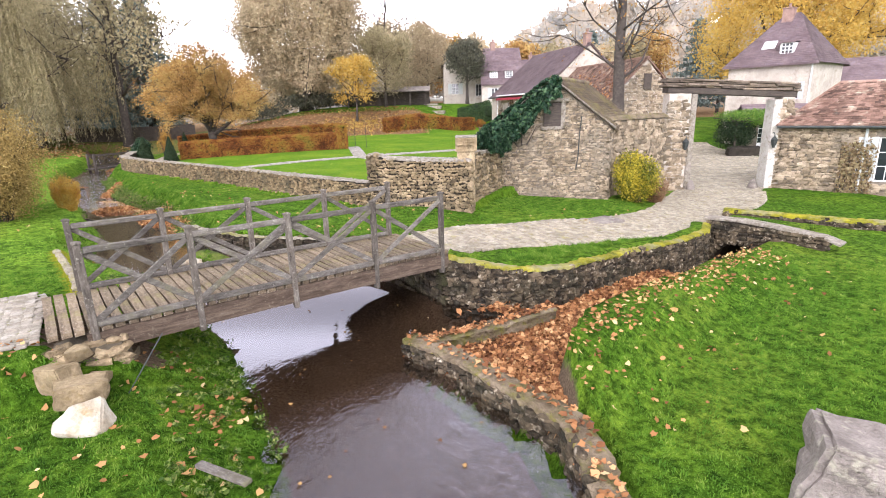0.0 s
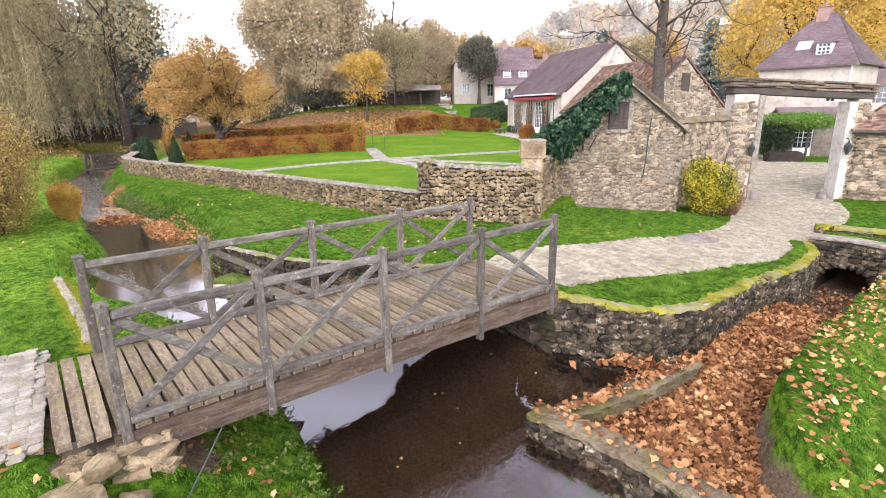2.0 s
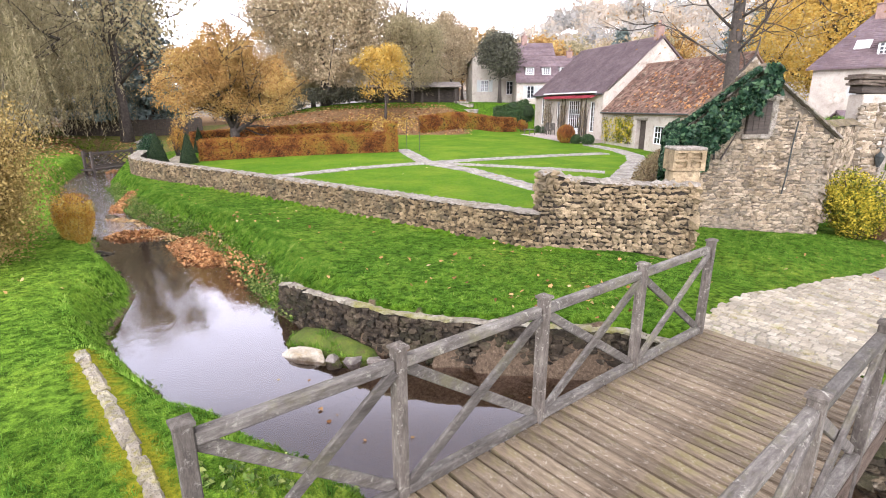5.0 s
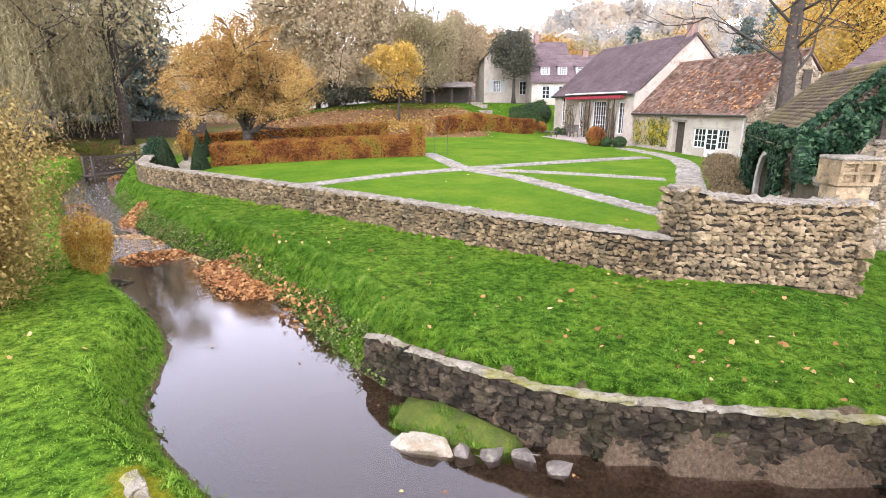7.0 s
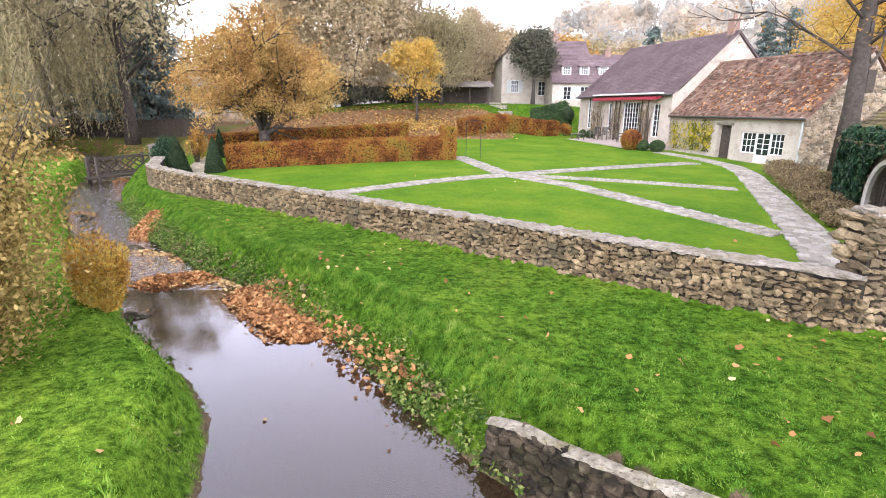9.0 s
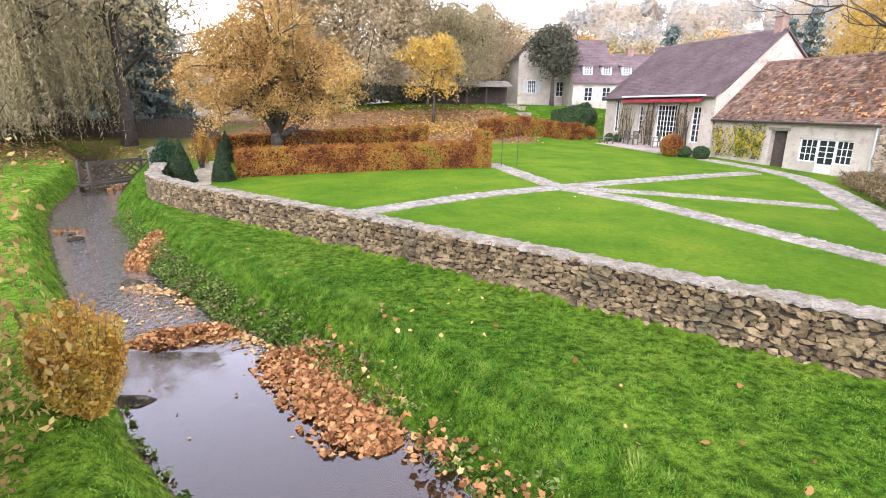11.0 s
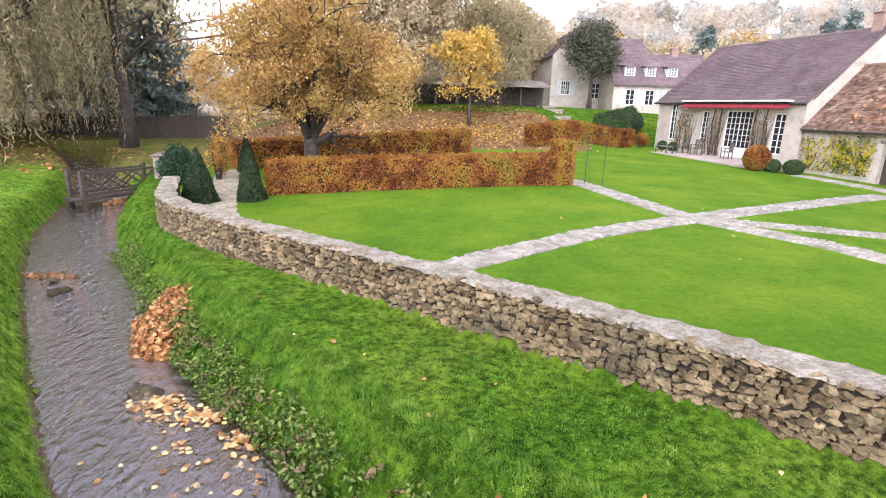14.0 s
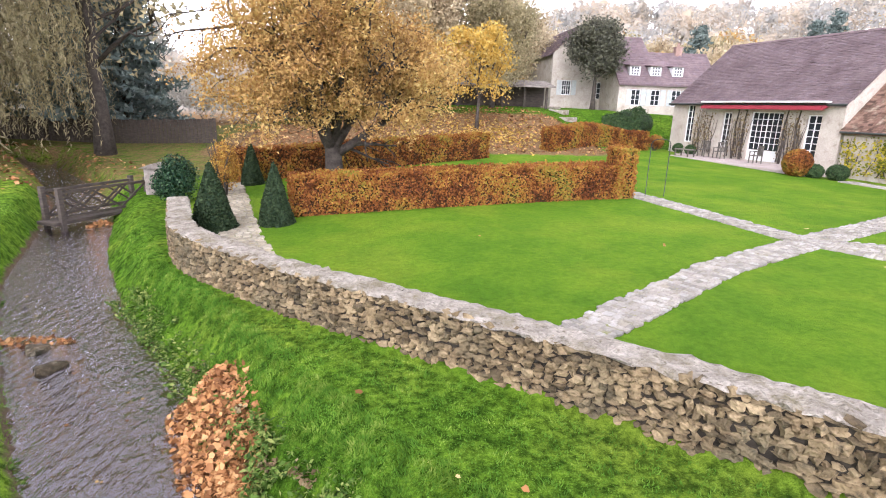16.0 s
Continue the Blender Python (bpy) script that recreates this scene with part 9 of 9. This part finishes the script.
LANE = [(-1.9, 11.6), (-0.3, 10.4), (1.5, 11.6), (3.2, 12.4), (5.8, 13.8), (8.2, 16.0), (10.0, 18.0), (14, 22), (11, 24), (8, 20), (6.2, 17.4), (4.2, 15.5), (1.8, 14.6), (-0.6, 13.6)]
bank_r = np.array([p for p in mid]); nb = np.stack([along(bank_r, 0.3)[2][:, 1], -along(bank_r, 0.3)[2][:, 0]], 1); qb = along(bank_r, 0.3)[1][:, :2]
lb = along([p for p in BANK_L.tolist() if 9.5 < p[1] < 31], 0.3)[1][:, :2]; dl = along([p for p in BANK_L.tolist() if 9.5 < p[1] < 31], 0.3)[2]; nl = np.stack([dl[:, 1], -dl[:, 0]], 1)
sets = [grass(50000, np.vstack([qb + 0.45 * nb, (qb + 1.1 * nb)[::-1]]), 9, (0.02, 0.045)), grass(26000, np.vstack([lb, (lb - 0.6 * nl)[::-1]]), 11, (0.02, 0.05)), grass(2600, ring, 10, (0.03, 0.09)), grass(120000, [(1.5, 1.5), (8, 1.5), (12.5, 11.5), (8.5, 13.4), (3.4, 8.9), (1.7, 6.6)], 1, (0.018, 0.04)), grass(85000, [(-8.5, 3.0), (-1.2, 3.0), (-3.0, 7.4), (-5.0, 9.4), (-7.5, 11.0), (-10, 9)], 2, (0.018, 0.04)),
        grass(100000, [(-7.75, 14.9), (-7.2, 14.4), (-6.3, 13.65), (-5.3, 13.05), (-4.3, 12.72), (-2.8, 12.45), (-1.6, 12.1), (-1.0, 12.3), (0.6, 15.9), (-2.8, 16.2), (-10.6, 22.9), (-18.6, 29.5), (-21.5, 34.5), (-20.5, 31.0), (-15.5, 24.4)], 3, (0.014, 0.03)),
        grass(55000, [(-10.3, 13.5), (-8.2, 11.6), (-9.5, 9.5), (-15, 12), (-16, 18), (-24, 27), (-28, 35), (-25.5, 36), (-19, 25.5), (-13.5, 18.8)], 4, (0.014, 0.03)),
        grass(40000, [(0.9, 14.4), (4.0, 15.2), (7, 18.2), (6.8, 20), (1.5, 19.5), (0.9, 17)], 5), grass(16000, [(0.8, 10.6), (2.4, 10.9), (6, 13.6), (7.6, 15.4), (5.5, 13.6), (2.5, 12.0)], 6, (0.03, 0.07))]
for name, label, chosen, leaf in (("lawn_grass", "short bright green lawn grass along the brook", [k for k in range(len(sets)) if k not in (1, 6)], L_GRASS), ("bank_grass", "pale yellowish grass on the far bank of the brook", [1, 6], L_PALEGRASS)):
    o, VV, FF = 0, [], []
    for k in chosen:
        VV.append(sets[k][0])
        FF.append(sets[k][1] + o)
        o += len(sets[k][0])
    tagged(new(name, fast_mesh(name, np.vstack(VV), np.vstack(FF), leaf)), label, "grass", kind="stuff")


# ---- garden furniture ----
def chair_at(m):
    root = thing("garden_chair", "weathered wooden garden chair on the terrace", "chair", m, "terrace furniture")
    for x in (-0.24, 0.24):
        for y, h in ((-0.22, 0.62), (0.22, 0.95)):
            part("leg", Geo().box(x - 0.025, y - 0.025, 0, x + 0.025, y + 0.025, h).mesh("leg", M_WOOD), root)
        part("armrest", Geo().box(x - 0.035, -0.26, 0.62, x + 0.035, 0.24, 0.65).mesh("armrest", M_WOOD), root)
    part("seat", Geo().box(-0.26, -0.25, 0.4, 0.26, 0.25, 0.44, 0.01).mesh("seat", M_WOOD), root)
    for k in range(5):
        part("back_slat", Geo().box(-0.2 + 0.09 * k, 0.2, 0.44, -0.15 + 0.09 * k, 0.23, 0.9).mesh("back_slat", M_WOOD), root)
    part("back_rail", Geo().box(-0.25, 0.19, 0.9, 0.25, 0.24, 0.97).mesh("back_rail", M_WOOD), root)
    return root


tz = 0.24
ch = chair_at(mh @ Matrix.Translation((5.2, -0.9, tz - 0.25)) @ Matrix.Rotation(0.2, 4, "Z"))
copy_thing(ch, mh @ Matrix.Translation((7.9, -1.1, tz - 0.25)) @ Matrix.Rotation(-0.4, 4, "Z"))
copy_thing(ch, mh @ Matrix.Translation((3.9, -0.8, tz - 0.25)) @ Matrix.Rotation(0.1, 4, "Z"))
tb = thing("low_table", "low wooden garden table at the terrace edge", "table", mh @ Matrix.Translation((3.8, -2.2, tz - 0.25)), "terrace furniture")
part("tabletop", Geo().box(-0.6, -0.3, 0.4, 0.6, 0.3, 0.45, 0.01).mesh("tabletop", M_WOOD), tb)
for x in (-0.52, 0.52):
    for y in (-0.24, 0.24):
        part("leg", Geo().box(x - 0.03, y - 0.03, 0, x + 0.03, y + 0.03, 0.4).mesh("leg", M_WOOD), tb)
arch = thing("rose_arch", "thin dark iron rose arch over the garden path", "arch", frame_at(-6.35, 36.4, zat(-6.3, 36.4), 0.9, 0.2))
for x in (0.0, 0.75):
    part("post", Geo().tube([(x, 0, -0.05), (x, 0, 1.75)], [0.014, 0.014], 6).mesh("post", M_IRON), arch)
part("bow", Geo().tube([(0.375 - 0.375 * math.cos(t), 0, 1.75 + 0.15 * math.sin(t)) for t in np.linspace(0, math.pi, 9)], [0.012] * 9, 6).mesh("bow", M_IRON), arch)
